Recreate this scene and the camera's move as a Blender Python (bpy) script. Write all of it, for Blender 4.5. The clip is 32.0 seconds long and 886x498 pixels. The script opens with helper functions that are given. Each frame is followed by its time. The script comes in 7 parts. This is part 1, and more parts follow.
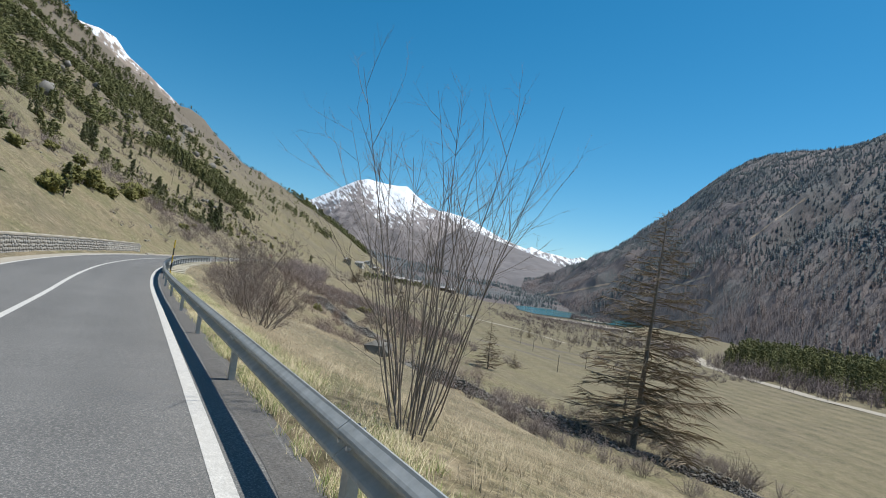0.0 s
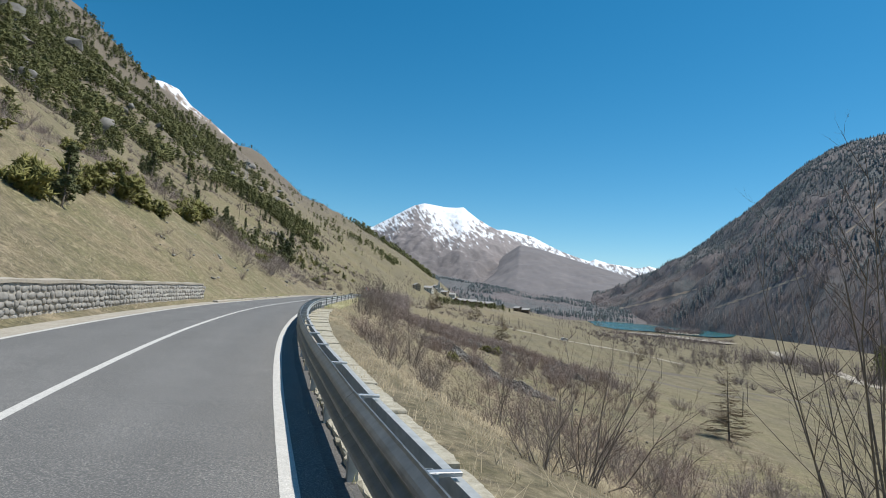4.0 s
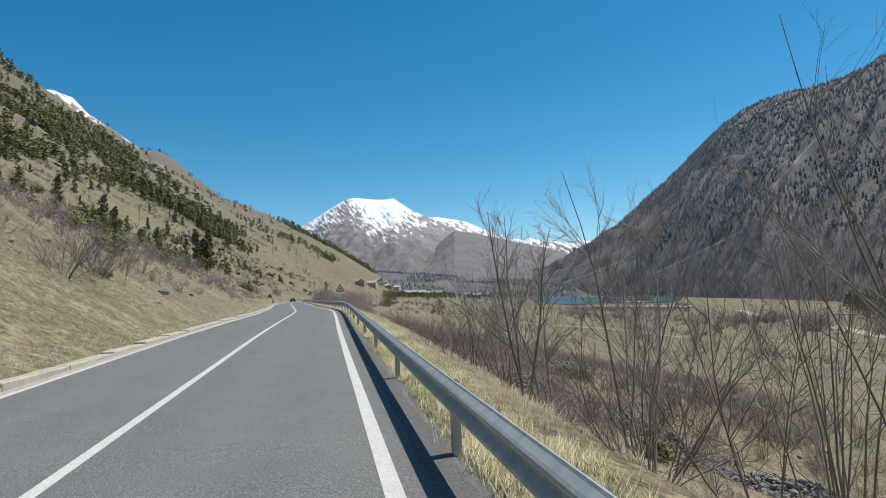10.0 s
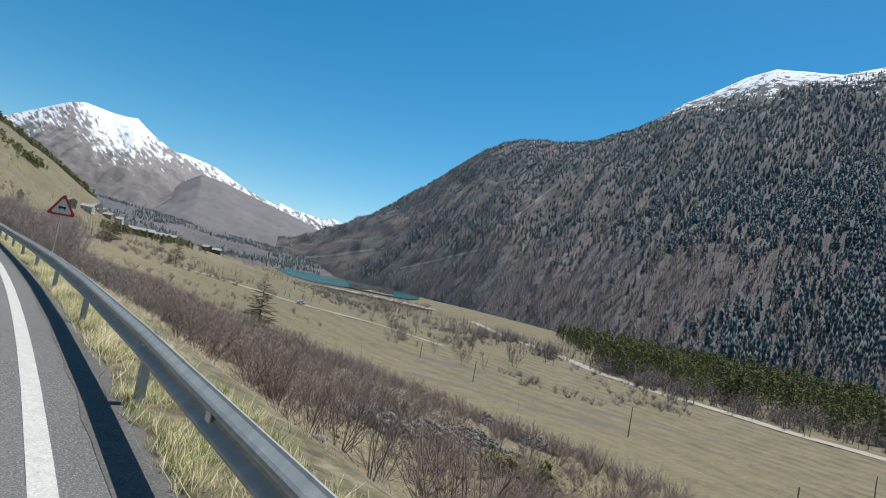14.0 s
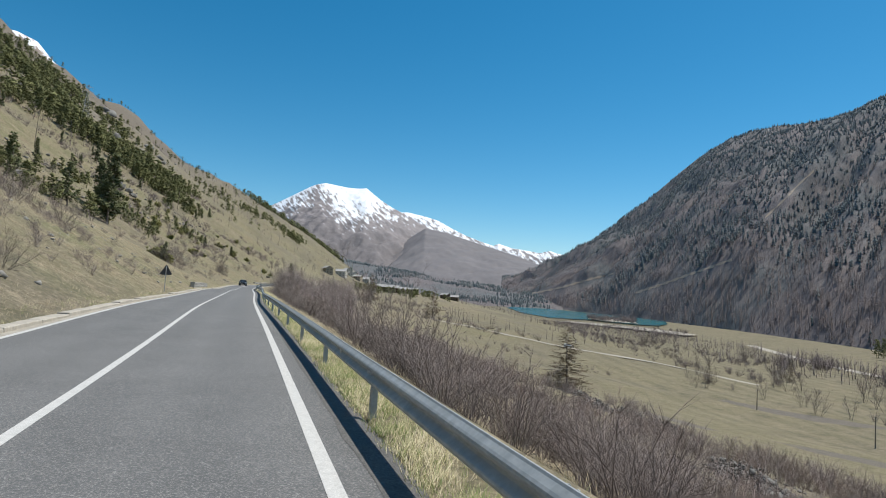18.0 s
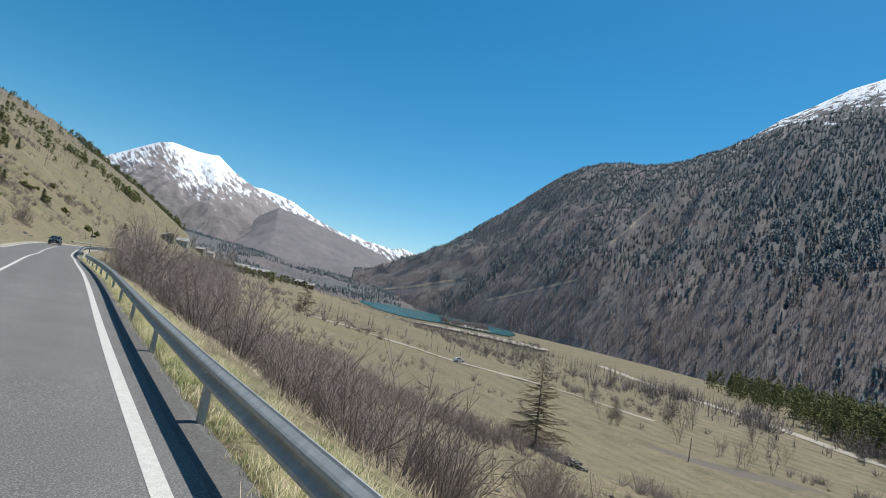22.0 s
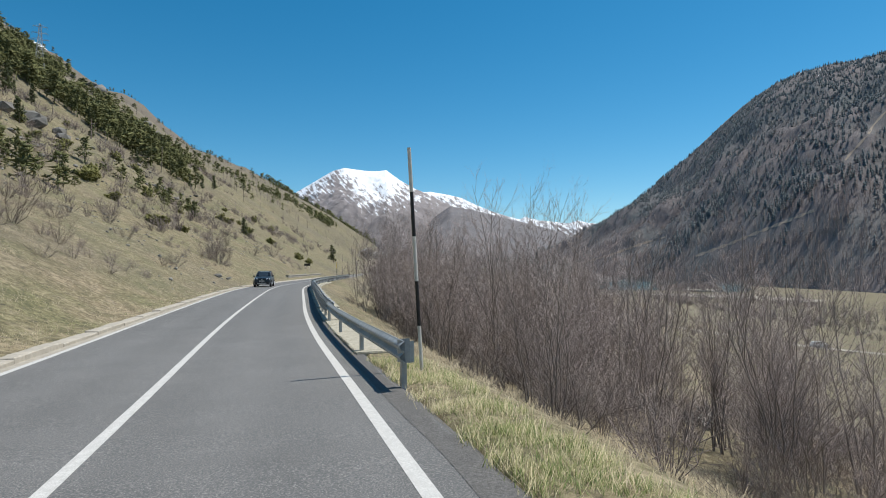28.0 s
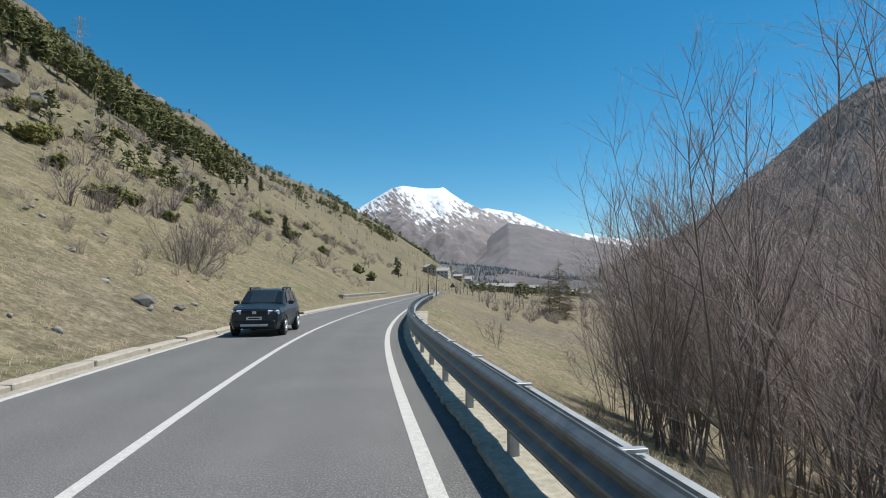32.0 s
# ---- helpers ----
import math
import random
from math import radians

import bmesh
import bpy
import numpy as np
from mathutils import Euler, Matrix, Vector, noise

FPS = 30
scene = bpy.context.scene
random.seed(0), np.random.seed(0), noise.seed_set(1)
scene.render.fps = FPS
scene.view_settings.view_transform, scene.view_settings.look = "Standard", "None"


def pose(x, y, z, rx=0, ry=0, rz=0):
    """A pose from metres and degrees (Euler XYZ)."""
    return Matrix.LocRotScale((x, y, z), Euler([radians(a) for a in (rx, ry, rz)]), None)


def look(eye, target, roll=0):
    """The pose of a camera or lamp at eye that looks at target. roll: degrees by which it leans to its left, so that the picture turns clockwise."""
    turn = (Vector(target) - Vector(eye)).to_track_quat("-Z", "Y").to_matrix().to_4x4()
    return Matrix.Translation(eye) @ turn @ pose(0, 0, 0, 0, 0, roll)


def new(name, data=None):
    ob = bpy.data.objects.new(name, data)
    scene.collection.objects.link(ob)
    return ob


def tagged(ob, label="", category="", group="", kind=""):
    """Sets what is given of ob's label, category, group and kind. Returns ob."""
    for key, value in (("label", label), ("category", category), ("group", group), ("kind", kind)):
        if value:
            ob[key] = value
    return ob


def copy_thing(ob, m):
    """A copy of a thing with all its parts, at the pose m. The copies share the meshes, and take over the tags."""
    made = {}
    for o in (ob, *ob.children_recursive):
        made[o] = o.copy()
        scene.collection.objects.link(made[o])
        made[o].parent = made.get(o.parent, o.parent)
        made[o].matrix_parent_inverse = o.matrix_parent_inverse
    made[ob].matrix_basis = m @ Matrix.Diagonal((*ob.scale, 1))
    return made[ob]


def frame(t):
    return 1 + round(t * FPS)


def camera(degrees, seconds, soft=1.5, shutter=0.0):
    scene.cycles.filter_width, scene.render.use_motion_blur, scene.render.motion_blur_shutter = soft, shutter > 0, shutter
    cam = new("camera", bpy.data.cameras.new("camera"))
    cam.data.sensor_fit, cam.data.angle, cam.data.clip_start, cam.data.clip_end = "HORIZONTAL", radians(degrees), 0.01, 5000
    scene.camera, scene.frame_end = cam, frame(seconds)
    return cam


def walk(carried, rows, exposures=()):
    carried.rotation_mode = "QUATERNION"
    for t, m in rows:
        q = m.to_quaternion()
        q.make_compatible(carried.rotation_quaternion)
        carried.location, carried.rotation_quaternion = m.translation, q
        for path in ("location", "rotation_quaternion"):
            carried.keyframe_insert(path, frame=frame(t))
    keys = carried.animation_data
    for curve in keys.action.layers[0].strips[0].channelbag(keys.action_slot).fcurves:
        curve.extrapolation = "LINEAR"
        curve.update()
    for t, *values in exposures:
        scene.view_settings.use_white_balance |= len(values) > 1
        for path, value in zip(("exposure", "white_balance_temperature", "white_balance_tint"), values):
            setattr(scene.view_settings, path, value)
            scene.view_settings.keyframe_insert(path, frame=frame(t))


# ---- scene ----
# The camera, and its ride along the road
cam = camera(74.5, 32.0, 1.0)
PATH = [
    (0.0, -29.72, -20.21, 0.67, 93.56, -7.41, -6.52),
    (0.5, -31.53, -15.46, 0.68, 94.83, -6.48, -2.49),
    (1.0, -33.26, -10.83, 0.68, 96.90, -6.26, -3.00),
    (1.5, -34.90, -6.35, 0.69, 94.78, -7.19, -4.16),
    (2.0, -36.63, -2.18, 0.65, 91.47, -6.75, -8.43),
    (2.5, -38.29, 1.95, 0.64, 92.51, -6.95, -7.75),
    (3.0, -39.78, 6.21, 0.63, 93.20, -4.39, -3.78),
    (3.5, -41.35, 10.55, 0.76, 95.03, -3.72, -0.42),
    (5.5, -46.20, 26.84, 1.00, 94.87, -3.18, -3.09),
    (6.0, -47.39, 31.04, 1.02, 93.81, -1.70, -5.58),
    (6.5, -48.56, 35.57, 1.00, 93.84, 0.49, -2.19),
    (7.0, -49.55, 40.12, 1.07, 96.09, 3.42, 0.27),
    (7.5, -50.51, 44.77, 1.15, 96.75, 2.23, 0.21),
    (8.0, -51.25, 49.34, 1.23, 96.91, 2.70, 0.06),
    (8.5, -51.95, 53.76, 1.27, 95.59, 2.26, -2.01),
    (9.0, -52.49, 58.18, 1.30, 94.72, 2.67, -2.46),
    (9.5, -52.95, 62.62, 1.37, 95.15, 2.52, -3.22),
    (10.0, -53.47, 67.12, 1.45, 94.18, 2.46, -6.58),
    (10.5, -53.81, 71.85, 1.50, 95.38, 8.20, -0.34),
    (11.0, -54.20, 76.48, 1.56, 100.94, 11.51, 5.82),
    (11.5, -54.59, 81.14, 1.65, 100.45, 11.51, 7.64),
    (12.0, -55.14, 85.88, 1.78, 98.07, 6.54, 3.31),
    (12.5, -55.34, 90.83, 1.84, 93.13, -3.11, -11.48),
    (13.0, -55.64, 95.81, 1.89, 92.25, -6.78, -24.30),
    (13.5, -56.16, 100.60, 1.89, 95.21, -13.52, -30.62),
    (14.0, -56.53, 105.32, 1.93, 93.61, -10.36, -32.07),
    (14.5, -57.12, 110.16, 1.97, 91.74, -12.06, -24.03),
    (15.0, -57.64, 115.02, 1.98, 92.12, -4.77, -14.40),
    (15.5, -58.30, 119.76, 2.00, 92.55, -4.56, -5.30),
    (17.5, -61.09, 137.91, 1.89, 93.91, -6.50, -12.52),
    (18.0, -61.62, 142.46, 1.87, 94.10, -3.58, -10.34),
    (18.5, -62.29, 147.07, 1.85, 94.43, -6.38, -12.81),
    (19.0, -62.88, 151.61, 1.87, 96.03, -3.33, -12.19),
    (19.5, -63.57, 156.35, 1.87, 96.84, -4.85, -11.44),
    (20.0, -64.32, 161.08, 1.94, 96.91, -2.70, -8.62),
    (20.5, -65.22, 166.05, 2.00, 94.29, -5.24, -10.75),
    (21.0, -66.07, 171.25, 2.03, 95.20, -5.62, -13.53),
    (21.5, -66.93, 176.44, 2.00, 96.03, -12.09, -23.63),
    (22.0, -67.68, 181.65, 1.98, 95.26, -10.15, -25.58),
    (22.5, -68.40, 187.03, 1.90, 92.71, -7.85, -20.78),
    (23.0, -68.96, 192.55, 1.87, 91.97, 4.18, -1.90),
    (23.5, -69.64, 197.81, 1.89, 91.94, 1.67, 0.99),
    (24.0, -70.30, 203.25, 1.96, 90.94, 0.41, -3.07),
    (24.5, -70.93, 208.72, 1.96, 93.12, -5.08, -8.80),
    (25.0, -71.69, 213.81, 1.91, 95.26, -1.19, -6.75),
    (25.5, -72.49, 218.93, 1.94, 95.71, -5.33, -8.69),
    (26.0, -73.29, 224.17, 1.93, 92.49, -8.35, -19.61),
    (26.5, -74.31, 229.37, 1.83, 90.51, -9.16, -31.80),
    (28.5, -77.19, 250.40, 1.50, 92.73, 1.13, -2.62),
    (29.0, -77.88, 255.65, 1.44, 92.54, -0.32, -1.79),
    (29.5, -78.51, 260.90, 1.34, 92.86, -1.00, 0.36),
    (30.0, -79.17, 266.22, 1.35, 92.70, 0.08, 0.43),
    (30.5, -79.76, 271.69, 1.40, 92.41, -0.45, -2.17),
    (31.0, -80.41, 277.26, 1.42, 92.66, -2.83, -6.52),
    (31.5, -80.87, 282.93, 1.44, 92.94, -2.76, -7.02),
    (32.0, -81.37, 288.64, 1.48, 93.75, 0.36, -2.43),
]
walk(cam, [(t, pose(x, y, z, rx, ry, rz)) for t, x, y, z, rx, ry, rz in PATH])

# The line that the camera rides: x, y and height of the road
RIDE = [
    (-29.58, -20.20, -0.97),
    (-33.15, -10.85, -1.00),
    (-36.61, -2.21, -1.07),
    (-39.87, 6.18, -0.96),
    (-41.64, 10.29, -0.85),
    (-46.66, 26.62, -0.63),
    (-47.74, 30.82, -0.57),
    (-49.69, 39.74, -0.48),
    (-51.41, 48.90, -0.34),
    (-52.73, 57.98, -0.29),
    (-53.65, 67.10, -0.18),
    (-54.37, 76.56, -0.07),
    (-55.25, 86.04, 0.08),
    (-55.97, 95.77, 0.21),
    (-56.71, 105.47, 0.27),
    (-57.54, 115.05, 0.29),
    (-58.07, 119.80, 0.28),
    (-60.75, 138.01, 0.20),
    (-61.38, 142.45, 0.17),
    (-62.74, 151.47, 0.13),
    (-64.13, 160.97, 0.19),
    (-65.76, 171.10, 0.28),
    (-67.33, 181.69, 0.22),
    (-68.87, 192.51, 0.14),
    (-70.25, 203.40, 0.18),
    (-71.65, 213.92, 0.19),
    (-73.12, 224.38, 0.13),
    (-73.99, 229.63, 0.08),
    (-76.73, 250.72, -0.23),
    (-77.55, 255.86, -0.32),
    (-79.09, 266.26, -0.38),
    (-80.24, 277.25, -0.28),
    (-81.38, 288.78, -0.18),
    (-82.19, 296.74, -0.18),
    (-82.98, 304.70, -0.18),
    (-83.27, 312.72, -0.18),
    (-83.20, 320.77, -0.18),
    (-82.94, 330.86, -0.18),
    (-82.41, 344.00, -0.18),
    (-81.27, 364.25, -0.18),
    (-79.20, 399.70, -0.18),
    (-76.45, 450.32, -0.18),
    (-73.67, 521.06, -0.18),
]

# ---- light ----
SUN_AZ, SUN_EL = -72.0, 62.5
world = bpy.data.worlds.new("sky")
scene.world = world
world.use_nodes = True
_n = world.node_tree.nodes
_sky = _n.new("ShaderNodeTexSky")
_sky.sky_type = "NISHITA"
_sky.sun_disc = False
_sky.sun_elevation = radians(SUN_EL)
_sky.sun_rotation = radians(-SUN_AZ)
_sky.altitude = 1500
_sky.air_density = 1.0
_sky.dust_density = 0.5
_sky.ozone_density = 2.0
_hue = _n.new("ShaderNodeHueSaturation")
_hue.inputs["Hue"].default_value = 0.484
_hue.inputs["Saturation"].default_value = 1.4
world.node_tree.links.new(_sky.outputs[0], _hue.inputs["Color"])
world.node_tree.links.new(_hue.outputs[0], _n["Background"].inputs[0])
_n["Background"].inputs[1].default_value = 0.12
sun = new("sun", bpy.data.lights.new("sun", "SUN"))
sun.data.energy = 4.9
sun.data.angle = radians(0.5)
sun.data.color = (1.0, 0.94, 0.84)
_az, _el = radians(SUN_AZ), radians(SUN_EL)
_to = Vector((-math.sin(_az) * math.cos(_el), math.cos(_az) * math.cos(_el), math.sin(_el)))
sun.matrix_world = look(_to * 50, (0, 0, 0))
scene.view_settings.exposure = 0.0


# ---- materials ----
def material(name, build):
    m = bpy.data.materials.new(name)
    m.use_nodes = True
    build(m.node_tree, m.node_tree.nodes["Principled BSDF"])
    return m


def node(tree, kind, **values):
    nd = tree.nodes.new(kind)
    for key, value in values.items():
        nd.inputs[key.replace("_", " ")].default_value = value
    return nd


def ramp(tree, fac, stops):
    nd = tree.nodes.new("ShaderNodeValToRGB")
    el = nd.color_ramp.elements
    while len(el) < len(stops):
        el.new(0.5)
    for e, (p, c) in zip(el, stops):
        e.position, e.color = p, (*c, 1)
    tree.links.new(fac, nd.inputs[0])
    return nd.outputs[0]


def noise_of(tree, scale, detail=4.0, rough=0.6, space="Object", stretch=None):
    co = tree.nodes.new("ShaderNodeTexCoord")
    nz = tree.nodes.new("ShaderNodeTexNoise")
    nz.inputs["Scale"].default_value = scale
    nz.inputs["Detail"].default_value = detail
    nz.inputs["Roughness"].default_value = rough
    out = co.outputs[space]
    if stretch:
        mp = tree.nodes.new("ShaderNodeMapping")
        mp.inputs["Scale"].default_value = stretch
        tree.links.new(out, mp.inputs[0])
        out = mp.outputs[0]
    tree.links.new(out, nz.inputs["Vector"])
    return nz.outputs[0]


def mix(tree, fac, a, b, how="MIX"):
    nd = tree.nodes.new("ShaderNodeMix")
    nd.data_type, nd.blend_type = "RGBA", how
    for value, i in ((fac, 0), (a, 6), (b, 7)):
        if hasattr(value, "is_linked"):
            tree.links.new(value, nd.inputs[i])
        elif i == 0:
            nd.inputs[0].default_value = value
        else:
            nd.inputs[i].default_value = (*value, 1)
    return nd.outputs[2]


def bump(tree, bsdf, height, strength, distance):
    b = tree.nodes.new("ShaderNodeBump")
    b.inputs["Strength"].default_value = strength
    b.inputs["Distance"].default_value = distance
    tree.links.new(height, b.inputs["Height"])
    tree.links.new(b.outputs[0], bsdf.inputs["Normal"])


def simple(name, dark, light, scale=6.0, rough=0.85, metal=0.0, bumped=0.0, stretch=None, vary=0.0, gloss=0.5):
    """A surface that wanders between two colours at two scales, with fine relief."""
    def build(tree, bsdf):
        a = noise_of(tree, scale, 6, 0.65, stretch=stretch)
        b = noise_of(tree, scale * 0.17, 3, 0.5)
        col = ramp(tree, a, [(0.3, dark), (0.7, light)])
        col = mix(tree, ramp(tree, b, [(0.35, (0.25,) * 3), (0.65, (0.0,) * 3)]), col, tuple(c * 0.72 for c in dark))
        if vary:
            info = tree.nodes.new("ShaderNodeObjectInfo")
            col = mix(tree, ramp(tree, info.outputs["Random"], [(0, (0,) * 3), (1, (vary,) * 3)]), col, tuple(c * 0.55 for c in dark))
        tree.links.new(col, bsdf.inputs["Base Color"])
        bsdf.inputs["Roughness"].default_value = rough
        bsdf.inputs["Specular IOR Level"].default_value = gloss
        bsdf.inputs["Metallic"].default_value = metal
        if bumped:
            bump(tree, bsdf, a, 0.6, bumped)
    return material(name, build)


def build_asphalt(tree, bsdf):
    """Grey asphalt: stone grain, wider stains, lanes polished and darkened by wheels, fine cracks."""
    grain = noise_of(tree, 55, 3, 0.8)
    patch = noise_of(tree, 0.7, 5, 0.6)
    wide = noise_of(tree, 0.06, 4, 0.6)
    across = tree.nodes.new("ShaderNodeAttribute")
    across.attribute_name = "across"
    lane = calc(tree, "SINE", calc(tree, "MULTIPLY", across.outputs["Fac"], 4.2), 0.0)
    tone = calc(tree, "ADD", calc(tree, "MULTIPLY", lane, 0.05), calc(tree, "MULTIPLY", patch, 0.5))
    tone = calc(tree, "ADD", tone, calc(tree, "MULTIPLY", wide, 0.45))
    col = ramp(tree, tone, [(0.3, (0.112, 0.111, 0.112)), (0.7, (0.18, 0.178, 0.178))])
    col = mix(tree, ramp(tree, grain, [(0.38, (0.8,) * 3), (0.49, (0.0,) * 3)]), col, (0.07, 0.085, 0.085))
    col = mix(tree, ramp(tree, grain, [(0.53, (0.0,) * 3), (0.64, (0.7,) * 3)]), col, (0.36, 0.355, 0.34))
    tree.links.new(col, bsdf.inputs["Base Color"])
    bsdf.inputs["Roughness"].default_value = 0.88
    bump(tree, bsdf, grain, 0.5, 0.006)


PAINT = simple("road_paint", (0.4, 0.4, 0.385), (0.74, 0.735, 0.715), 70, 0.8)
CONCRETE = simple("concrete", (0.36, 0.33, 0.28), (0.5, 0.46, 0.39), 5, 0.9, bumped=0.01)
STEEL = simple("galvanised_steel", (0.33, 0.355, 0.36), (0.5, 0.525, 0.53), 8, 0.55, 0.25)
STONE = simple("grey_stone", (0.13, 0.127, 0.118), (0.36, 0.35, 0.325), 3.2, 0.9, bumped=0.02, vary=0.5)
WATER = simple("lake_water", (0.02, 0.16, 0.19), (0.03, 0.2, 0.23), 0.2, 0.15)


SHOULDER = simple("crumbled_shoulder", (0.065, 0.064, 0.062), (0.19, 0.185, 0.18), 40, 0.95, bumped=0.02)
LEDGE = simple("ledge_concrete", (0.3, 0.28, 0.22), (0.55, 0.52, 0.43), 9, 0.95, bumped=0.03)
GRAVEL = simple("pale_gravel", (0.3, 0.27, 0.22), (0.48, 0.45, 0.39), 7, 0.95, bumped=0.03)
# steel darkened to hold the shade on the rail's road-facing side
STEEL_SHADE = simple("shade_dark_steel", (0.13, 0.14, 0.145), (0.23, 0.245, 0.25), 6, 0.42, 0.45)
ZINC = simple("zinc", (0.5, 0.52, 0.54), (0.66, 0.68, 0.7), 10, 0.4, 0.6)
YELLOW = simple("yellow_paint", (0.6, 0.4, 0.02), (0.75, 0.52, 0.04), 9, 0.5)
BLACK = simple("black_plastic", (0.012, 0.012, 0.013), (0.03, 0.03, 0.032), 9, 0.5)
PALE = simple("white_paint", (0.62, 0.6, 0.54), (0.78, 0.77, 0.72), 9, 0.5)
WALLSTONE = simple("pale_wall_stone", (0.33, 0.325, 0.305), (0.6, 0.585, 0.55), 5, 0.9, bumped=0.02, vary=0.55)
CUTTING = simple("bare_forest_floor", (0.22, 0.18, 0.145), (0.38, 0.325, 0.265), 0.06, 0.95)
RED = simple("red_paint", (0.5, 0.03, 0.025), (0.62, 0.05, 0.04), 9, 0.5)
DARKBACK = simple("sign_back", (0.05, 0.05, 0.055), (0.09, 0.09, 0.095), 9, 0.5)
POLEWOOD = simple("grey_pole_wood", (0.2, 0.17, 0.13), (0.36, 0.32, 0.26), 8, 0.9)
MORTAR = simple("mortar", (0.34, 0.32, 0.28), (0.5, 0.475, 0.42), 6, 0.95)
PLASTER = simple("white_plaster", (0.55, 0.53, 0.48), (0.7, 0.68, 0.62), 1, 0.9)
PLASTER2 = simple("ochre_plaster", (0.36, 0.3, 0.22), (0.5, 0.44, 0.34), 1, 0.9)
TIMBER = simple("dark_timber", (0.1, 0.07, 0.05), (0.2, 0.15, 0.11), 2, 0.9)
ROOF = simple("stone_slab_roof", (0.32, 0.315, 0.31), (0.5, 0.49, 0.48), 1.4, 0.8)
GLASSDARK = simple("dark_glass", (0.012, 0.014, 0.016), (0.02, 0.024, 0.028), 2, 0.06)
TYRE = simple("tyre_rubber", (0.015, 0.015, 0.015), (0.03, 0.03, 0.03), 9, 0.85)
LAMPGLASS = simple("lamp_glass", (0.75, 0.77, 0.8), (0.85, 0.86, 0.88), 4, 0.1)
CARPAINT = simple("slate_blue_paint", (0.028, 0.042, 0.055), (0.04, 0.056, 0.07), 3, 0.28, 0.3)
WHITEPAINT = simple("white_car_paint", (0.7, 0.7, 0.7), (0.8, 0.8, 0.8), 3, 0.3)
NEEDLE_FAR = simple("pine_wood_needles", (0.12, 0.135, 0.062), (0.22, 0.228, 0.105), 0.4, 0.95, gloss=0.15)
# mauve-brown larch, lightened and cooled to carry some distance haze in the colour
LARCH_FAR = simple("larch_wood_far", (0.162, 0.138, 0.138), (0.23, 0.197, 0.197), 0.1, 0.95, gloss=0.3)


def height_of(tree):
    g = tree.nodes.new("ShaderNodeNewGeometry")
    sp = tree.nodes.new("ShaderNodeSeparateXYZ")
    tree.links.new(g.outputs["Position"], sp.inputs[0])
    return sp.outputs[2]


def calc(tree, how, a, b, c=None):
    nd = tree.nodes.new("ShaderNodeMath")
    nd.operation = how
    for i, v in enumerate((a, b, c)):
        if v is None:
            continue
        if hasattr(v, "is_linked"):
            tree.links.new(v, nd.inputs[i])
        else:
            nd.inputs[i].default_value = v
    return nd.outputs[0]


def slope_of(tree):
    g = tree.nodes.new("ShaderNodeNewGeometry")
    sp = tree.nodes.new("ShaderNodeSeparateXYZ")
    tree.links.new(g.outputs["Normal"], sp.inputs[0])
    return sp.outputs[2]


def alpine(name, rock, scrub, low_el, band, streak=3.0):
    """Bare rock and scrub with snow that lies where the mesh carries it, ragged along the gullies."""
    def build(tree, bsdf):
        fine = noise_of(tree, 0.014, 9, 0.68)
        mid = noise_of(tree, 0.0035, 6, 0.6)
        cover = tree.nodes.new("ShaderNodeAttribute")
        cover.attribute_name = "cover"
        lay = tree.nodes.new("ShaderNodeAttribute")
        lay.attribute_name = "lay"
        nz = tree.nodes.new("ShaderNodeTexNoise")
        nz.inputs["Scale"].default_value = 1.0
        nz.inputs["Detail"].default_value = 8.0
        nz.inputs["Roughness"].default_value = 0.66
        tree.links.new(lay.outputs["Vector"], nz.inputs["Vector"])
        snow = calc(tree, "ADD", calc(tree, "DIVIDE", cover.outputs["Fac"], band), calc(tree, "MULTIPLY", calc(tree, "SUBTRACT", nz.outputs[0], 0.5), streak * 2.0))
        snow = calc(tree, "ADD", snow, calc(tree, "MULTIPLY", calc(tree, "SUBTRACT", fine, 0.5), 2.0))
        up = calc(tree, "DIVIDE", height_of(tree), low_el)
        bare = ramp(tree, fine, [(0.34, tuple(c * 0.8 for c in rock)), (0.5, rock), (0.66, tuple(min(1, c * 1.15) for c in rock))])
        woody = ramp(tree, fine, [(0.36, tuple(c * 0.75 for c in scrub)), (0.62, scrub)])
        low = calc(tree, "ADD", up, calc(tree, "MULTIPLY", calc(tree, "SUBTRACT", mid, 0.5), 1.6))
        col = mix(tree, ramp(tree, low, [(0.55, (0, 0, 0)), (1.0, (1, 1, 1))]), woody, bare)
        col = mix(tree, ramp(tree, snow, [(0.2, (0, 0, 0)), (1.1, (1, 1, 1))]), col, (0.84, 0.87, 0.92))
        tree.links.new(col, bsdf.inputs["Base Color"])
        bsdf.inputs["Roughness"].default_value = 0.9
        bump(tree, bsdf, fine, 0.4, 10.0)
    return material(name, build)


ASPHALT = material("asphalt", build_asphalt)
# main mountain and back ridge: haze painted in as greyed, flat rock and scrub
SNOW_MAIN = alpine("snow_mountain", (0.24, 0.215, 0.215), (0.185, 0.168, 0.17), 420.0, 1.5, 4.6)
SNOW_BACK = alpine("snow_ridge", (0.24, 0.225, 0.23), (0.18, 0.168, 0.172), 330.0, 1.3, 5.0)
SNOW_LEFT = alpine("snow_shoulder", (0.25, 0.2, 0.165), (0.17, 0.135, 0.105), 950.0, 0.8, 3.6)


# takes over the flank's haze blue, lightened towards the mountain's rock
SPUR = simple("wooded_spur", (0.155, 0.148, 0.156), (0.205, 0.19, 0.193), 0.012, 0.95)


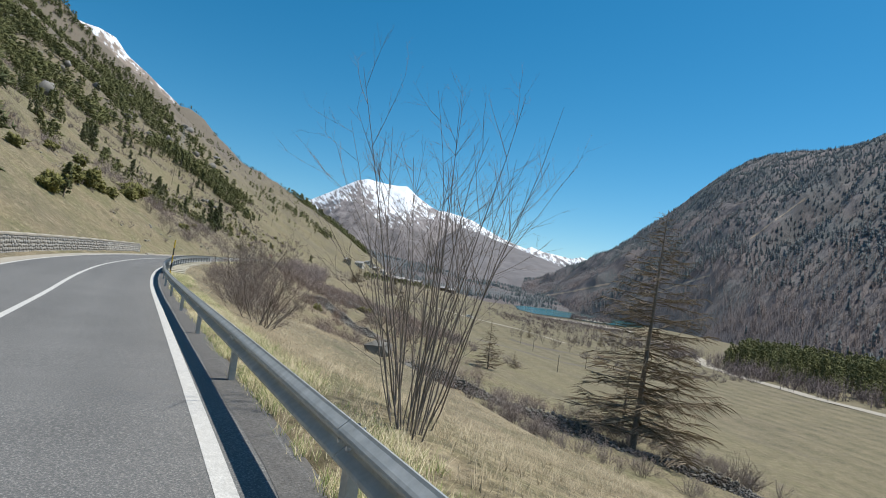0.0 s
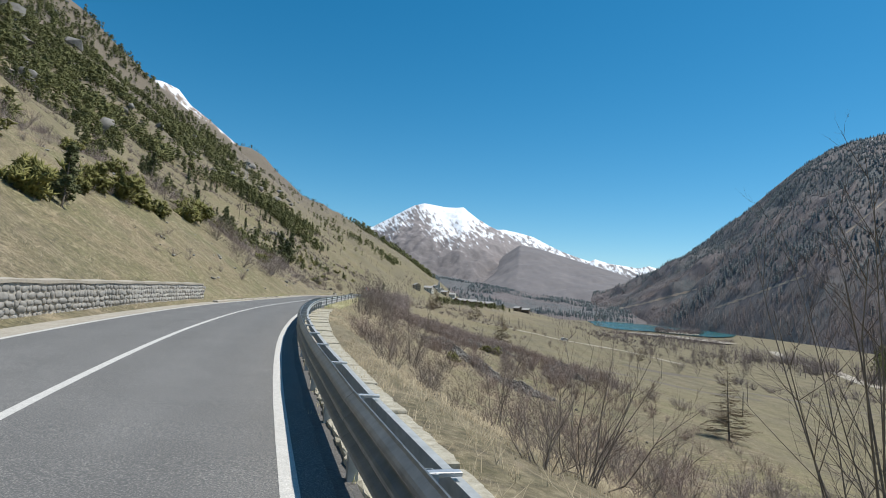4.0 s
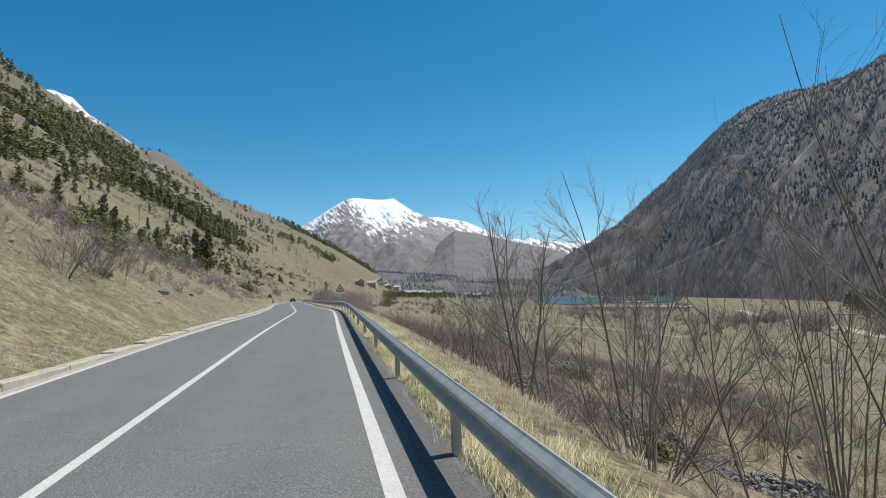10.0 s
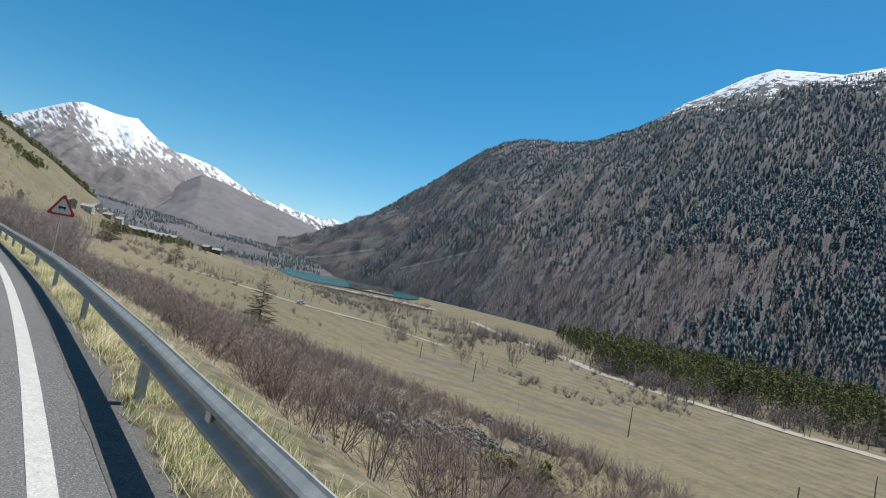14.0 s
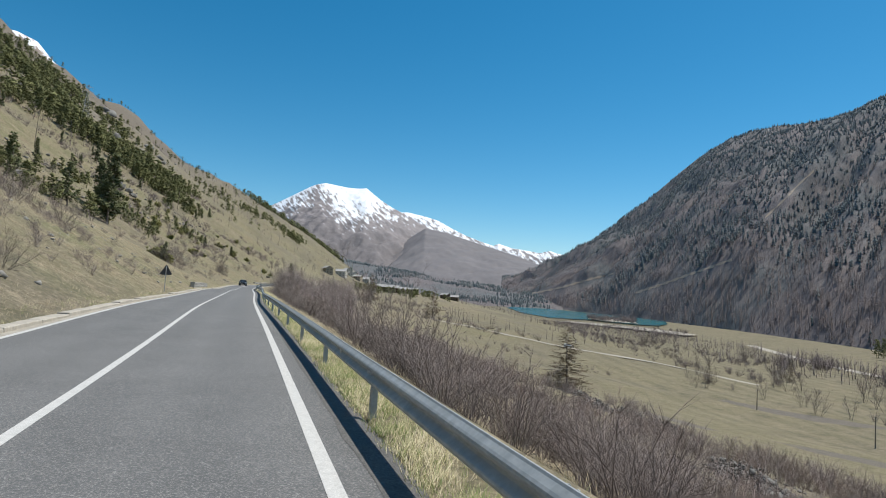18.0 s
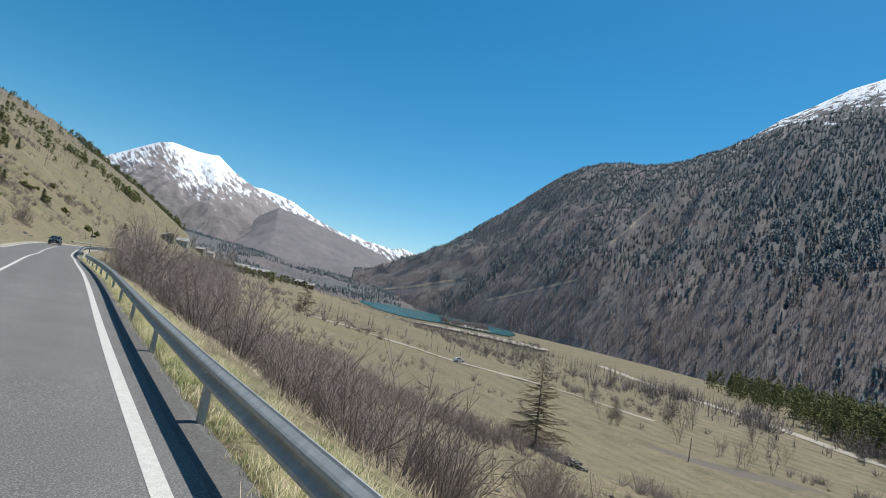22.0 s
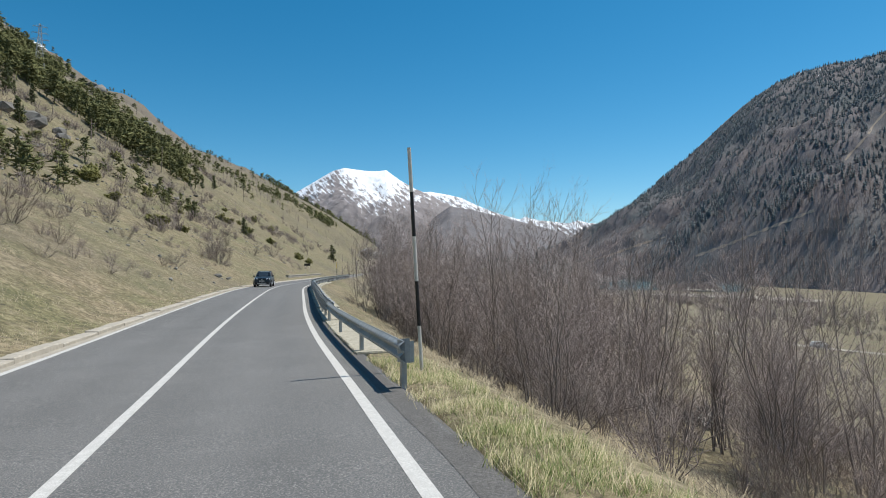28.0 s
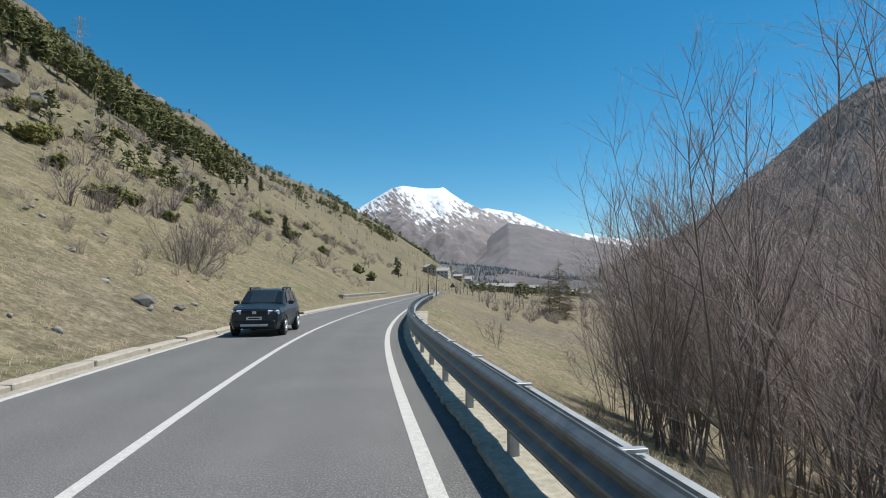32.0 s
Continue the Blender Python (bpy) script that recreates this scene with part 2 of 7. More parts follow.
# strips of bare soil in the meadow: place, turn, half length and half width
SOIL_PATCHES = [(36.0, 214.0, -0.67, 29.0, 4.2), (61.0, 277.0, -0.62, 21.0, 5.0), (-2.0, 240.0, -0.6, 9.0, 2.5), (79.0, 211.0, -0.67, 26.0, 3.0)]


def build_ground(tree, bsdf):
    fine = noise_of(tree, 4.5, 8, 0.76)
    mid = noise_of(tree, 0.16, 6, 0.65)
    wide = noise_of(tree, 0.022, 5, 0.6)
    clod = noise_of(tree, 2.6, 6, 0.7)
    straw = ramp(tree, fine, [(0.36, (0.088, 0.068, 0.04)), (0.5, (0.222, 0.178, 0.108)), (0.64, (0.41, 0.342, 0.23))])
    olive = ramp(tree, fine, [(0.38, (0.055, 0.062, 0.024)), (0.62, (0.225, 0.225, 0.1))])
    earth = ramp(tree, fine, [(0.36, (0.078, 0.068, 0.046)), (0.64, (0.2, 0.175, 0.122))])
    bare_soil = ramp(tree, fine, [(0.36, (0.055, 0.046, 0.032)), (0.64, (0.165, 0.14, 0.1))])
    z = height_of(tree)
    valley = ramp(tree, calc(tree, "DIVIDE", calc(tree, "ADD", z, 26.0), 16.0), [(0.0, (0.8,) * 3), (1.0, (0.0,) * 3)])
    bank = ramp(tree, calc(tree, "DIVIDE", calc(tree, "ADD", z, 14.0), 14.0), [(0.0, (0.0,) * 3), (0.35, (0.07,) * 3), (0.95, (0.07,) * 3), (1.0, (0.0,) * 3)])
    green = ramp(tree, calc(tree, "ADD", calc(tree, "SUBTRACT", mid, bank), calc(tree, "MULTIPLY", valley, 0.05)), [(0.36, (0,) * 3), (0.64, (0.85,) * 3)])
    col = mix(tree, green, straw, olive)
    col = mix(tree, ramp(tree, wide, [(0.48, (0,) * 3), (0.64, (0.8,) * 3)]), col, earth)
    col = mix(tree, ramp(tree, clod, [(0.36, (0.75,) * 3), (0.47, (0,) * 3)]), col, bare_soil)
    tuft = noise_of(tree, 0.85, 7, 0.8)
    col = mix(tree, ramp(tree, tuft, [(0.36, (0.75,) * 3), (0.49, (0,) * 3)]), col, (0.085, 0.078, 0.038))
    col = mix(tree, ramp(tree, tuft, [(0.53, (0,) * 3), (0.66, (0.6,) * 3)]), col, (0.4, 0.335, 0.23))
    co = tree.nodes.new("ShaderNodeTexCoord")
    wv = tree.nodes.new("ShaderNodeTexWave")
    wv.inputs["Scale"].default_value = 0.034
    wv.inputs["Distortion"].default_value = 2.2
    wv.inputs["Detail"].default_value = 2.0
    wv.inputs["Detail Scale"].default_value = 0.4
    tree.links.new(co.outputs["Object"], wv.inputs["Vector"])
    col = mix(tree, calc(tree, "MULTIPLY", valley, 0.8), col, ramp(tree, calc(tree, "ADD", tuft, calc(tree, "MULTIPLY", calc(tree, "SUBTRACT", mid, 0.5), 1.6)), [(0.28, (0.055, 0.056, 0.028)), (0.46, (0.115, 0.108, 0.06)), (0.54, (0.14, 0.118, 0.075)), (0.72, (0.22, 0.18, 0.12))]))
    col = mix(tree, calc(tree, "MULTIPLY", calc(tree, "MULTIPLY", wv.outputs[1], valley), 0.42), col, (0.26, 0.218, 0.14))
    for mx, my, turn, half_long, half_wide in SOIL_PATCHES:
        mp = tree.nodes.new("ShaderNodeMapping")
        mp.vector_type = "TEXTURE"
        mp.inputs["Location"].default_value = (mx, my, 0)
        mp.inputs["Rotation"].default_value = (0, 0, turn)
        mp.inputs["Scale"].default_value = (half_long, half_wide, 1000)
        tree.links.new(co.outputs["Object"], mp.inputs[0])
        ln = tree.nodes.new("ShaderNodeVectorMath")
        ln.operation = "LENGTH"
        tree.links.new(mp.outputs[0], ln.inputs[0])
        edge = calc(tree, "ADD", ln.outputs["Value"], calc(tree, "MULTIPLY", calc(tree, "SUBTRACT", mid, 0.5), 0.9))
        col = mix(tree, ramp(tree, edge, [(0.88, (0.85,) * 3), (1.0, (0.0,) * 3)]), col, ramp(tree, fine, [(0.36, (0.075, 0.065, 0.055)), (0.64, (0.18, 0.16, 0.14))]))
    stones = noise_of(tree, 0.9, 3, 0.5)
    hillmask = ramp(tree, calc(tree, "DIVIDE", z, 40.0), [(0.05, (0,) * 3), (1.0, (1,) * 3)])
    col = mix(tree, calc(tree, "MULTIPLY", ramp(tree, stones, [(0.7, (0,) * 3), (0.76, (0.8,) * 3)]), hillmask), col, (0.27, 0.25, 0.22))
    far = ramp(tree, calc(tree, "DIVIDE", z, 220.0), [(0.25, (0,) * 3), (0.9, (0.75,) * 3)])
    col = mix(tree, far, col, ramp(tree, clod, [(0.35, (0.095, 0.08, 0.066)), (0.62, (0.19, 0.16, 0.135))]))
    tree.links.new(col, bsdf.inputs["Base Color"])
    bsdf.inputs["Roughness"].default_value = 0.95
    bump(tree, bsdf, calc(tree, "ADD", fine, calc(tree, "MULTIPLY", clod, 1.2)), 0.55, 0.08)


GROUND = material("dry_grassland", build_ground)


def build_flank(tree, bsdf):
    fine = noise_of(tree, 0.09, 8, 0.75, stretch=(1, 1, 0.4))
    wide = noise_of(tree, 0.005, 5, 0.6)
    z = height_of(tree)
    # brown and dark green woods, greyed and blued: distance haze put into the colour
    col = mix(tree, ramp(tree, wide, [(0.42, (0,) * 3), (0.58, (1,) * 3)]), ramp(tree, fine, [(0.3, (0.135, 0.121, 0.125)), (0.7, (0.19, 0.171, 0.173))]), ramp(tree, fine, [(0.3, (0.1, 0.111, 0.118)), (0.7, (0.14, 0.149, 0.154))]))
    streaks = noise_of(tree, 0.03, 8, 0.72, stretch=(1, 1, 0.3))
    snow = calc(tree, "ADD", calc(tree, "DIVIDE", calc(tree, "SUBTRACT", z, 735.0), 100.0), calc(tree, "MULTIPLY", calc(tree, "SUBTRACT", streaks, 0.52), 17.0))
    col = mix(tree, ramp(tree, snow, [(0.4, (0,) * 3), (0.6, (1,) * 3)]), col, (0.86, 0.88, 0.92))
    tree.links.new(col, bsdf.inputs["Base Color"])
    bsdf.inputs["Roughness"].default_value = 0.95
    bsdf.inputs["Specular IOR Level"].default_value = 0.3
    bump(tree, bsdf, fine, 0.5, 4.0)


FLANK = material("hazy_wooded_flank", build_flank)


# ---- shaping ----
def mesh_of(name, verts, faces, mat, smooth=False):
    me = bpy.data.meshes.new(name)
    me.from_pydata([tuple(v) for v in verts], [], faces)
    me.materials.append(mat)
    if smooth:
        me.polygons.foreach_set("use_smooth", [True] * len(me.polygons))
    me.update()
    return me


# <terrain>
def fbm(x, y, octaves=5, gain=0.5, seed=0):
    """Value noise in -1..1 for arrays of places, one unit to a wave."""
    x, y = np.broadcast_arrays(np.asarray(x, float), np.asarray(y, float))
    total, amp, norm = np.zeros(x.shape), 1.0, 0.0
    for o in range(octaves):
        f = 2.0 ** o
        u, v = x * f + 17.3 * o + seed, y * f - 9.1 * o + seed * 1.7
        i, j = np.floor(u), np.floor(v)
        a, b = u - i, v - j
        a, b = a * a * (3 - 2 * a), b * b * (3 - 2 * b)

        def h(p, q):
            w = np.sin(p * 127.1 + q * 311.7 + seed * 3.1) * 43758.5453
            return (w - np.floor(w)) * 2 - 1
        total += amp * ((h(i, j) * (1 - a) + h(i + 1, j) * a) * (1 - b) + (h(i, j + 1) * (1 - a) + h(i + 1, j + 1) * a) * b)
        norm += amp
        amp *= gain
    return total / norm


# ---- the road's line ----
_r = np.array(RIDE, float)
_k = np.r_[0, np.cumsum(np.hypot(np.diff(_r[:, 0]), np.diff(_r[:, 1])))]
_first = (_r[1] - _r[0]) / (_k[1] - _k[0])
_last = (_r[-1] - _r[-3]) / (_k[-1] - _k[-3])
S = np.r_[np.arange(-120, _k[-1] + 600, 2.0)]


def _line(n):
    inner = np.interp(S, _k, _r[:, n])
    inner = np.where(S < 0, _r[0, n] + S * _first[n], inner)
    inner = np.where(S > _k[-1], _r[-1, n] + (S - _k[-1]) * _last[n] * (n < 2), inner)
    pad = np.r_[[inner[0]] * 4, inner, [inner[-1]] * 4]
    soft = np.convolve(pad, np.ones(9) / 9, "valid")
    soft[:8], soft[-8:] = inner[:8], inner[-8:]
    return soft


LX, LY, LZ = _line(0), _line(1), _line(2)
TX, TY = np.gradient(LX, S), np.gradient(LY, S)
_tl = np.hypot(TX, TY)
TX, TY = TX / _tl, TY / _tl
HX, HY = TX.mean(), TY.mean()


def place(s, d):
    """World x, y for a place s metres along the ride and d metres to its right."""
    s, d = np.asarray(s, float), np.asarray(d, float)
    sc = np.clip(s, S[0], S[-1])
    x, y = np.interp(sc, S, LX), np.interp(sc, S, LY)
    tx, ty = np.interp(sc, S, TX), np.interp(sc, S, TY)
    over = s - sc
    near = np.clip(d, -45, 45)
    rest = d - near
    return x + ty * near + HY * rest + HX * over, y - tx * near - HX * rest + HY * over


def road_z(s):
    return np.interp(s, S, LZ)


def sstep(a, b, x):
    t = np.clip((x - a) / (b - a), 0, 1)
    return t * t * (3 - 2 * t)


HILL_D = [0, 1.2, 14, 34, 74, 150, 225, 300, 400, 460, 540, 800, 1400]
HILL_Z = [0, 0.35, 7.4, 18.0, 44.5, 89, 129, 166, 224, 272, 336, 410, 410]
BANK_D = [0, 1.0, 4.5, 10, 24, 40, 68, 115, 178, 330, 5000]
BANK_Z = [0, -0.15, -2.2, -4.6, -8.6, -12, -18, -24, -27, -27.5, -28]


def height(s, d):
    """The lie of the land over the whole valley."""
    s, d = np.broadcast_arrays(np.asarray(s, float), np.asarray(d, float))
    x, y = place(s, d)
    zr = np.interp(s, S, LZ)
    foot = -6.2 + 100 * sstep(420, 1700, s)
    up = np.maximum(foot - d, 0)
    steep = 1 + 0.35 * sstep(30, 60, s) * sstep(150, 110, s) * sstep(40, 10, up)
    hill = np.interp(up, HILL_D, HILL_Z) * steep
    hill = hill * (1 + 0.10 * fbm(s / 170, up / 400, 3, seed=3)) + fbm(x / 26, y / 26, 4, seed=5) * np.minimum(up * 0.07, 3.5) + fbm(x / 110, y / 110, 4, seed=6) * np.minimum(up * 0.06, 22)
    hill = hill + fbm(x / 2.6, y / 2.6, 3, seed=9) * np.minimum(up * 0.05, 0.22)
    hill = hill + np.interp(up, [150, 320, 500, 800], [0, 20, 40, 90]) * (1 - sstep(780, 1000, s))
    hill = hill * (1 + 0.06 * sstep(900, 1200, s) * sstep(360, 250, up) - 0.06 * sstep(900, 1200, s) * sstep(300, 400, up))
    end = 1 - sstep(1750, 2600, s)
    hill = hill * end
    dn = np.maximum(d - np.maximum(2.0, foot), 0)
    near = np.interp(dn, BANK_D, BANK_Z)
    lift = 1 - 0.72 * sstep(260, 620, s) * (1 - sstep(70, 260, dn))
    lift = lift * (1 - 0.38 * (1 - sstep(38, 60, s)) * (1 - sstep(8, 30, dn))) * (1 + 0.38 * sstep(66, 84, s) * (1 - sstep(122, 150, s)) * (1 - sstep(20, 46, dn)) * sstep(3, 9, dn))
    bank = near * lift
    bank = bank + fbm(x / 24, y / 24, 4, seed=11) * np.minimum(dn * 0.05, 0.9) * (1 - sstep(120, 200, dn)) + fbm(x / 3.1, y / 3.1, 2, seed=14) * np.minimum(dn * 0.03, 0.12)
    terrace = 0.5 * np.abs(np.sin(d / 9.0 + 0.3 * fbm(x / 60, y / 60, 2, seed=31))) * sstep(75, 95, d) * (1 - sstep(170, 190, d)) * (1 - sstep(330, 420, s))
    return zr + np.where(d < foot, hill, bank + terrace)
# </terrain>


# ---- the ground: one sheet ----
_s = np.r_[np.arange(-100, 430, 2.5), 430 + np.cumsum(np.linspace(3.5, 45, 100))]
_d = np.r_[-np.cumsum(np.linspace(1.5, 30, 70))[::-1] - 50, np.arange(-50, -8, 1.0), -7.2, -6.6, -6.2, -5.8, -3, 0, 0.9, 1.38, 1.5, 1.7, 2.0, 2.6, 3.3, np.arange(4.2, 40, 1.1), 40 + np.cumsum(np.linspace(1.3, 60, 90))]
_gs, _gd = np.meshgrid(_s, _d, indexing="ij")
_gx, _gy = place(_gs, _gd)
_gz = height(_gs, _gd)
_gz[(_gd > -6.1) & (_gd < 1.4)] -= 0.12
_nd = len(_d)
_faces = [(i * _nd + j, i * _nd + j + 1, (i + 1) * _nd + j + 1, (i + 1) * _nd + j) for i in range(len(_s) - 1) for j in range(_nd - 1)]
ground = new("ground", mesh_of("ground", np.stack([_gx, _gy, _gz], -1).reshape(-1, 3), _faces, GROUND, True))
tagged(ground, "dry grass hillside and valley floor in early spring", "ground", kind="structure")


def strip(name, s0, s1, d0, d1, z, mat, step=2.0):
    ss = np.arange(s0, s1 + 0.01, step)
    x0, y0 = place(ss, d0)
    x1, y1 = place(ss, d1)
    zz = road_z(ss) + z
    verts = [v for row in zip(x0, y0, zz, x1, y1, zz) for v in (row[:3], row[3:])]
    return new(name, mesh_of(name, verts, [(2 * i, 2 * i + 1, 2 * i + 3, 2 * i + 2) for i in range(len(ss) - 1)], mat))


ROAD_END = 640
_ss, _dd = np.arange(-90, ROAD_END + 0.1, 2.0), np.linspace(-5.9, 1.3, 25)
_rs, _rd = np.meshgrid(_ss, _dd, indexing="ij")
_rx, _ry = place(_rs, _rd)
_n = len(_dd)
_me = mesh_of("road", np.stack([_rx, _ry, road_z(_rs)], -1).reshape(-1, 3), [(i * _n + j, i * _n + j + 1, (i + 1) * _n + j + 1, (i + 1) * _n + j) for i in range(len(_ss) - 1) for j in range(_n - 1)], ASPHALT)
_me.attributes.new("across", "FLOAT", "POINT").data.foreach_set("value", np.ascontiguousarray(_rd.ravel(), np.float32))
tagged(new("road", _me), "grey asphalt mountain road with two lanes", "road", kind="structure")
for nm, d0, d1 in (("right", 0.55, 0.71), ("middle", -2.41, -2.27), ("left", -5.41, -5.27)):
    tagged(strip("road_marking", -90, ROAD_END, d0, d1, 0.004, PAINT), "white painted line on the asphalt", "road marking", kind="structure")


# ---- mountains, seen round the middle of the ride ----
VX, VY, VZ = -62.0, 140.0, 1.9


def range_of(name, label, mat, profile, front, ridge, back, base, rough, seed, nr=44, step=0.35, power=1.0, wave=1.0, ribs=0.0, snow=None):
    """A mountain range: its skyline as azimuth and elevation in degrees, and the distances of its foot, ridge and back."""
    az = np.arange(profile[0][0], profile[-1][0] + 1e-6, step)
    el = np.interp(az, [p[0] for p in profile], [p[1] for p in profile])
    f = np.interp(az, [p[0] for p in front], [p[1] for p in front])
    g = np.interp(az, [p[0] for p in ridge], [p[1] for p in ridge])
    u = np.r_[np.linspace(0, 1, nr), 1 + np.linspace(0.05, 1, 10)]
    A, U = np.meshgrid(np.radians(az), u, indexing="ij")
    F, G, E = f[:, None], g[:, None], el[:, None]
    R = np.where(U <= 1, F + (G - F) * U, G + (U - 1) * back)
    X, Y = VX + R * np.sin(A), VY + R * np.cos(A)
    top = VZ + G * np.tan(np.radians(E))
    w = np.clip(U, 0, 1)
    shape = w ** power
    gully = fbm(X / (420 * wave), Y / (420 * wave), 6, 0.52, seed=seed)
    gully2 = 1 - 2 * np.abs(fbm(X / (230 * wave), Y / (230 * wave), 5, 0.55, seed=seed + 5))
    Z = base + (top - base) * shape + rough * (gully + 0.6 * gully2) * (w * (1 - w) * 4 * 0.8 + 0.06 * w)
    if ribs:
        deg = np.degrees(A)
        skew = deg - 13.0 * U
        Z = Z + ribs * (1 - 2 * np.abs(fbm(skew / 3.2, U * 1.1, 4, 0.55, seed=seed + 8))) * np.sin(np.pi * np.clip(w, 0, 1)) ** 0.7
        Z = Z + ribs * 0.3 * fbm(skew / 1.0, U * 5, 4, 0.6, seed=seed + 9) * np.sin(np.pi * np.clip(w, 0, 1)) ** 0.5
    Z = np.where(U > 1, Z - (U - 1) * (top - base) * 0.9, Z)
    n = len(u)
    verts = np.stack([X, Y, Z], -1).reshape(-1, 3)
    faces = [(i * n + j, i * n + j + 1, (i + 1) * n + j + 1, (i + 1) * n + j) for i in range(len(az) - 1) for j in range(n - 1)]
    me = mesh_of(name, verts, faces, mat, True)
    if snow:
        deg = np.degrees(A)
        seen = np.degrees(np.arctan2(Z - VZ, R))
        cover = seen - np.interp(deg, [p[0] for p in snow], [p[1] for p in snow])
        me.attributes.new("cover", "FLOAT", "POINT").data.foreach_set("value", np.ascontiguousarray(cover.ravel(), np.float32))
        lay = np.stack([(deg + 0.75 * seen) * 2.8, seen * 1.7, 0 * deg], -1)
        me.attributes.new("lay", "FLOAT_VECTOR", "POINT").data.foreach_set("vector", np.ascontiguousarray(lay.ravel(), np.float32))
    ob = tagged(new(name, me), label, "mountain", kind="structure")
    return ob, X, Y, Z


SNOW_SKY = [(-14, 3.0), (-10, 5.2), (-6.7, 6.95), (-4.5, 8.3), (-2.8, 9.3), (-1.8, 9.6), (-0.8, 9.5), (0.4, 9.35), (1.4, 9.35), (2.2, 9.45), (2.9, 8.95), (3.7, 8.4), (4.9, 7.75), (6.4, 7.15), (7.5, 6.5), (9, 6.0), (10.6, 5.5), (12.7, 4.75), (15.2, 3.9), (17, 2.9), (18.3, 2.1), (20.5, 0.8)]
range_of("mountain", "broad snow-capped mountain closing the valley", SNOW_MAIN, SNOW_SKY, [(-14, 2900), (20.5, 2900)], [(-14, 4450), (20.5, 4450)], 150, -30, 70, 4, nr=110, step=0.1, power=1.15, wave=1.1, ribs=30, snow=[(-14, 3.8), (-8, 5.1), (-6.5, 5.8), (-5, 6.3), (-4, 6.9), (-3.2, 7.7), (-2.5, 8.5), (-1.7, 7.6), (-0.6, 6.2), (0.6, 5.7), (2, 5.7), (3.2, 6.2), (4.6, 6.6), (6, 6.8), (8, 6.8), (14, 6.8)])
BACK_SKY = [(3, 6.8), (5.5, 7.35), (6.4, 7.42), (8, 7.15), (9.5, 6.8), (10.7, 6.2), (12.6, 5.4), (14, 4.95), (15, 4.65), (15.5, 4.9), (16.9, 4.5), (18.4, 4.35), (19.6, 4.2), (20.5, 4.45), (21.4, 4.2), (22.4, 4.1), (24, 3.6), (27, 3.0), (30, 2)]
range_of("mountain", "distant snowy mountain ridge behind the valley", SNOW_BACK, BACK_SKY, [(3, 3600), (30, 3600)], [(3, 4640), (30, 4640)], 120, -30, 62, 14, nr=50, step=0.1, power=1.0, ribs=30, snow=[(3, 5.6), (8, 5.6), (12, 4.4), (15, 3.4), (20, 3.2), (24, 3.0), (30, 2.6)])
LSNOW_SKY = [(-40, 18.4), (-32, 18.4), (-28.5, 17.9), (-27.6, 17.9), (-26.2, 17.5), (-25.0, 16.3), (-23.3, 15.3), (-21.3, 13.9), (-17, 11.0), (-13, 8.2), (-8, 5)]
range_of("mountain", "rocky mountain shoulder with a rim of snow above the hillside", SNOW_LEFT, LSNOW_SKY, [(-40, 2200), (-8, 2200)], [(-40, 3600), (-8, 3600)], 500, 100, 60, 24, nr=50, step=0.15, ribs=40, snow=[(-40, 17.9), (-29, 17.3), (-27, 16.9), (-25, 15.8), (-23, 14.8), (-21, 13.5), (-15, 10.5), (-8, 5)])
SPUR_SKY = [(0.5, 0.4), (2.5, 1.6), (3.84, 2.6), (5.36, 3.7), (6.47, 4.7), (7.5, 5.5), (8.24, 6.0), (10.6, 5.6), (12.7, 5.05), (17.2, 3.85), (21, 2.6), (24, 1.6)]
range_of("mountain", "dark wooded spur, bluish with painted haze, before the snowy mountain", SPUR, SPUR_SKY, [(0.5, 2700), (24, 2700)], [(0.5, 3850), (24, 3850)], 300, -30, 30, 54, nr=50, step=0.15, ribs=24)
MID_SKY = [(-12, 4.5), (-7, 4.0), (-4, 3.4), (-1, 2.7), (3, 2.2), (7, 1.5), (11, 0.8), (15, 0.5), (22, 0.35)]
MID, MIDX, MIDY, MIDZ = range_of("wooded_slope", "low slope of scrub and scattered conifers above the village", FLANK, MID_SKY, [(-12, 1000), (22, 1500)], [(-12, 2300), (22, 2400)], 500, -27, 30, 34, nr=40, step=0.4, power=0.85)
RIGHT_SKY = [(16, 0.7), (17.5, 1.2), (19.2, 2.3), (21.2, 3.6), (22.6, 4.2), (24, 5.1), (25.4, 6.3), (26.6, 7.3), (27.9, 8.4), (29.3, 9.5), (30.9, 11.0), (32.2, 12.2), (33.4, 13.2), (34.4, 13.9), (36, 14.8), (38, 15.4), (40, 15.65), (42.5, 15.7), (45, 16.3), (48, 17.45), (50.4, 18.7), (52.6, 20.2), (55, 21.3), (57.4, 22.5), (59.8, 23.2), (62.2, 22.95), (65, 22.6), (70, 23.3), (80, 23), (95, 22), (120, 20), (150, 16)]
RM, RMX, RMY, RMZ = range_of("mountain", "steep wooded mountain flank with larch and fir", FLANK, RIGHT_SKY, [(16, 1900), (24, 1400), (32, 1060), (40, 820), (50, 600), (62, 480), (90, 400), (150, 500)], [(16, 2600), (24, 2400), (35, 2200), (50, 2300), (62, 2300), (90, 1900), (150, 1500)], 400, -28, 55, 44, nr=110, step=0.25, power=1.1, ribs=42)


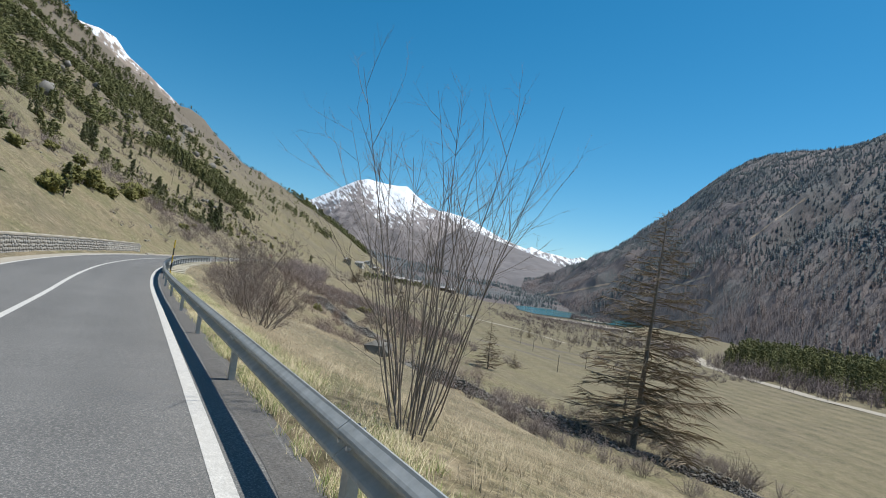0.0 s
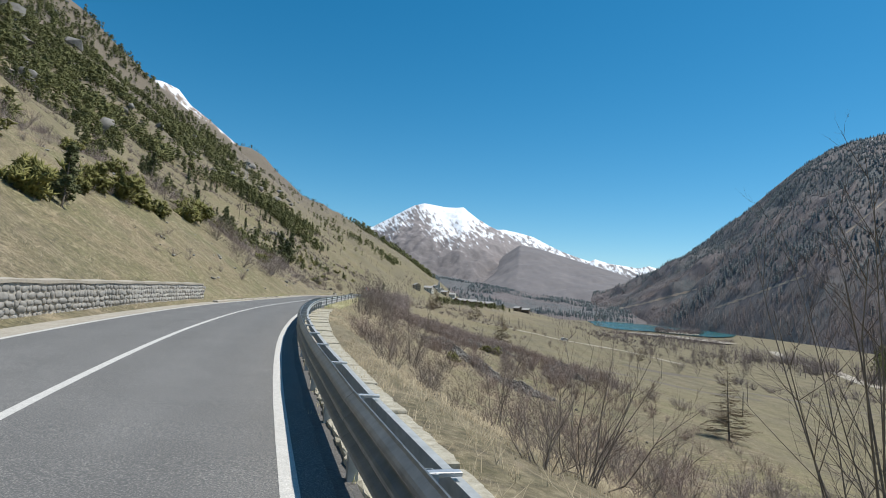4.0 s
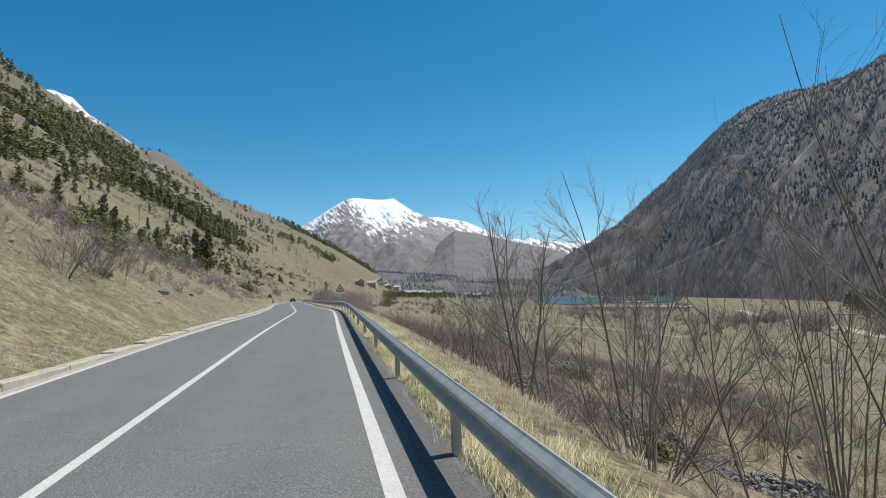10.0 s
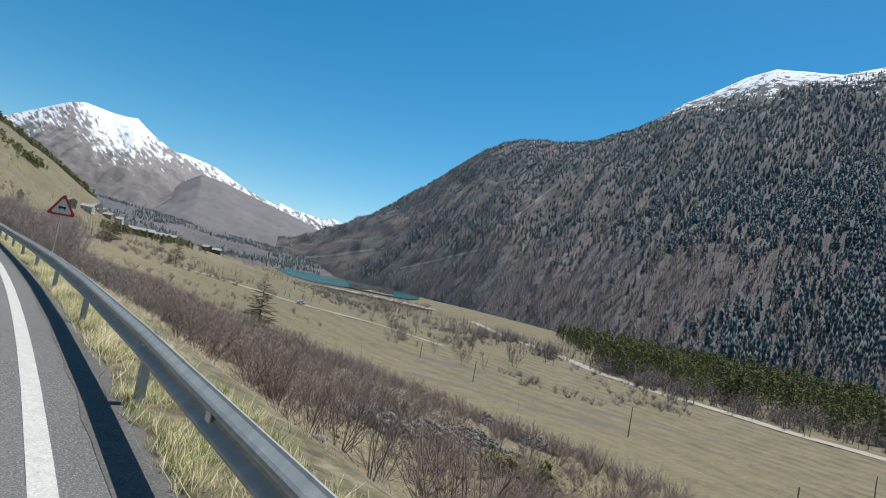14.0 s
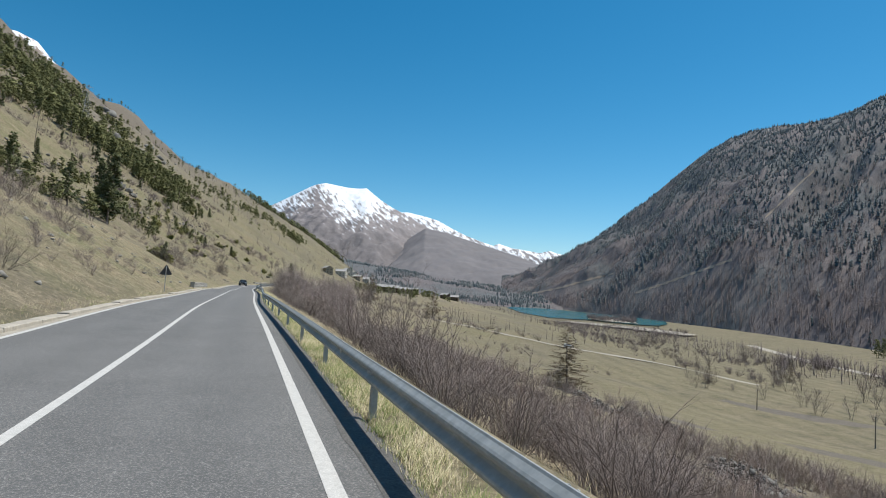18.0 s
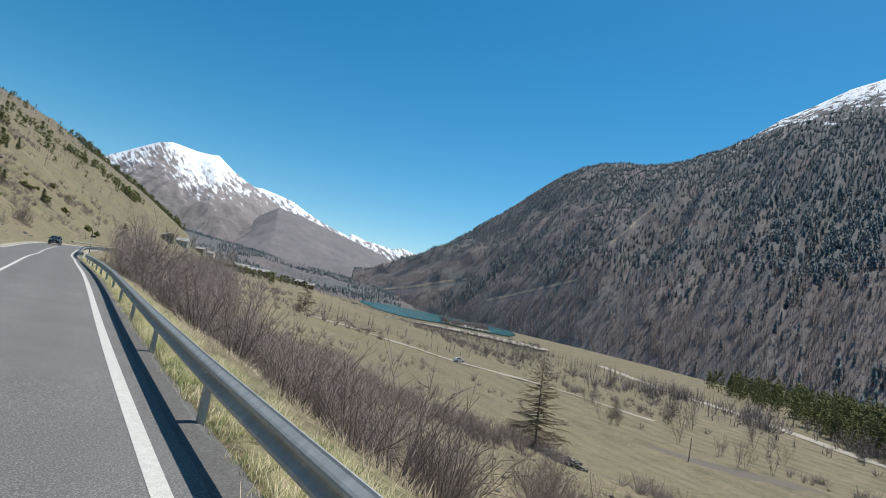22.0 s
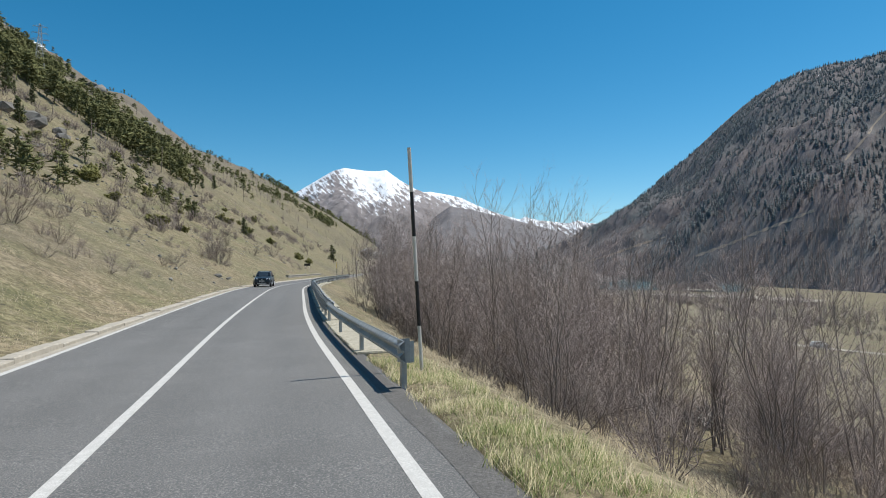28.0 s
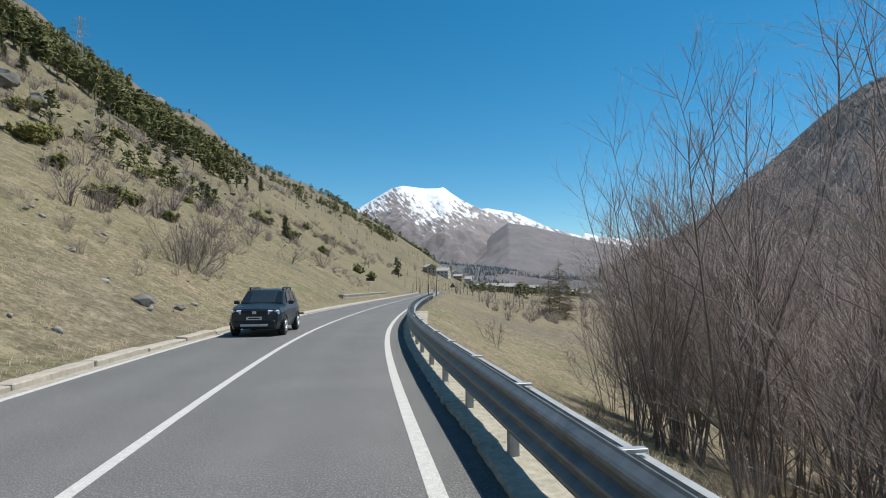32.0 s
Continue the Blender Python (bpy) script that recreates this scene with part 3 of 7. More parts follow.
# ---- building helpers ----
def fast_mesh(name, verts, tris, mat, smooth=False):
    me = bpy.data.meshes.new(name)
    verts, tris = np.asarray(verts, np.float32), np.asarray(tris, np.int32)
    k = tris.shape[1]
    me.vertices.add(len(verts))
    me.vertices.foreach_set("co", verts.ravel())
    me.loops.add(tris.size)
    me.loops.foreach_set("vertex_index", tris.ravel())
    me.polygons.add(len(tris))
    me.polygons.foreach_set("loop_start", np.arange(0, tris.size, k, dtype=np.int32))
    me.polygons.foreach_set("loop_total", np.full(len(tris), k, np.int32))
    if smooth:
        me.polygons.foreach_set("use_smooth", np.ones(len(tris), bool))
    me.materials.append(mat)
    me.update(calc_edges=True)
    return me


def part(name, data, parent, label="", m=None):
    """A mesh as one part under its thing; data may be a mesh or a bmesh with its material."""
    if isinstance(data, tuple):
        bm, mat = data
        me = bpy.data.meshes.new(name)
        bm.to_mesh(me)
        bm.free()
        me.materials.append(mat)
        data = me
    ob = new(name, data)
    ob.parent = parent
    if m is not None:
        ob.matrix_basis = m
    return tagged(ob, label)


def at(s, d, dz=0.0):
    x, y = place(s, d)
    return Vector((float(x), float(y), float(height(s, d)) + dz))


def along(s):
    """Turn about z, in degrees, that lays local y along the road."""
    return math.degrees(math.atan2(-np.interp(s, S, TX), np.interp(s, S, TY)))


def box(bm, x0, x1, y0, y1, z0, z1, m=None):
    vs = [bm.verts.new((x, y, z)) for x in (x0, x1) for y in (y0, y1) for z in (z0, z1)]
    for f in ((0, 1, 3, 2), (4, 6, 7, 5), (0, 4, 5, 1), (2, 3, 7, 6), (0, 2, 6, 4), (1, 5, 7, 3)):
        bm.faces.new([vs[i] for i in f])
    if m is not None:
        bmesh.ops.transform(bm, matrix=m, verts=vs)
    return vs


def bevelled(bm, width):
    bmesh.ops.recalc_face_normals(bm, faces=bm.faces)
    bmesh.ops.bevel(bm, geom=list(bm.edges), offset=width, segments=1, affect="EDGES")
    return bm


def rod(bm, a, b, r0, r1=None, sides=6):
    a, b = Vector(a), Vector(b)
    d = b - a
    m = Matrix.Translation((a + b) / 2) @ d.to_track_quat("Z", "Y").to_matrix().to_4x4()
    bmesh.ops.create_cone(bm, cap_ends=True, segments=sides, radius1=r0, radius2=r0 if r1 is None else r1, depth=d.length, matrix=m)


def thing(name, where, turn, label, category, group=""):
    e = new(name)
    e.empty_display_size = 0.2
    e.matrix_basis = Matrix.Translation(where) @ pose(0, 0, 0, 0, 0, turn)
    return tagged(e, label, category, group)


# ---- plants: how wood grows ----
class Wood:
    def __init__(self):
        self.v, self.f = [], []

    def tube(self, pts, radii, sides=3):
        base = len(self.v)
        for i, (p, r) in enumerate(zip(pts, radii)):
            d = (pts[min(i + 1, len(pts) - 1)] - pts[max(i - 1, 0)])
            d = d / (np.linalg.norm(d) + 1e-9)
            a = np.cross(d, (0.31, 0.87, 0.4))
            a /= np.linalg.norm(a) + 1e-9
            b = np.cross(d, a)
            for k in range(sides):
                q = 2 * math.pi * k / sides
                self.v.append(p + r * (math.cos(q) * a + math.sin(q) * b))
        for i in range(len(pts) - 1):
            for k in range(sides):
                o, n = base + i * sides, (k + 1) % sides
                self.f.append((o + k, o + n, o + sides + n, o + sides + k))

    def spike(self, p, q, r):
        d = q - p
        a = np.cross(d, (0.31, 0.87, 0.4))
        a *= r / (np.linalg.norm(a) + 1e-9)
        b = np.cross(d, a)
        b *= r / (np.linalg.norm(b) + 1e-9)
        o = len(self.v)
        self.v += [p + a, p - 0.5 * a + 0.87 * b, p - 0.5 * a - 0.87 * b, q]
        self.f += [(o, o + 1, o + 3, o + 3), (o + 1, o + 2, o + 3, o + 3), (o + 2, o, o + 3, o + 3)]

    def mesh(self, name, mat):
        f = np.array(self.f)
        own = f[:, 2] != f[:, 3]
        q = f[own]
        return fast_mesh(name, self.v, np.concatenate([q[:, [0, 1, 2]], q[:, [0, 2, 3]], f[~own][:, :3]]), mat, True)


def limb(rng, start, way, length, bend, lift, n):
    pts, p, d = [start], start, way / np.linalg.norm(way)
    for _ in range(n):
        d = d + rng.normal(0, bend, 3) + np.array((0, 0, lift))
        d = d / np.linalg.norm(d)
        p = p + d * length / n
        pts.append(p)
    return pts


def spread_way(rng, way, angle):
    a = np.cross(way, rng.normal(0, 1, 3))
    a /= np.linalg.norm(a) + 1e-9
    return way * math.cos(angle) + a * math.sin(angle)


def bare_plant(seed, stems, tall, lean, thick, kids, twigs, up=0.06, wander=0.12, fine=3, start=0.15):
    """Stems and twigs of a leafless shrub or tree, as two sets of tubes."""
    rng = np.random.default_rng(seed)
    main, small = Wood(), Wood()
    for _ in range(stems):
        a = rng.uniform(0, 2 * math.pi)
        out = rng.uniform(0.2, 1.0) * lean
        way = np.array((math.cos(a) * math.sin(out), math.sin(a) * math.sin(out), math.cos(out)))
        root = np.array((math.cos(a), math.sin(a), 0)) * rng.uniform(0, 0.06) * tall * min(stems, 5) / 5 + np.array((0, 0, -0.25))
        length = tall * rng.uniform(0.65, 1.02)
        pts = limb(rng, root, way, length, wander, up, 6)
        r = thick * rng.uniform(0.6, 1.1)
        main.tube(pts, np.linspace(r, r * 0.15, 7), 5 if thick > 0.04 else 4)
        for _ in range(kids):
            k = rng.uniform(start, 0.97)
            i = min(int(k * 6), 5)
            p = pts[i] + (pts[i + 1] - pts[i]) * (k * 6 - i)
            d = pts[i + 1] - pts[i]
            w = spread_way(rng, d / np.linalg.norm(d), rng.uniform(0.45, 0.95))
            cl = length * rng.uniform(0.2, 0.42) * (1.15 - k * 0.75)
            cp = limb(rng, p, w, cl, wander * 1.1, up * 2.2, 3)
            cr = r * 0.42 * (1.1 - k * 0.6)
            main.tube(cp, np.linspace(cr, cr * 0.3, 4), 3)
            for _ in range(twigs):
                q = rng.uniform(0.15, 1.0)
                j = min(int(q * 3), 2)
                tp = cp[j] + (cp[j + 1] - cp[j]) * (q * 3 - j)
                td = cp[j + 1] - cp[j]
                tw = spread_way(rng, td / np.linalg.norm(td), rng.uniform(0.35, 0.9))
                tl = cl * rng.uniform(0.25, 0.6)
                t2 = limb(rng, tp, tw, tl, 0.14, up * 2, 2)
                small.tube(t2, (cr * 0.42, cr * 0.3, cr * 0.12), 3)
                for _ in range(fine):
                    tq = t2[0] + (t2[2] - t2[0]) * rng.uniform(0.2, 1)
                    fw = spread_way(rng, (t2[2] - t2[0]) / tl, rng.uniform(0.3, 0.8))
                    small.spike(tq, tq + fw * tl * rng.uniform(0.25, 0.55), cr * 0.26)
    return main, small


BARK = simple("grey_brown_bark", (0.17, 0.145, 0.125), (0.36, 0.315, 0.275), 12, 0.9, vary=0.4)
BARK_PALE = simple("pale_alder_bark", (0.2, 0.17, 0.155), (0.42, 0.365, 0.335), 10, 0.9, vary=0.35)
TWIG_PALE = simple("alder_twigs", (0.34, 0.28, 0.265), (0.56, 0.48, 0.46), 3, 0.8, vary=0.35)
TWIG = simple("twigs", (0.17, 0.14, 0.13), (0.33, 0.28, 0.262), 3, 0.85, vary=0.4)
TWIG_RED = simple("reddish_twigs", (0.17, 0.125, 0.108), (0.31, 0.24, 0.212), 3, 0.85, vary=0.4)
LARCH = simple("larch_wood", (0.16, 0.125, 0.085), (0.3, 0.24, 0.165), 4, 0.9, vary=0.4)
NEEDLE = simple("pine_needles", (0.075, 0.092, 0.036), (0.16, 0.185, 0.075), 2, 0.75, vary=0.4)
# needles lightened and blued: the haze over far firs is in their colour
FIR = simple("haze_blue_fir_needles", (0.118, 0.143, 0.151), (0.156, 0.182, 0.185), 0.3, 0.95, gloss=0.25)
JUNIPER = simple("juniper_needles", (0.11, 0.12, 0.03), (0.27, 0.26, 0.07), 2, 0.75, vary=0.35)


def build_blades(tree, bsdf):
    """Fresh and withered blades side by side."""
    g = tree.nodes.new("ShaderNodeNewGeometry")
    a = noise_of(tree, 0.5, 4, 0.6)
    tone = calc(tree, "ADD", g.outputs["Random Per Island"], calc(tree, "MULTIPLY", calc(tree, "SUBTRACT", a, 0.5), 1.8))
    col = ramp(tree, tone, [(0.15, (0.14, 0.19, 0.06)), (0.4, (0.26, 0.28, 0.11)), (0.55, (0.46, 0.41, 0.25)), (0.95, (0.6, 0.54, 0.38))])
    tree.links.new(col, bsdf.inputs["Base Color"])
    bsdf.inputs["Roughness"].default_value = 0.8


BLADE = material("verge_grass", build_blades)
STRAW = simple("straw", (0.3, 0.25, 0.165), (0.58, 0.51, 0.37), 0.7, 0.85)


def plant_kind(name, label, category, main, small, bark, twig, big="trunk", little="crown"):
    e = thing(name, (0, 0, -500), 0, label, category)
    part(big, main.mesh(big, bark), e)
    part(little, small.mesh(little, twig), e)
    return e


SHRUBS = [plant_kind("bare_shrub", "leafless grey-brown shrub with many thin stems", "shrub", *bare_plant(11 + i, st, tl, ln, 0.017, kd + 4, 5, wander=0.17, fine=4), BARK, (TWIG, TWIG, TWIG_RED, TWIG)[i % 4])
          for i, (st, tl, ln, kd) in enumerate(((12, 2.6, 0.9, 8), (10, 2.2, 1.1, 9), (13, 2.8, 0.7, 8), (9, 1.9, 1.2, 9)))]
ALDERS = [plant_kind("bare_tree", "slender leafless alder with several upright stems", "tree", *bare_plant(131 + i, st, 9.0, ln, th, kd, 6, up=0.06, wander=0.1, fine=4, start=0.12), BARK_PALE, TWIG_PALE)
          for i, (st, ln, th, kd) in enumerate(((3, 0.22, 0.045, 20), (4, 0.3, 0.04, 18), (3, 0.18, 0.05, 22), (5, 0.34, 0.036, 16), (2, 0.16, 0.055, 24)))]
TREES = [plant_kind("bare_tree", "tall leafless tree with fine upright branches", "tree", *bare_plant(31 + i, st, 7.5, ln, th, kd + 3, 7, up=0.05, wander=0.09, fine=4, start=0.2), BARK, TWIG)
         for i, (st, ln, th, kd) in enumerate(((4, 0.34, 0.046, 11), (5, 0.4, 0.038, 10), (3, 0.28, 0.05, 12), (5, 0.45, 0.034, 10)))]
SHRUBS.append(plant_kind("bare_shrub", "tall many-stemmed leafless shrub with dark stems", "shrub", *bare_plant(19, 17, 5.3, 0.8, 0.034, 12, 4, wander=0.09, fine=3, up=0.07), BARK, TWIG))
WANDS = [plant_kind("bare_shrub", "clump of tall straight leafless stems", "shrub", *bare_plant(51 + i, 16, 4.6, 0.42, 0.019, 8, 4, up=0.05, wander=0.06, fine=2, start=0.3), BARK, TWIG) for i in range(2)]


def larch(seed, tall, density):
    rng = np.random.default_rng(seed)
    trunk, boughs = Wood(), Wood()
    pts = limb(rng, np.array((0, 0, -0.3)), np.array((0, 0, 1.0)), tall, 0.012, 0.02, 8)
    trunk.tube(pts, np.linspace(tall * 0.014, 0.012, 9), 6)
    n = int(density * tall)
    for i in range(n):
        k = 0.08 + 0.9 * (i + rng.uniform(0, 1)) / n
        j = min(int(k * 8), 7)
        p = pts[j] + (pts[j + 1] - pts[j]) * (k * 8 - j)
        a = rng.uniform(0, 2 * math.pi)
        ln = tall * (0.34 * (1 - k) ** 0.8 + 0.02) * rng.uniform(0.6, 1.15)
        w = np.array((math.cos(a), math.sin(a), rng.uniform(-0.28, 0.12)))
        bp = limb(rng, p, w, ln, 0.07, 0.05, 4)
        r = 0.007 + ln * 0.009
        boughs.tube(bp, np.linspace(r, r * 0.25, 5), 3)
        for _ in range(int(10 + ln * 10)):
            q = rng.uniform(0.15, 1)
            m = min(int(q * 4), 3)
            tp = bp[m] + (bp[m + 1] - bp[m]) * (q * 4 - m)
            side = rng.choice((-1, 1))
            tw = np.array((-math.sin(a) * side + 0.7 * math.cos(a), math.cos(a) * side + 0.7 * math.sin(a), rng.uniform(-0.5, 0.15)))
            tl = ln * rng.uniform(0.08, 0.26)
            boughs.tube([tp, tp + tw * tl * 0.6, tp + tw * tl + np.array((0, 0, -0.1 * tl))], (r * 0.45, r * 0.35, r * 0.15), 3)
    return trunk, boughs


LARCHES = [plant_kind("larch_tree", "bare brown larch with drooping side branches", "tree", *larch(71 + i, h, dn), BARK, LARCH)
           for i, (h, dn) in enumerate(((11.0, 19), (8.0, 18), (10.0, 15)))]


def tufts(rng, centres, size, blades, flat=0.6):
    """Sprays of narrow needles round each centre, each blade with three sides."""
    n = len(centres) * blades
    c = np.repeat(np.asarray(centres), blades, 0)
    w = rng.normal(0, 1, (n, 3))
    w[:, 2] = w[:, 2] * flat + 0.25
    w /= np.linalg.norm(w, axis=1)[:, None]
    a = np.cross(w, rng.normal(0, 1, (n, 3)))
    a /= np.linalg.norm(a, axis=1)[:, None] + 1e-9
    b = np.cross(w, a)
    ln = size * rng.uniform(0.5, 1.15, n)[:, None]
    wd = ln * 0.19
    base = c + w * ln * 0.05
    v = np.stack([base + a * wd, base - a * wd * 0.5 + b * wd * 0.85, base - a * wd * 0.5 - b * wd * 0.85, base + w * ln], 1).reshape(-1, 3)
    o = np.arange(n)[:, None] * 4
    f = np.concatenate([o + np.array(t) for t in ((0, 1, 3), (1, 2, 3), (2, 0, 3))])
    return v, f


def pine(seed, tall, crown, blades=9):
    rng = np.random.default_rng(seed)
    trunk = Wood()
    pts = limb(rng, np.array((0, 0, -0.3)), np.array((0, 0, 1.0)), tall, 0.03, 0.03, 8)
    trunk.tube(pts, np.linspace(tall * 0.018, 0.02, 9), 6)
    centres = []
    n = int(6.5 * tall)
    for i in range(n):
        k = 0.16 + 0.83 * (i + rng.uniform(0, 1)) / n
        j = min(int(k * 8), 7)
        p = pts[j] + (pts[j + 1] - pts[j]) * (k * 8 - j)
        a = rng.uniform(0, 2 * math.pi)
        ln = tall * crown * (1.06 - k) ** 0.7 * rng.uniform(0.45, 1.1)
        bp = limb(rng, p, np.array((math.cos(a), math.sin(a), rng.uniform(-0.1, 0.35))), ln, 0.12, 0.05, 3)
        trunk.tube(bp, np.linspace(0.01 + ln * 0.012, 0.006, 4), 3)
        for _ in range(int(3 + ln * 3.5)):
            q = rng.uniform(0.35, 1.0)
            m = min(int(q * 3), 2)
            centres.append(bp[m] + (bp[m + 1] - bp[m]) * (q * 3 - m) + rng.normal(0, 0.09 + ln * 0.05, 3))
    v, f = tufts(rng, centres, tall * 0.042 + 0.12, blades)
    return trunk, fast_mesh("crown", v, f, NEEDLE)


PINES = []
for i, (h, cr) in enumerate(((8.0, 0.27), (6.0, 0.3), (7.0, 0.24))):
    tr, crown_mesh = pine(91 + i, h, cr)
    e = thing("pine_tree", (0, 0, -500), 0, "dark green pine tree on the dry slope", "tree")
    part("trunk", tr.mesh("trunk", BARK), e)
    part("crown", crown_mesh, e)
    PINES.append(e)

JUNIPERS = []
for i in range(3):
    rng = np.random.default_rng(111 + i)
    w = Wood()
    cs = []
    for _ in range(26):
        a, o = rng.uniform(0, 2 * math.pi), rng.uniform(0.1, 1.15)
        bp = limb(rng, np.array((0, 0, -0.1)), np.array((math.cos(a) * math.sin(o), math.sin(a) * math.sin(o), math.cos(o))), rng.uniform(0.7, 1.3), 0.1, 0.04, 3)
        w.tube(bp, (0.02, 0.015, 0.01, 0.004), 3)
        cs += [bp[1] + (bp[3] - bp[1]) * rng.uniform(-0.4, 1) + rng.normal(0, 0.12, 3) for _ in range(9)]
    v, f = tufts(rng, cs, 0.3, 11, 0.9)
    e = thing("juniper_bush", (0, 0, -500), 0, "yellow-green juniper bush on the slope", "bush")
    part("trunk", w.mesh("trunk", BARK), e)
    part("foliage", fast_mesh("foliage", v, f, JUNIPER), e)
    JUNIPERS.append(e)


def plant(kind, s, d, size=1.0, label="", sink=0.0, lean=0.0):
    rng = random.Random(int(s * 131 + d * 17 + size * 100))
    m = Matrix.Translation(at(s, d, -sink)) @ pose(0, 0, 0, rng.uniform(-4, 4), lean + rng.uniform(-4, 4), rng.uniform(0, 360)) @ Matrix.Diagonal((size, size, size * rng.uniform(0.9, 1.1), 1))
    e = copy_thing(kind, m)
    e.matrix_basis = m
    return tagged(e, label)


# ---- asphalt's edge, kerb and ledges ----
def ribbon(name, s0, s1, rows, mat, label, category, step=2.0, rag=0.0, seed=1):
    """Rows of (across, height over the road) carried along the road as a surface."""
    ss = np.arange(s0, s1 + 0.01, step)
    verts = []
    for j, (d, z) in enumerate(rows):
        wob = fbm(ss / 0.9, ss * 0 + j * 3.3, 3, seed=seed) * rag
        x, y = place(ss, d + wob)
        verts.append(np.stack([x, y, road_z(ss) + z + (wob * 0.3 if j > 1 else 0)], -1))
    v = np.stack(verts, 1).reshape(-1, 3)
    k = len(rows)
    f = [(i * k + j, i * k + j + 1, (i + 1) * k + j + 1, (i + 1) * k + j) for i in range(len(ss) - 1) for j in range(k - 1)]
    return tagged(new(name, mesh_of(name, v, f, mat, True)), label, category, kind="structure")


ribbon("road_shoulder", -40, ROAD_END, [(0.98, 0.004), (1.25, 0.005), (1.33, -0.005), (1.5, -0.09)], SHOULDER, "crumbled dark asphalt shoulder", "road", 0.5, 0.05)
rng = random.Random(12)
SLABS = []
for i in range(5):
    bm = bmesh.new()
    box(bm, -0.54, 0.54, -1.135, 1.135, -0.9, 0.0)
    bmesh.ops.subdivide_edges(bm, edges=[e for e in bm.edges if abs((e.verts[0].co - e.verts[1].co).y) > 1], cuts=7)
    bevelled(bm, 0.02)
    for v in bm.verts:
        v.co += Vector((rng.uniform(-0.022, 0.022), rng.uniform(-0.012, 0.012), rng.uniform(-0.012, 0.012)))
    me = bpy.data.meshes.new("slab")
    bm.to_mesh(me)
    bm.free()
    me.materials.append(LEDGE)
    SLABS.append(me)
for a, b in ((40.5, 81), (283.5, 356)):
    ledge = new("concrete_ledge")
    tagged(ledge, "pale rough concrete ledge under the guardrail", "kerb", kind="structure")
    for i, s in enumerate(np.arange(a + 1.15, b - 1, 2.3)):
        p = at(s, 1.74 + rng.uniform(-0.02, 0.02))
        p.z = float(road_z(s)) + 0.05 + rng.uniform(-0.02, 0.015)
        part("slab", SLABS[i % 5], ledge, m=Matrix.Translation(p) @ pose(0, 0, 0, rng.uniform(-0.4, 0.4), rng.uniform(-1, 1), along(s) + rng.uniform(-0.4, 0.4)))

kerb = new("kerb")
tagged(kerb, "worn pale concrete kerb along the foot of the slope", "kerb", kind="structure")
rng = random.Random(5)
KERBS = []
for i in range(5):
    bm = bmesh.new()
    box(bm, -0.19, 0.19, -1.42, 1.42, -0.15, 0.13 + 0.02 * (i % 2))
    bmesh.ops.subdivide_edges(bm, edges=[e for e in bm.edges if abs((e.verts[0].co - e.verts[1].co).y) > 1], cuts=4)
    bevelled(bm, 0.025)
    for v in bm.verts:
        v.co += Vector([rng.uniform(-0.012, 0.012) for _ in range(3)])
    me = bpy.data.meshes.new("kerb_stone")
    bm.to_mesh(me)
    bm.free()
    me.materials.append(CONCRETE)
    KERBS.append(me)
for i, s in enumerate(np.arange(81.5, 352, 2.88)):
    if 246 < s < 271:
        continue
    p = at(s, -5.82)
    p.z = float(road_z(s)) + rng.uniform(-0.03, 0.01)
    part("kerb_stone", KERBS[i % 5], kerb, m=Matrix.Translation(p) @ pose(0, 0, 0, rng.uniform(-0.5, 0.5), rng.uniform(-2, 2), along(s) + rng.uniform(-0.4, 0.4)))
ribbon("kerb_far", 352, 560, [(-5.6, -0.02), (-5.62, 0.12), (-6.0, 0.13), (-6.02, -0.1)], CONCRETE, "pale kerb far along the road", "kerb")
ribbon("gutter", -40, 352, [(-5.36, 0.002), (-5.7, 0.006), (-6.2, 0.02)], GRAVEL, "gravelly strip between the road and the slope", "road", 1.0, 0.05, 7)


# ---- guardrails ----
def profile_mesh(name, prof, length, mat):
    """A closed profile of (across, up) drawn out along y, with rounded folds."""
    ys = np.linspace(-length / 2, length / 2, 3)
    v = [(a, y, u) for y in ys for a, u in prof]
    n = len(prof)
    f = [(i * n + j, i * n + (j + 1) % n, (i + 1) * n + (j + 1) % n, (i + 1) * n + j) for i in range(2) for j in range(n)]
    f += [tuple(range(n))[::-1], tuple(range(2 * n, 3 * n))]
    return mesh_of(name, v, f, mat)


def wave(folds, low, high, depth):
    """A corrugated steel sheet, 4 mm thick, as a closed profile facing the road."""
    n = folds * 10 + 1
    us = np.linspace(low, high, n)
    ds = -depth * 0.5 * (1 - np.cos(2 * math.pi * folds * (us - low) / (high - low))) ** 0.8
    front = list(zip(ds, us))
    return front + [(a + 0.012, u) for a, u in front[::-1]]


RAIL_A = profile_mesh("rail_panel", wave(2, 0.44, 0.76, 0.085), 4.94, STEEL)
RAIL_B = profile_mesh("rail_panel", wave(3, 0.3, 0.79, 0.085), 4.62, STEEL_SHADE)
PIPE_B = profile_mesh("rear_rail", [(-0.03, 0.58), (0.03, 0.58), (0.03, 0.595), (-0.018, 0.595), (-0.018, 0.705), (0.03, 0.705), (0.03, 0.72), (-0.03, 0.72)], 4.62, STEEL)


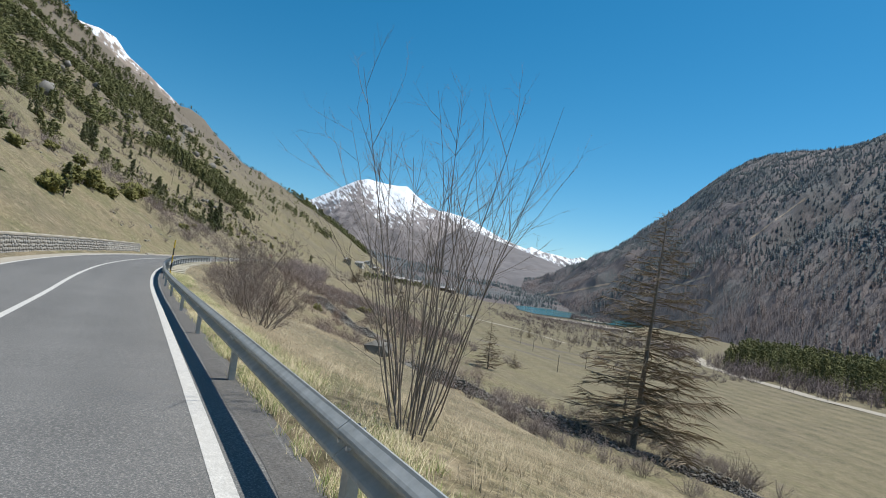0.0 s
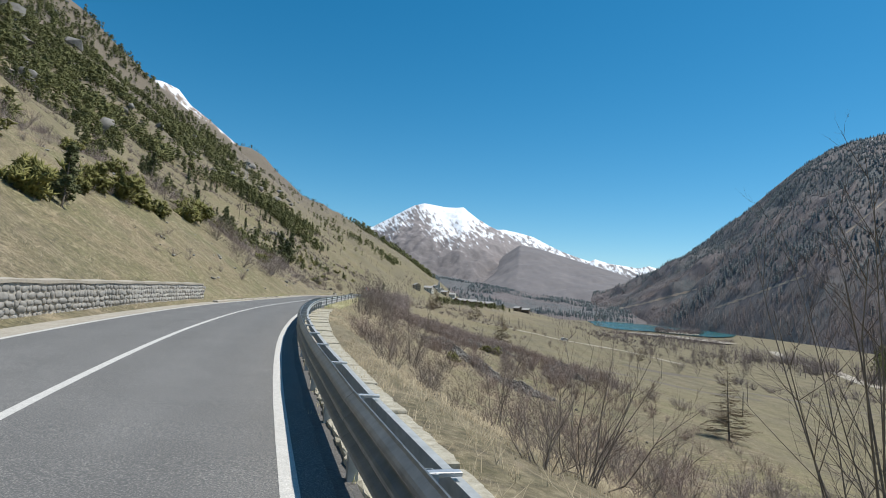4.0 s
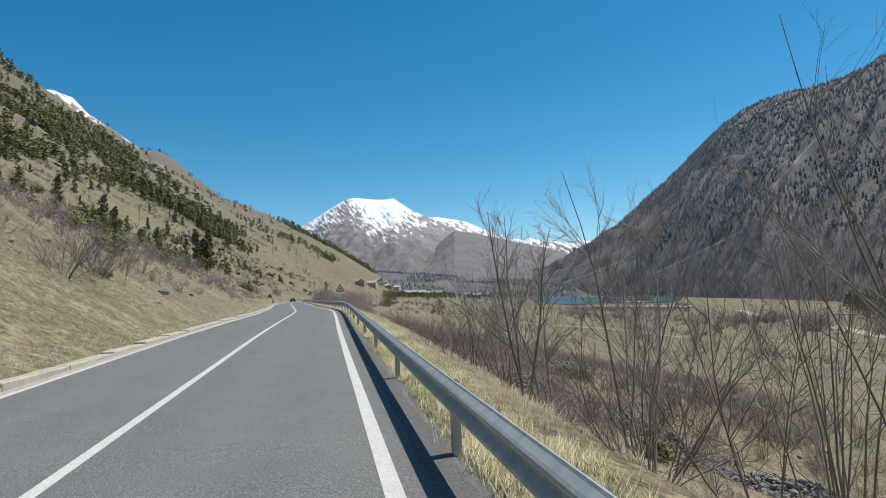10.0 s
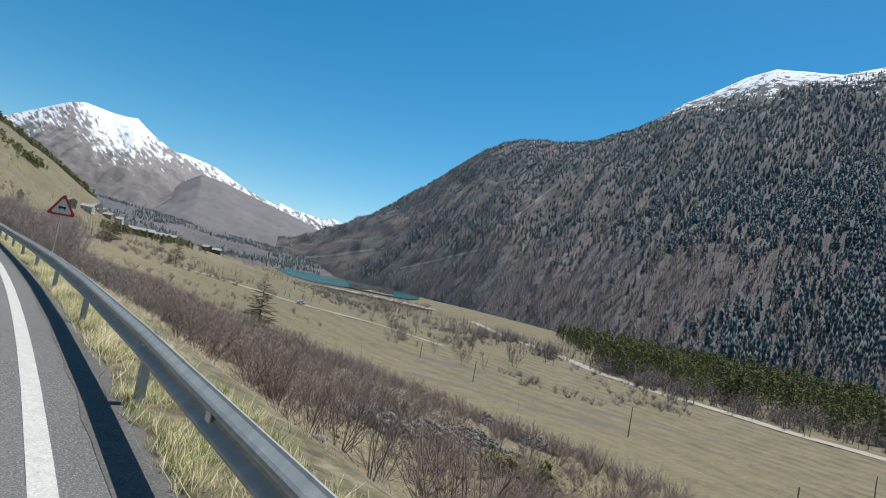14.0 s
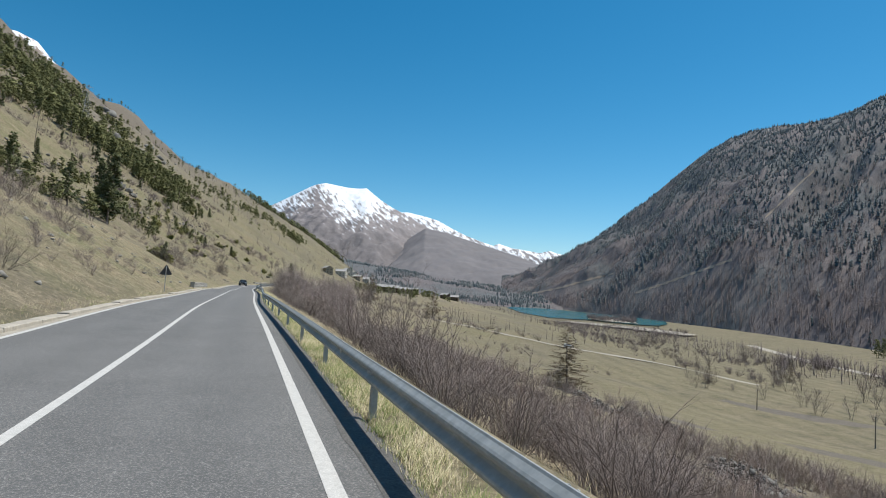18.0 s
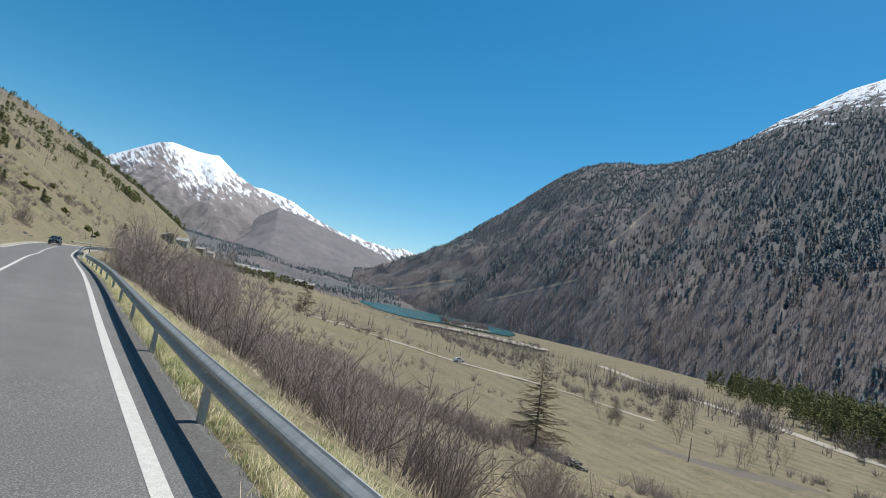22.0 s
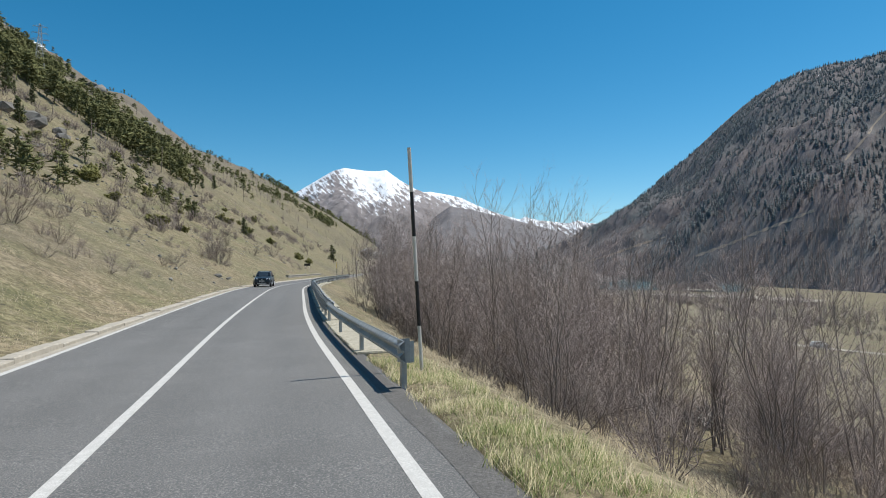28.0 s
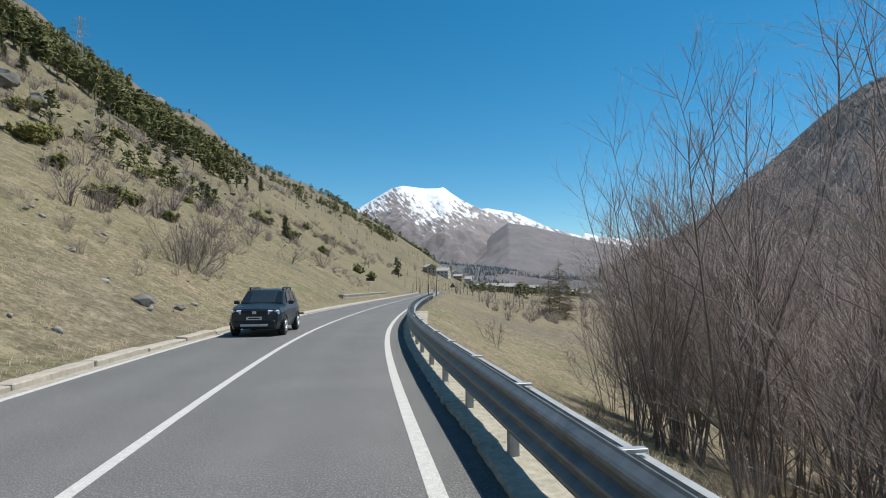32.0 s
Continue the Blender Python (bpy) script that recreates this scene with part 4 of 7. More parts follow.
def channel(name, w, dep, z0, z1, mat):
    t = 0.006
    v, f = [], []
    ring = [(-w / 2, 0), (w / 2, 0), (w / 2, dep), (w / 2 - t * 4, dep), (w / 2 - t * 4, dep - t), (w / 2 - t, dep - t), (w / 2 - t, t), (-w / 2 + t, t), (-w / 2 + t, dep - t), (-w / 2 + t * 4, dep - t), (-w / 2 + t * 4, dep), (-w / 2, dep)]
    n = len(ring)
    v = [(b, a, z) for z in (z0, z1) for a, b in ring]
    f = [(j, (j + 1) % n, n + (j + 1) % n, n + j) for j in range(n)] + [tuple(range(n, 2 * n))]
    return mesh_of(name, v, f, mat)


POST_A = channel("post", 0.12, 0.08, -0.9, 0.72, STEEL)
POST_B = channel("post", 0.12, 0.09, -0.9, 0.74, STEEL)
bm = bmesh.new()
box(bm, 0.0, 0.25, -0.03, 0.03, 0.715, 0.74)
bevelled(bm, 0.003)
BRACKET = bpy.data.meshes.new("bracket")
bm.to_mesh(BRACKET)
bm.free()
BRACKET.materials.append(ZINC)
bm = bmesh.new()
rod(bm, (0.0, 0, 0), (-0.03, 0, 0), 0.022, 0.016, 6)
BOLT = bpy.data.meshes.new("bolt")
bm.to_mesh(BOLT)
bm.free()
BOLT.materials.append(ZINC)
bm = bmesh.new()
box(bm, -0.035, -0.02, -0.05, 0.05, 0.56, 0.63)
bevelled(bm, 0.004)
REFLECTOR = bpy.data.meshes.new("reflector")
bm.to_mesh(REFLECTOR)
bm.free()
REFLECTOR.materials.append(ZINC)


def guardrail(s0, s1, kind, label, cap=0):
    e = thing("guardrail", at((s0 + s1) / 2, 1.62), 0, label, "guardrail")
    inv = e.matrix_basis.inverted()
    step = 4.9 if kind == "A" else 4.58
    k = max(1, round((s1 - s0) / step))
    step = (s1 - s0) / k
    dd = 0.06

    def spot(s, d):
        d = d + float(np.interp(s, [0, 14, 33, 38.2, 60, 84, 112, 125, 150, 180, 195, 210, 232, 255, 290, 297, 306, 318, 345], [1.12, 1.08, 1.02, 1.04, 1.06, 1.14, 1.32, 1.36, 1.38, 1.4, 1.28, 1.18, 1.34, 1.32, 1.24, 1.24, 1.3, 1.34, 1.34]))
        p = at(s, d)
        p.z = float(road_z(s)) - (0.02 if kind == "A" else -0.0)
        return p
    for i in range(k):
        a, b, c = spot(s0 + i * step, dd), spot(s0 + (i + 1) * step, dd), s0 + (i + 0.5) * step
        turn = math.degrees(math.atan2(-(b.x - a.x), b.y - a.y))
        mid = inv @ Matrix.Translation((a + b) / 2) @ pose(0, 0, 0, math.degrees(math.asin((b.z - a.z) / step)), 0, turn)
        part("rail_panel", RAIL_A if kind == "A" else RAIL_B, e, m=mid)
        joint = inv @ Matrix.Translation(a) @ pose(0, 0, 0, 0, 0, turn)
        part("post", POST_A if kind == "A" else POST_B, e, "galvanised channel post", m=joint @ pose(0.015, 0, 0))
        for by, bz in ((-0.08, 0.6), (0.09, 0.6)):
            part("bolt", BOLT, e, m=joint @ pose(0.0, by, bz if kind == "A" else bz - 0.075))
        if kind == "B":
            part("post", POST_B, e, "galvanised channel post", m=inv @ Matrix.Translation((a + b) / 2) @ pose(0.015, 0, 0, 0, 0, turn))
            part("rear_rail", PIPE_B, e, "slim rear rail", m=mid @ pose(0.24, 0, -0.03))
            part("bracket", BRACKET, e, m=joint)
            part("bracket", BRACKET, e, m=inv @ Matrix.Translation((a + b) / 2) @ pose(0, 0, 0, 0, 0, turn))
            for by, bz in ((-0.08, 0.525), (0.0, 0.54)):
                part("bolt", BOLT, e, m=inv @ Matrix.Translation((a + b) / 2) @ pose(0, 0, 0, 0, 0, turn) @ pose(0, by, bz))
        elif i % 3 == 1:
            part("reflector", REFLECTOR, e, "pale rectangular reflector", m=mid)
    if not cap:
        return e
    end = inv @ Matrix.Translation(spot(s0, dd)) @ pose(0, 0, 0, 0, 0, along(s0))
    bm = bmesh.new()
    bmesh.ops.create_cone(bm, cap_ends=True, segments=14, radius1=0.16, radius2=0.16, depth=0.33, matrix=pose(0.1, -0.1, 0.6))
    bmesh.ops.delete(bm, geom=[v for v in bm.verts if v.co.x > 0.2], context="VERTS")
    part("end_cap", (bm, STEEL), e, m=end)
    return e


guardrail(-36, 38.2, "A", "galvanised steel guardrail with two waves on channel posts")
guardrail(38.2, 82, "B", "heavy grey guardrail with three waves and a slim rear rail")
guardrail(82, 267, "A", "long galvanised steel guardrail with two waves, open end")
guardrail(279.5, 292.5, "A", "short galvanised guardrail with a rounded end beside a snow pole", 1)
guardrail(292.5, 402, "B", "heavy guardrail with three waves, its shade painted dark, on a concrete ledge")


# ---- snow poles and signs ----
def snow_pole(s, d, tall, colours, tilt, label):
    e = thing("snow_pole", at(s, d), along(s), label, "snow pole", "snow poles by the road")
    n = len(colours)
    for i, c in enumerate(colours):
        bm = bmesh.new()
        rod(bm, (0, 0, -0.3 if i == 0 else tall * i / n), (0, 0, tall * (i + 1) / n), 0.035, 0.033, 10)
        part("band", (bm, c), e, m=pose(0, 0, 0, 0, tilt, 0))
    return e


snow_pole(34.7, 1.42, 2.05, [YELLOW, BLACK, YELLOW, BLACK, YELLOW], 0.5, "yellow and black snow pole leaning behind the guardrail")
snow_pole(281.0, 2.05, 4.1, [PALE, BLACK, PALE, BLACK, PALE], -3, "tall black and pale snow pole at the guardrail's end")
snow_pole(366.0, 2.1, 3.0, [PALE, BLACK, YELLOW], 0, "snow pole with a yellow top along the bend")


def triangle_sign(s, d, pole, side, face, turn, label, bars):
    e = thing("warning_sign", at(s, d), along(s) + turn, label, "road sign", "triangular road signs")
    bm = bmesh.new()
    rod(bm, (0, 0.03, -0.4), (0, 0.03, pole + side * 0.8), 0.03, sides=10)
    part("pole", (bm, ZINC), e)
    h = side * 0.866

    def tri(k, y0, y1, mat, nm, lab=""):
        bm = bmesh.new()
        c = pole + h / 3
        ring = []
        for y in (y0, y1):
            vs = []
            for q in range(3):
                for r in (-0.09, 0.09):
                    a = math.pi / 2 + q * 2 * math.pi / 3 + r
                    vs.append(bm.verts.new((k * side * 0.577 * math.cos(a), y, c + k * side * 0.577 * math.sin(a))))
            ring.append(vs)
            bm.faces.new(vs)
        for q in range(6):
            bm.faces.new((ring[0][q], ring[0][(q + 1) % 6], ring[1][(q + 1) % 6], ring[1][q]))
        bmesh.ops.recalc_face_normals(bm, faces=bm.faces)
        part(nm, (bm, mat), e, lab)
    tri(1.0, -0.012, 0.0, RED if bars else DARKBACK, "plate", "red bordered plate" if bars else "dark grey back of the plate")
    if bars:
        tri(0.72, -0.018, -0.013, PALE, "field", "white field")
        bm = bmesh.new()
        c = pole + h * 0.3
        box(bm, -0.13, 0.13, -0.024, -0.019, c, c + 0.09)
        box(bm, -0.11, -0.08, -0.024, -0.019, c - 0.07, c)
        box(bm, 0.08, 0.11, -0.024, -0.019, c - 0.07, c)
        part("symbol", (bm, BLACK), e, "plain black bars")
    return e


triangle_sign(157.0, 2.6, 1.85, 0.9, None, 0, "red-bordered triangular warning sign behind the guardrail", True)
triangle_sign(221.5, -6.7, 1.5, 0.9, None, 180, "dark back of a triangular sign at the slope's foot", False)
triangle_sign(452.0, 4.5, 2.2, 1.2, None, 180, "back of a triangular sign before the village", False)
e = thing("sign_board", at(420, -10.5), along(420), "small dark board on two posts by the road", "road sign")
for x in (-0.45, 0.45):
    bm = bmesh.new()
    rod(bm, (x, 0, -0.3), (x, 0, 1.1), 0.035, sides=8)
    part("post", (bm, ZINC), e)
bm = bmesh.new()
box(bm, -0.75, 0.75, -0.03, 0.02, 0.8, 1.35)
bevelled(bm, 0.01)
part("board", (bm, BLACK), e, "dark board")


# ---- poles on the slope and in the fields ----
def wooden_pole(x, y, z, tall, label, lean=0.0):
    e = thing("wooden_pole", (x, y, z), 0, label, "utility pole", "wooden poles in the valley")
    bm = bmesh.new()
    rod(bm, (0, 0, -0.5), (lean, 0, tall), 0.14, 0.09, 8)
    part("shaft", (bm, POLEWOOD), e)
    bm = bmesh.new()
    rod(bm, (lean - 0.25, 0, tall - 0.5), (lean + 0.25, 0, tall - 0.5), 0.03, sides=6)
    for k in (-0.22, 0.22):
        rod(bm, (lean + k, 0, tall - 0.5), (lean + k, 0, tall - 0.3), 0.03, 0.04, 6)
    part("insulator_arm", (bm, ZINC), e)


for s, d, tall in ((206, 120, 6.5), (297, 130, 5.5), (164, 128, 7), (159, 86, 5.0), (258, 121, 6.0)):
    p = at(s, d)
    wooden_pole(p.x, p.y, p.z, tall, "thin wooden pole standing in the field")
for s, d, tall in ((372, -78, 11.0), (468, -64, 8.5), (560, -60, 8.5)):
    p = at(s, d)
    wooden_pole(p.x, p.y, p.z, tall, "pale wooden utility pole on the dry slope", 0.3)

p = at(560, -150)
e = thing("power_pylon", p, 20, "grey steel lattice pylon on the hillside", "pylon")
TALL = 28.0


def half(z):
    return 2.2 * (1 - z / TALL) ** 1.2 + 0.35


levels = [0, 3.5, 7, 10.2, 13, 15.6, 18, 20.2, 22.2, 24, 26, 28]
for sx in (-1, 1):
    for sy in (-1, 1):
        bm = bmesh.new()
        for a, b in zip(levels, levels[1:]):
            rod(bm, (sx * half(a), sy * half(a), a - (1 if a == 0 else 0)), (sx * half(b), sy * half(b), b), 0.09, sides=4)
        part("leg", (bm, STEEL), e)
bm = bmesh.new()
for a, b in zip(levels, levels[1:]):
    for ax in range(4):
        q = [(-1, -1), (1, -1), (1, 1), (-1, 1)]
        c, d2 = q[ax], q[(ax + 1) % 4]
        rod(bm, (c[0] * half(a), c[1] * half(a), a), (d2[0] * half(b), d2[1] * half(b), b), 0.05, sides=4)
        rod(bm, (d2[0] * half(a), d2[1] * half(a), a), (c[0] * half(b), c[1] * half(b), b), 0.05, sides=4)
part("bracing", (bm, STEEL), e)
for z, w in ((20.5, 3.6), (23.5, 3.2), (26.5, 2.8)):
    bm = bmesh.new()
    for sx in (-1, 1):
        rod(bm, (0, 0.3, z), (sx * w, 0, z + 0.2), 0.06, sides=4)
        rod(bm, (0, -0.3, z), (sx * w, 0, z + 0.2), 0.06, sides=4)
        rod(bm, (0, 0, z + 1.1), (sx * w, 0, z + 0.2), 0.05, sides=4)
        rod(bm, (sx * w * 0.96, 0, z + 0.2), (sx * w * 0.96, 0, z - 1.0), 0.07, sides=5)
    part("cross_arm", (bm, STEEL), e)


# ---- stones: walls and heaps ----
def stone_mesh(seed):
    rng = np.random.default_rng(seed)
    bm = bmesh.new()
    bmesh.ops.create_icosphere(bm, subdivisions=1, radius=0.5)
    for v in bm.verts:
        v.co *= float(rng.uniform(0.82, 1.12))
        v.co.x = max(-0.42, min(0.42, v.co.x))
        v.co.z = max(-0.4, min(0.4, v.co.z))
        v.co.y = max(-0.44, min(0.44, v.co.y))
    me = bpy.data.meshes.new("stone")
    bm.to_mesh(me)
    bm.free()
    me.materials.append(STONE)
    return me


STONES = [stone_mesh(i) for i in range(8)]


def chip_mesh(seed, lost=27):
    """A broken, angular field stone."""
    rng = np.random.default_rng(seed)
    bm = bmesh.new()
    bmesh.ops.create_icosphere(bm, subdivisions=2, radius=0.5)
    for v in bm.verts:
        v.co *= float(rng.uniform(0.7, 1.2))
    bm.verts.ensure_lookup_table()
    bmesh.ops.delete(bm, geom=[bm_v for bm_v, cut in zip(list(bm.verts), rng.permutation(42) < lost) if cut], context="VERTS")
    bmesh.ops.convex_hull(bm, input=list(bm.verts))
    me = bpy.data.meshes.new("stone")
    bmesh.ops.triangulate(bm, faces=list(bm.faces))
    bm.to_mesh(me)
    bm.free()
    me.materials.append(STONE)
    return me


CHIPS = [chip_mesh(40 + i) for i in range(8)]
WALL_STONES = [chip_mesh(60 + i, 12) for i in range(8)]
for me in WALL_STONES:
    me.materials[0] = WALLSTONE
    for v in me.vertices:
        v.co.x = max(-0.36, min(0.36, v.co.x))


def joined_stones(name, spots, mat, kinds=STONES):
    """Many stones as one mesh: rows of place, size (3) and turn."""
    base = []
    for me in kinds:
        co = np.empty(len(me.vertices) * 3, np.float32)
        me.vertices.foreach_get("co", co)
        fv = np.empty(len(me.polygons) * 3, np.int32)
        me.polygons.foreach_get("vertices", fv)
        base.append((co.reshape(-1, 3), fv.reshape(-1, 3)))
    vs, fs, n = [], [], 0
    for i, (p, size, turn, tip) in enumerate(spots):
        co, f = base[i % 8]
        c, s_ = math.cos(turn), math.sin(turn)
        q = co * size
        ct, st = math.cos(tip), math.sin(tip)
        q = np.stack([q[:, 0] * ct + q[:, 2] * st, q[:, 1], -q[:, 0] * st + q[:, 2] * ct], 1)
        vs.append(np.stack([q[:, 0] * c - q[:, 1] * s_, q[:, 0] * s_ + q[:, 1] * c, q[:, 2]], 1) + np.array(p))
        fs.append(f + n)
        n += len(co)
    return fast_mesh(name, np.concatenate(vs), np.concatenate(fs), mat)


def stone_wall(s0, s1, d, tall, single, label, cap, seed):
    """A rough masonry wall: mortar body, coping, and its face stones; those past `single` metres before its end are joined."""
    e = thing("stone_wall", at((s0 + s1) / 2, d), 0, label, "wall")
    inv = e.matrix_basis.inverted()
    ss = np.arange(s0, s1 + 0.01, 1.0)
    rows = [(0.0, -0.3), (0.04, tall), (-0.45, tall), (-0.45, -0.3)]
    v = []
    for s in ss:
        for a, u in rows:
            x, y = place(s, d + a)
            v.append(inv @ Vector((float(x), float(y), float(road_z(s)) + u)))
    n = 4
    f = [(i * n + j, i * n + (j + 1) % n, (i + 1) * n + (j + 1) % n, (i + 1) * n + j) for i in range(len(ss) - 1) for j in range(n)] + [(3, 2, 1, 0), tuple(range(len(v) - 4, len(v)))]
    part("mortar_body", mesh_of("mortar_body", v, f, MORTAR), e)
    rows = [(0.09, tall), (0.09, tall + 0.1), (-0.5, tall + 0.12), (-0.5, tall)]
    v = [inv @ Vector((float(place(s, d + a)[0]), float(place(s, d + a)[1]), float(road_z(s)) + u + 0.02 * math.sin(s * 1.7))) for s in ss for a, u in rows]
    part("coping", mesh_of("coping", v, f, CONCRETE), e, cap)
    rng = random.Random(seed)
    spots = []
    z = 0.02
    while z < tall - 0.08:
        hgt = min(rng.uniform(0.18, 0.34), tall - z + 0.03)
        s = s0 + rng.uniform(0, 0.3)
        while s < s1 - 0.1:
            ln = rng.uniform(0.18, 0.62)
            x, y = place(s + ln / 2, d + 0.035)
            zz = float(road_z(s)) + z + hgt / 2 + rng.uniform(-0.03, 0.03)
            spots.append((s, (float(x), float(y), zz), (0.085, ln * 1.14, hgt * rng.uniform(0.9, 1.35)), math.radians(along(s)), rng.uniform(-0.12, 0.12)))
            s += ln + 0.02
        z += hgt * 0.98
    own = [q for q in spots if q[0] > s1 - single][:290]
    rest = [q for q in spots if q not in own]
    for i, (s, p, size, turn, tip) in enumerate(own):
        part("stone", WALL_STONES[i % 8], e, m=inv @ Matrix.Translation(p) @ pose(0, 0, 0, 0, math.degrees(tip), math.degrees(turn)) @ Matrix.Diagonal((*size, 1)))
    if rest:
        me = joined_stones("stones", [q[1:] for q in rest], WALLSTONE, WALL_STONES)
        me.transform(inv)
        tagged(part("stones", me, e), kind="stuff")
    return e


stone_wall(14, 80.5, -6.75, 1.15, 14, "rubble stone retaining wall with a pale coping", "pale concrete coping", 3)
stone_wall(247.8, 270.5, -6.7, 0.75, 20, "old low rubble wall, broken and lichened", "crumbling coping", 4)
stone_wall(378, 424, -7.6, 0.8, 4, "low rubble wall by the bend", "pale coping", 6)


def rubble(s0, d0, s1, d1, wide, count, label, seed):
    rng = np.random.default_rng(seed)
    n = int(count * 2.2)
    k, a = rng.uniform(0, 1, n), rng.normal(0, 0.36, n)
    s, d = s0 + (s1 - s0) * k + rng.normal(0, 0.5, n), d0 + (d1 - d0) * k + a * wide
    hump = 1.3 * np.maximum(0, 1 - np.abs(a) * 1.1) * (0.6 + 0.4 * np.sin(k * 17)) * rng.uniform(0, 1, n)
    size = 0.18 + 0.42 * rng.uniform(0, 1, n) ** 2.5
    x, y = place(s, d)
    z = height(s, d) + hump
    shape = rng.uniform((1, 0.6, 0.5), (1, 1.3, 0.9), (n, 3)) * size[:, None]
    turn, tip = rng.uniform(0, 6.3, n), rng.uniform(-0.6, 0.6, n)
    spots = list(zip(np.stack([x, y, z], 1), shape, turn, tip))
    return tagged(new("rubble_heap", joined_stones("rubble_heap", spots, STONE, CHIPS)), label, "rubble", "heaps of field stones", "stuff")


rubble(61, 25, 38, 55, 4.6, 3000, "long heap of grey field stones on the bank", 1)
rubble(137, 15.5, 116, 27.5, 4.0, 2400, "heap of grey field stones below the road", 2)
rubble(156, 18, 161, 34, 4.2, 2400, "grey stone heap overgrown with shrubs", 3)
rubble(198, 31, 177, 25, 2.6, 900, "grey stone row among the shrubs", 7)
rubble(181, 53, 168, 50, 3.4, 900, "small stone heap at the field's edge", 4)
rubble(151, 39, 144, 44, 2.6, 420, "short stone heap in the field", 9)
rubble(233, 42, 229, 53, 3.4, 700, "low stone row in the grass", 5)
rubble(258, 57, 275, 63, 3.0, 700, "stone heap at the foot of a larch", 8)
rubble(300, 24, 318, 27, 2.0, 250, "scattered stones below the thicket", 6)
ROCK = random.Random(8)
for s, d, size in ((36, 14.2, 1.9), (39, 15.5, 1.3), (43, 19.0, 1.1), (122, -10.5, .9), (128, -9.3, .7), (338, -9.0, 0.8), (340, -8.4, 0.5), (402, -64, 4.2), (406, -67, 5.2), (410, -64, 3.6), (398, -68, 4.0), (404, -60, 3.0), (412, -70, 3.4), (300, -46, 2.4), (296, -49, 1.8)):
    e = new("boulder", STONES[ROCK.randrange(8)])
    e.matrix_basis = Matrix.Translation(at(s, d, size * 0.18)) @ pose(0, 0, 0, ROCK.uniform(-20, 20), ROCK.uniform(-20, 20), ROCK.uniform(0, 360)) @ Matrix.Diagonal((size, size * 1.2, size * 0.8, 1))
    tagged(e, "grey weathered boulder half sunk in the slope", "boulder", "boulders")

for s, d, size in ((470, -318, 26), (478, -330, 22), (486, -312, 18), (560, -352, 20), (568, -360, 16), (420, -250, 12), (640, -372, 22), (300, -150, 7), (296, -154, 5), (350, -190, 8)):
    e = new("crag", CHIPS[ROCK.randrange(8)])
    e.matrix_basis = Matrix.Translation(at(s, d, size * 0.1)) @ pose(0, 0, 0, ROCK.uniform(-15, 15), ROCK.uniform(-15, 15), ROCK.uniform(0, 360)) @ Matrix.Diagonal((size, size * 1.3, size * 0.9, 1))
    tagged(e, "grey rock crag on the wooded hillside", "rock", "crags")

def scattered_stones(name, s0, s1, d0, d1, count, lo, hi, mat, label, seed, scale=20.0, cut=-0.1):
    rng = np.random.default_rng(seed)
    s, d = rng.uniform(s0, s1, count), rng.uniform(d0, d1, count)
    keep = fbm(s / scale, d / scale, 3, seed=seed) > cut
    s, d = s[keep], d[keep]
    n = len(s)
    size = lo + (hi - lo) * rng.uniform(0, 1, n) ** 3
    x, y = place(s, d)
    shape = rng.uniform((1, 0.7, 0.5), (1, 1.3, 0.8), (n, 3)) * size[:, None]
    spots = list(zip(np.stack([x, y, height(s, d) + size * 0.12], 1), shape, rng.uniform(0, 6.3, n), rng.uniform(-0.5, 0.5, n)))
    return tagged(new(name, joined_stones(name, spots, mat, CHIPS)), label, "stones", kind="stuff")


scattered_stones("slope_stones", 84, 420, -44, -7.6, 2600, 0.1, 0.55, WALLSTONE, "pale stones strewn over the dry slope", 3)
scattered_stones("slope_stones", 300, 460, -75, -40, 500, 0.4, 1.8, STONE, "weathered rocks breaking through the turf", 4)
scattered_stones("bank_stones", 90, 300, 5, 46, 1300, 0.12, 0.5, STONE, "grey stones lying in the bank's grass", 5)
scattered_stones("hill_rocks", 60, 890, -580, -110, 700, 2.0, 15.0, STONE, "grey rock outcrops between the pines", 6, 60.0, 0.05)

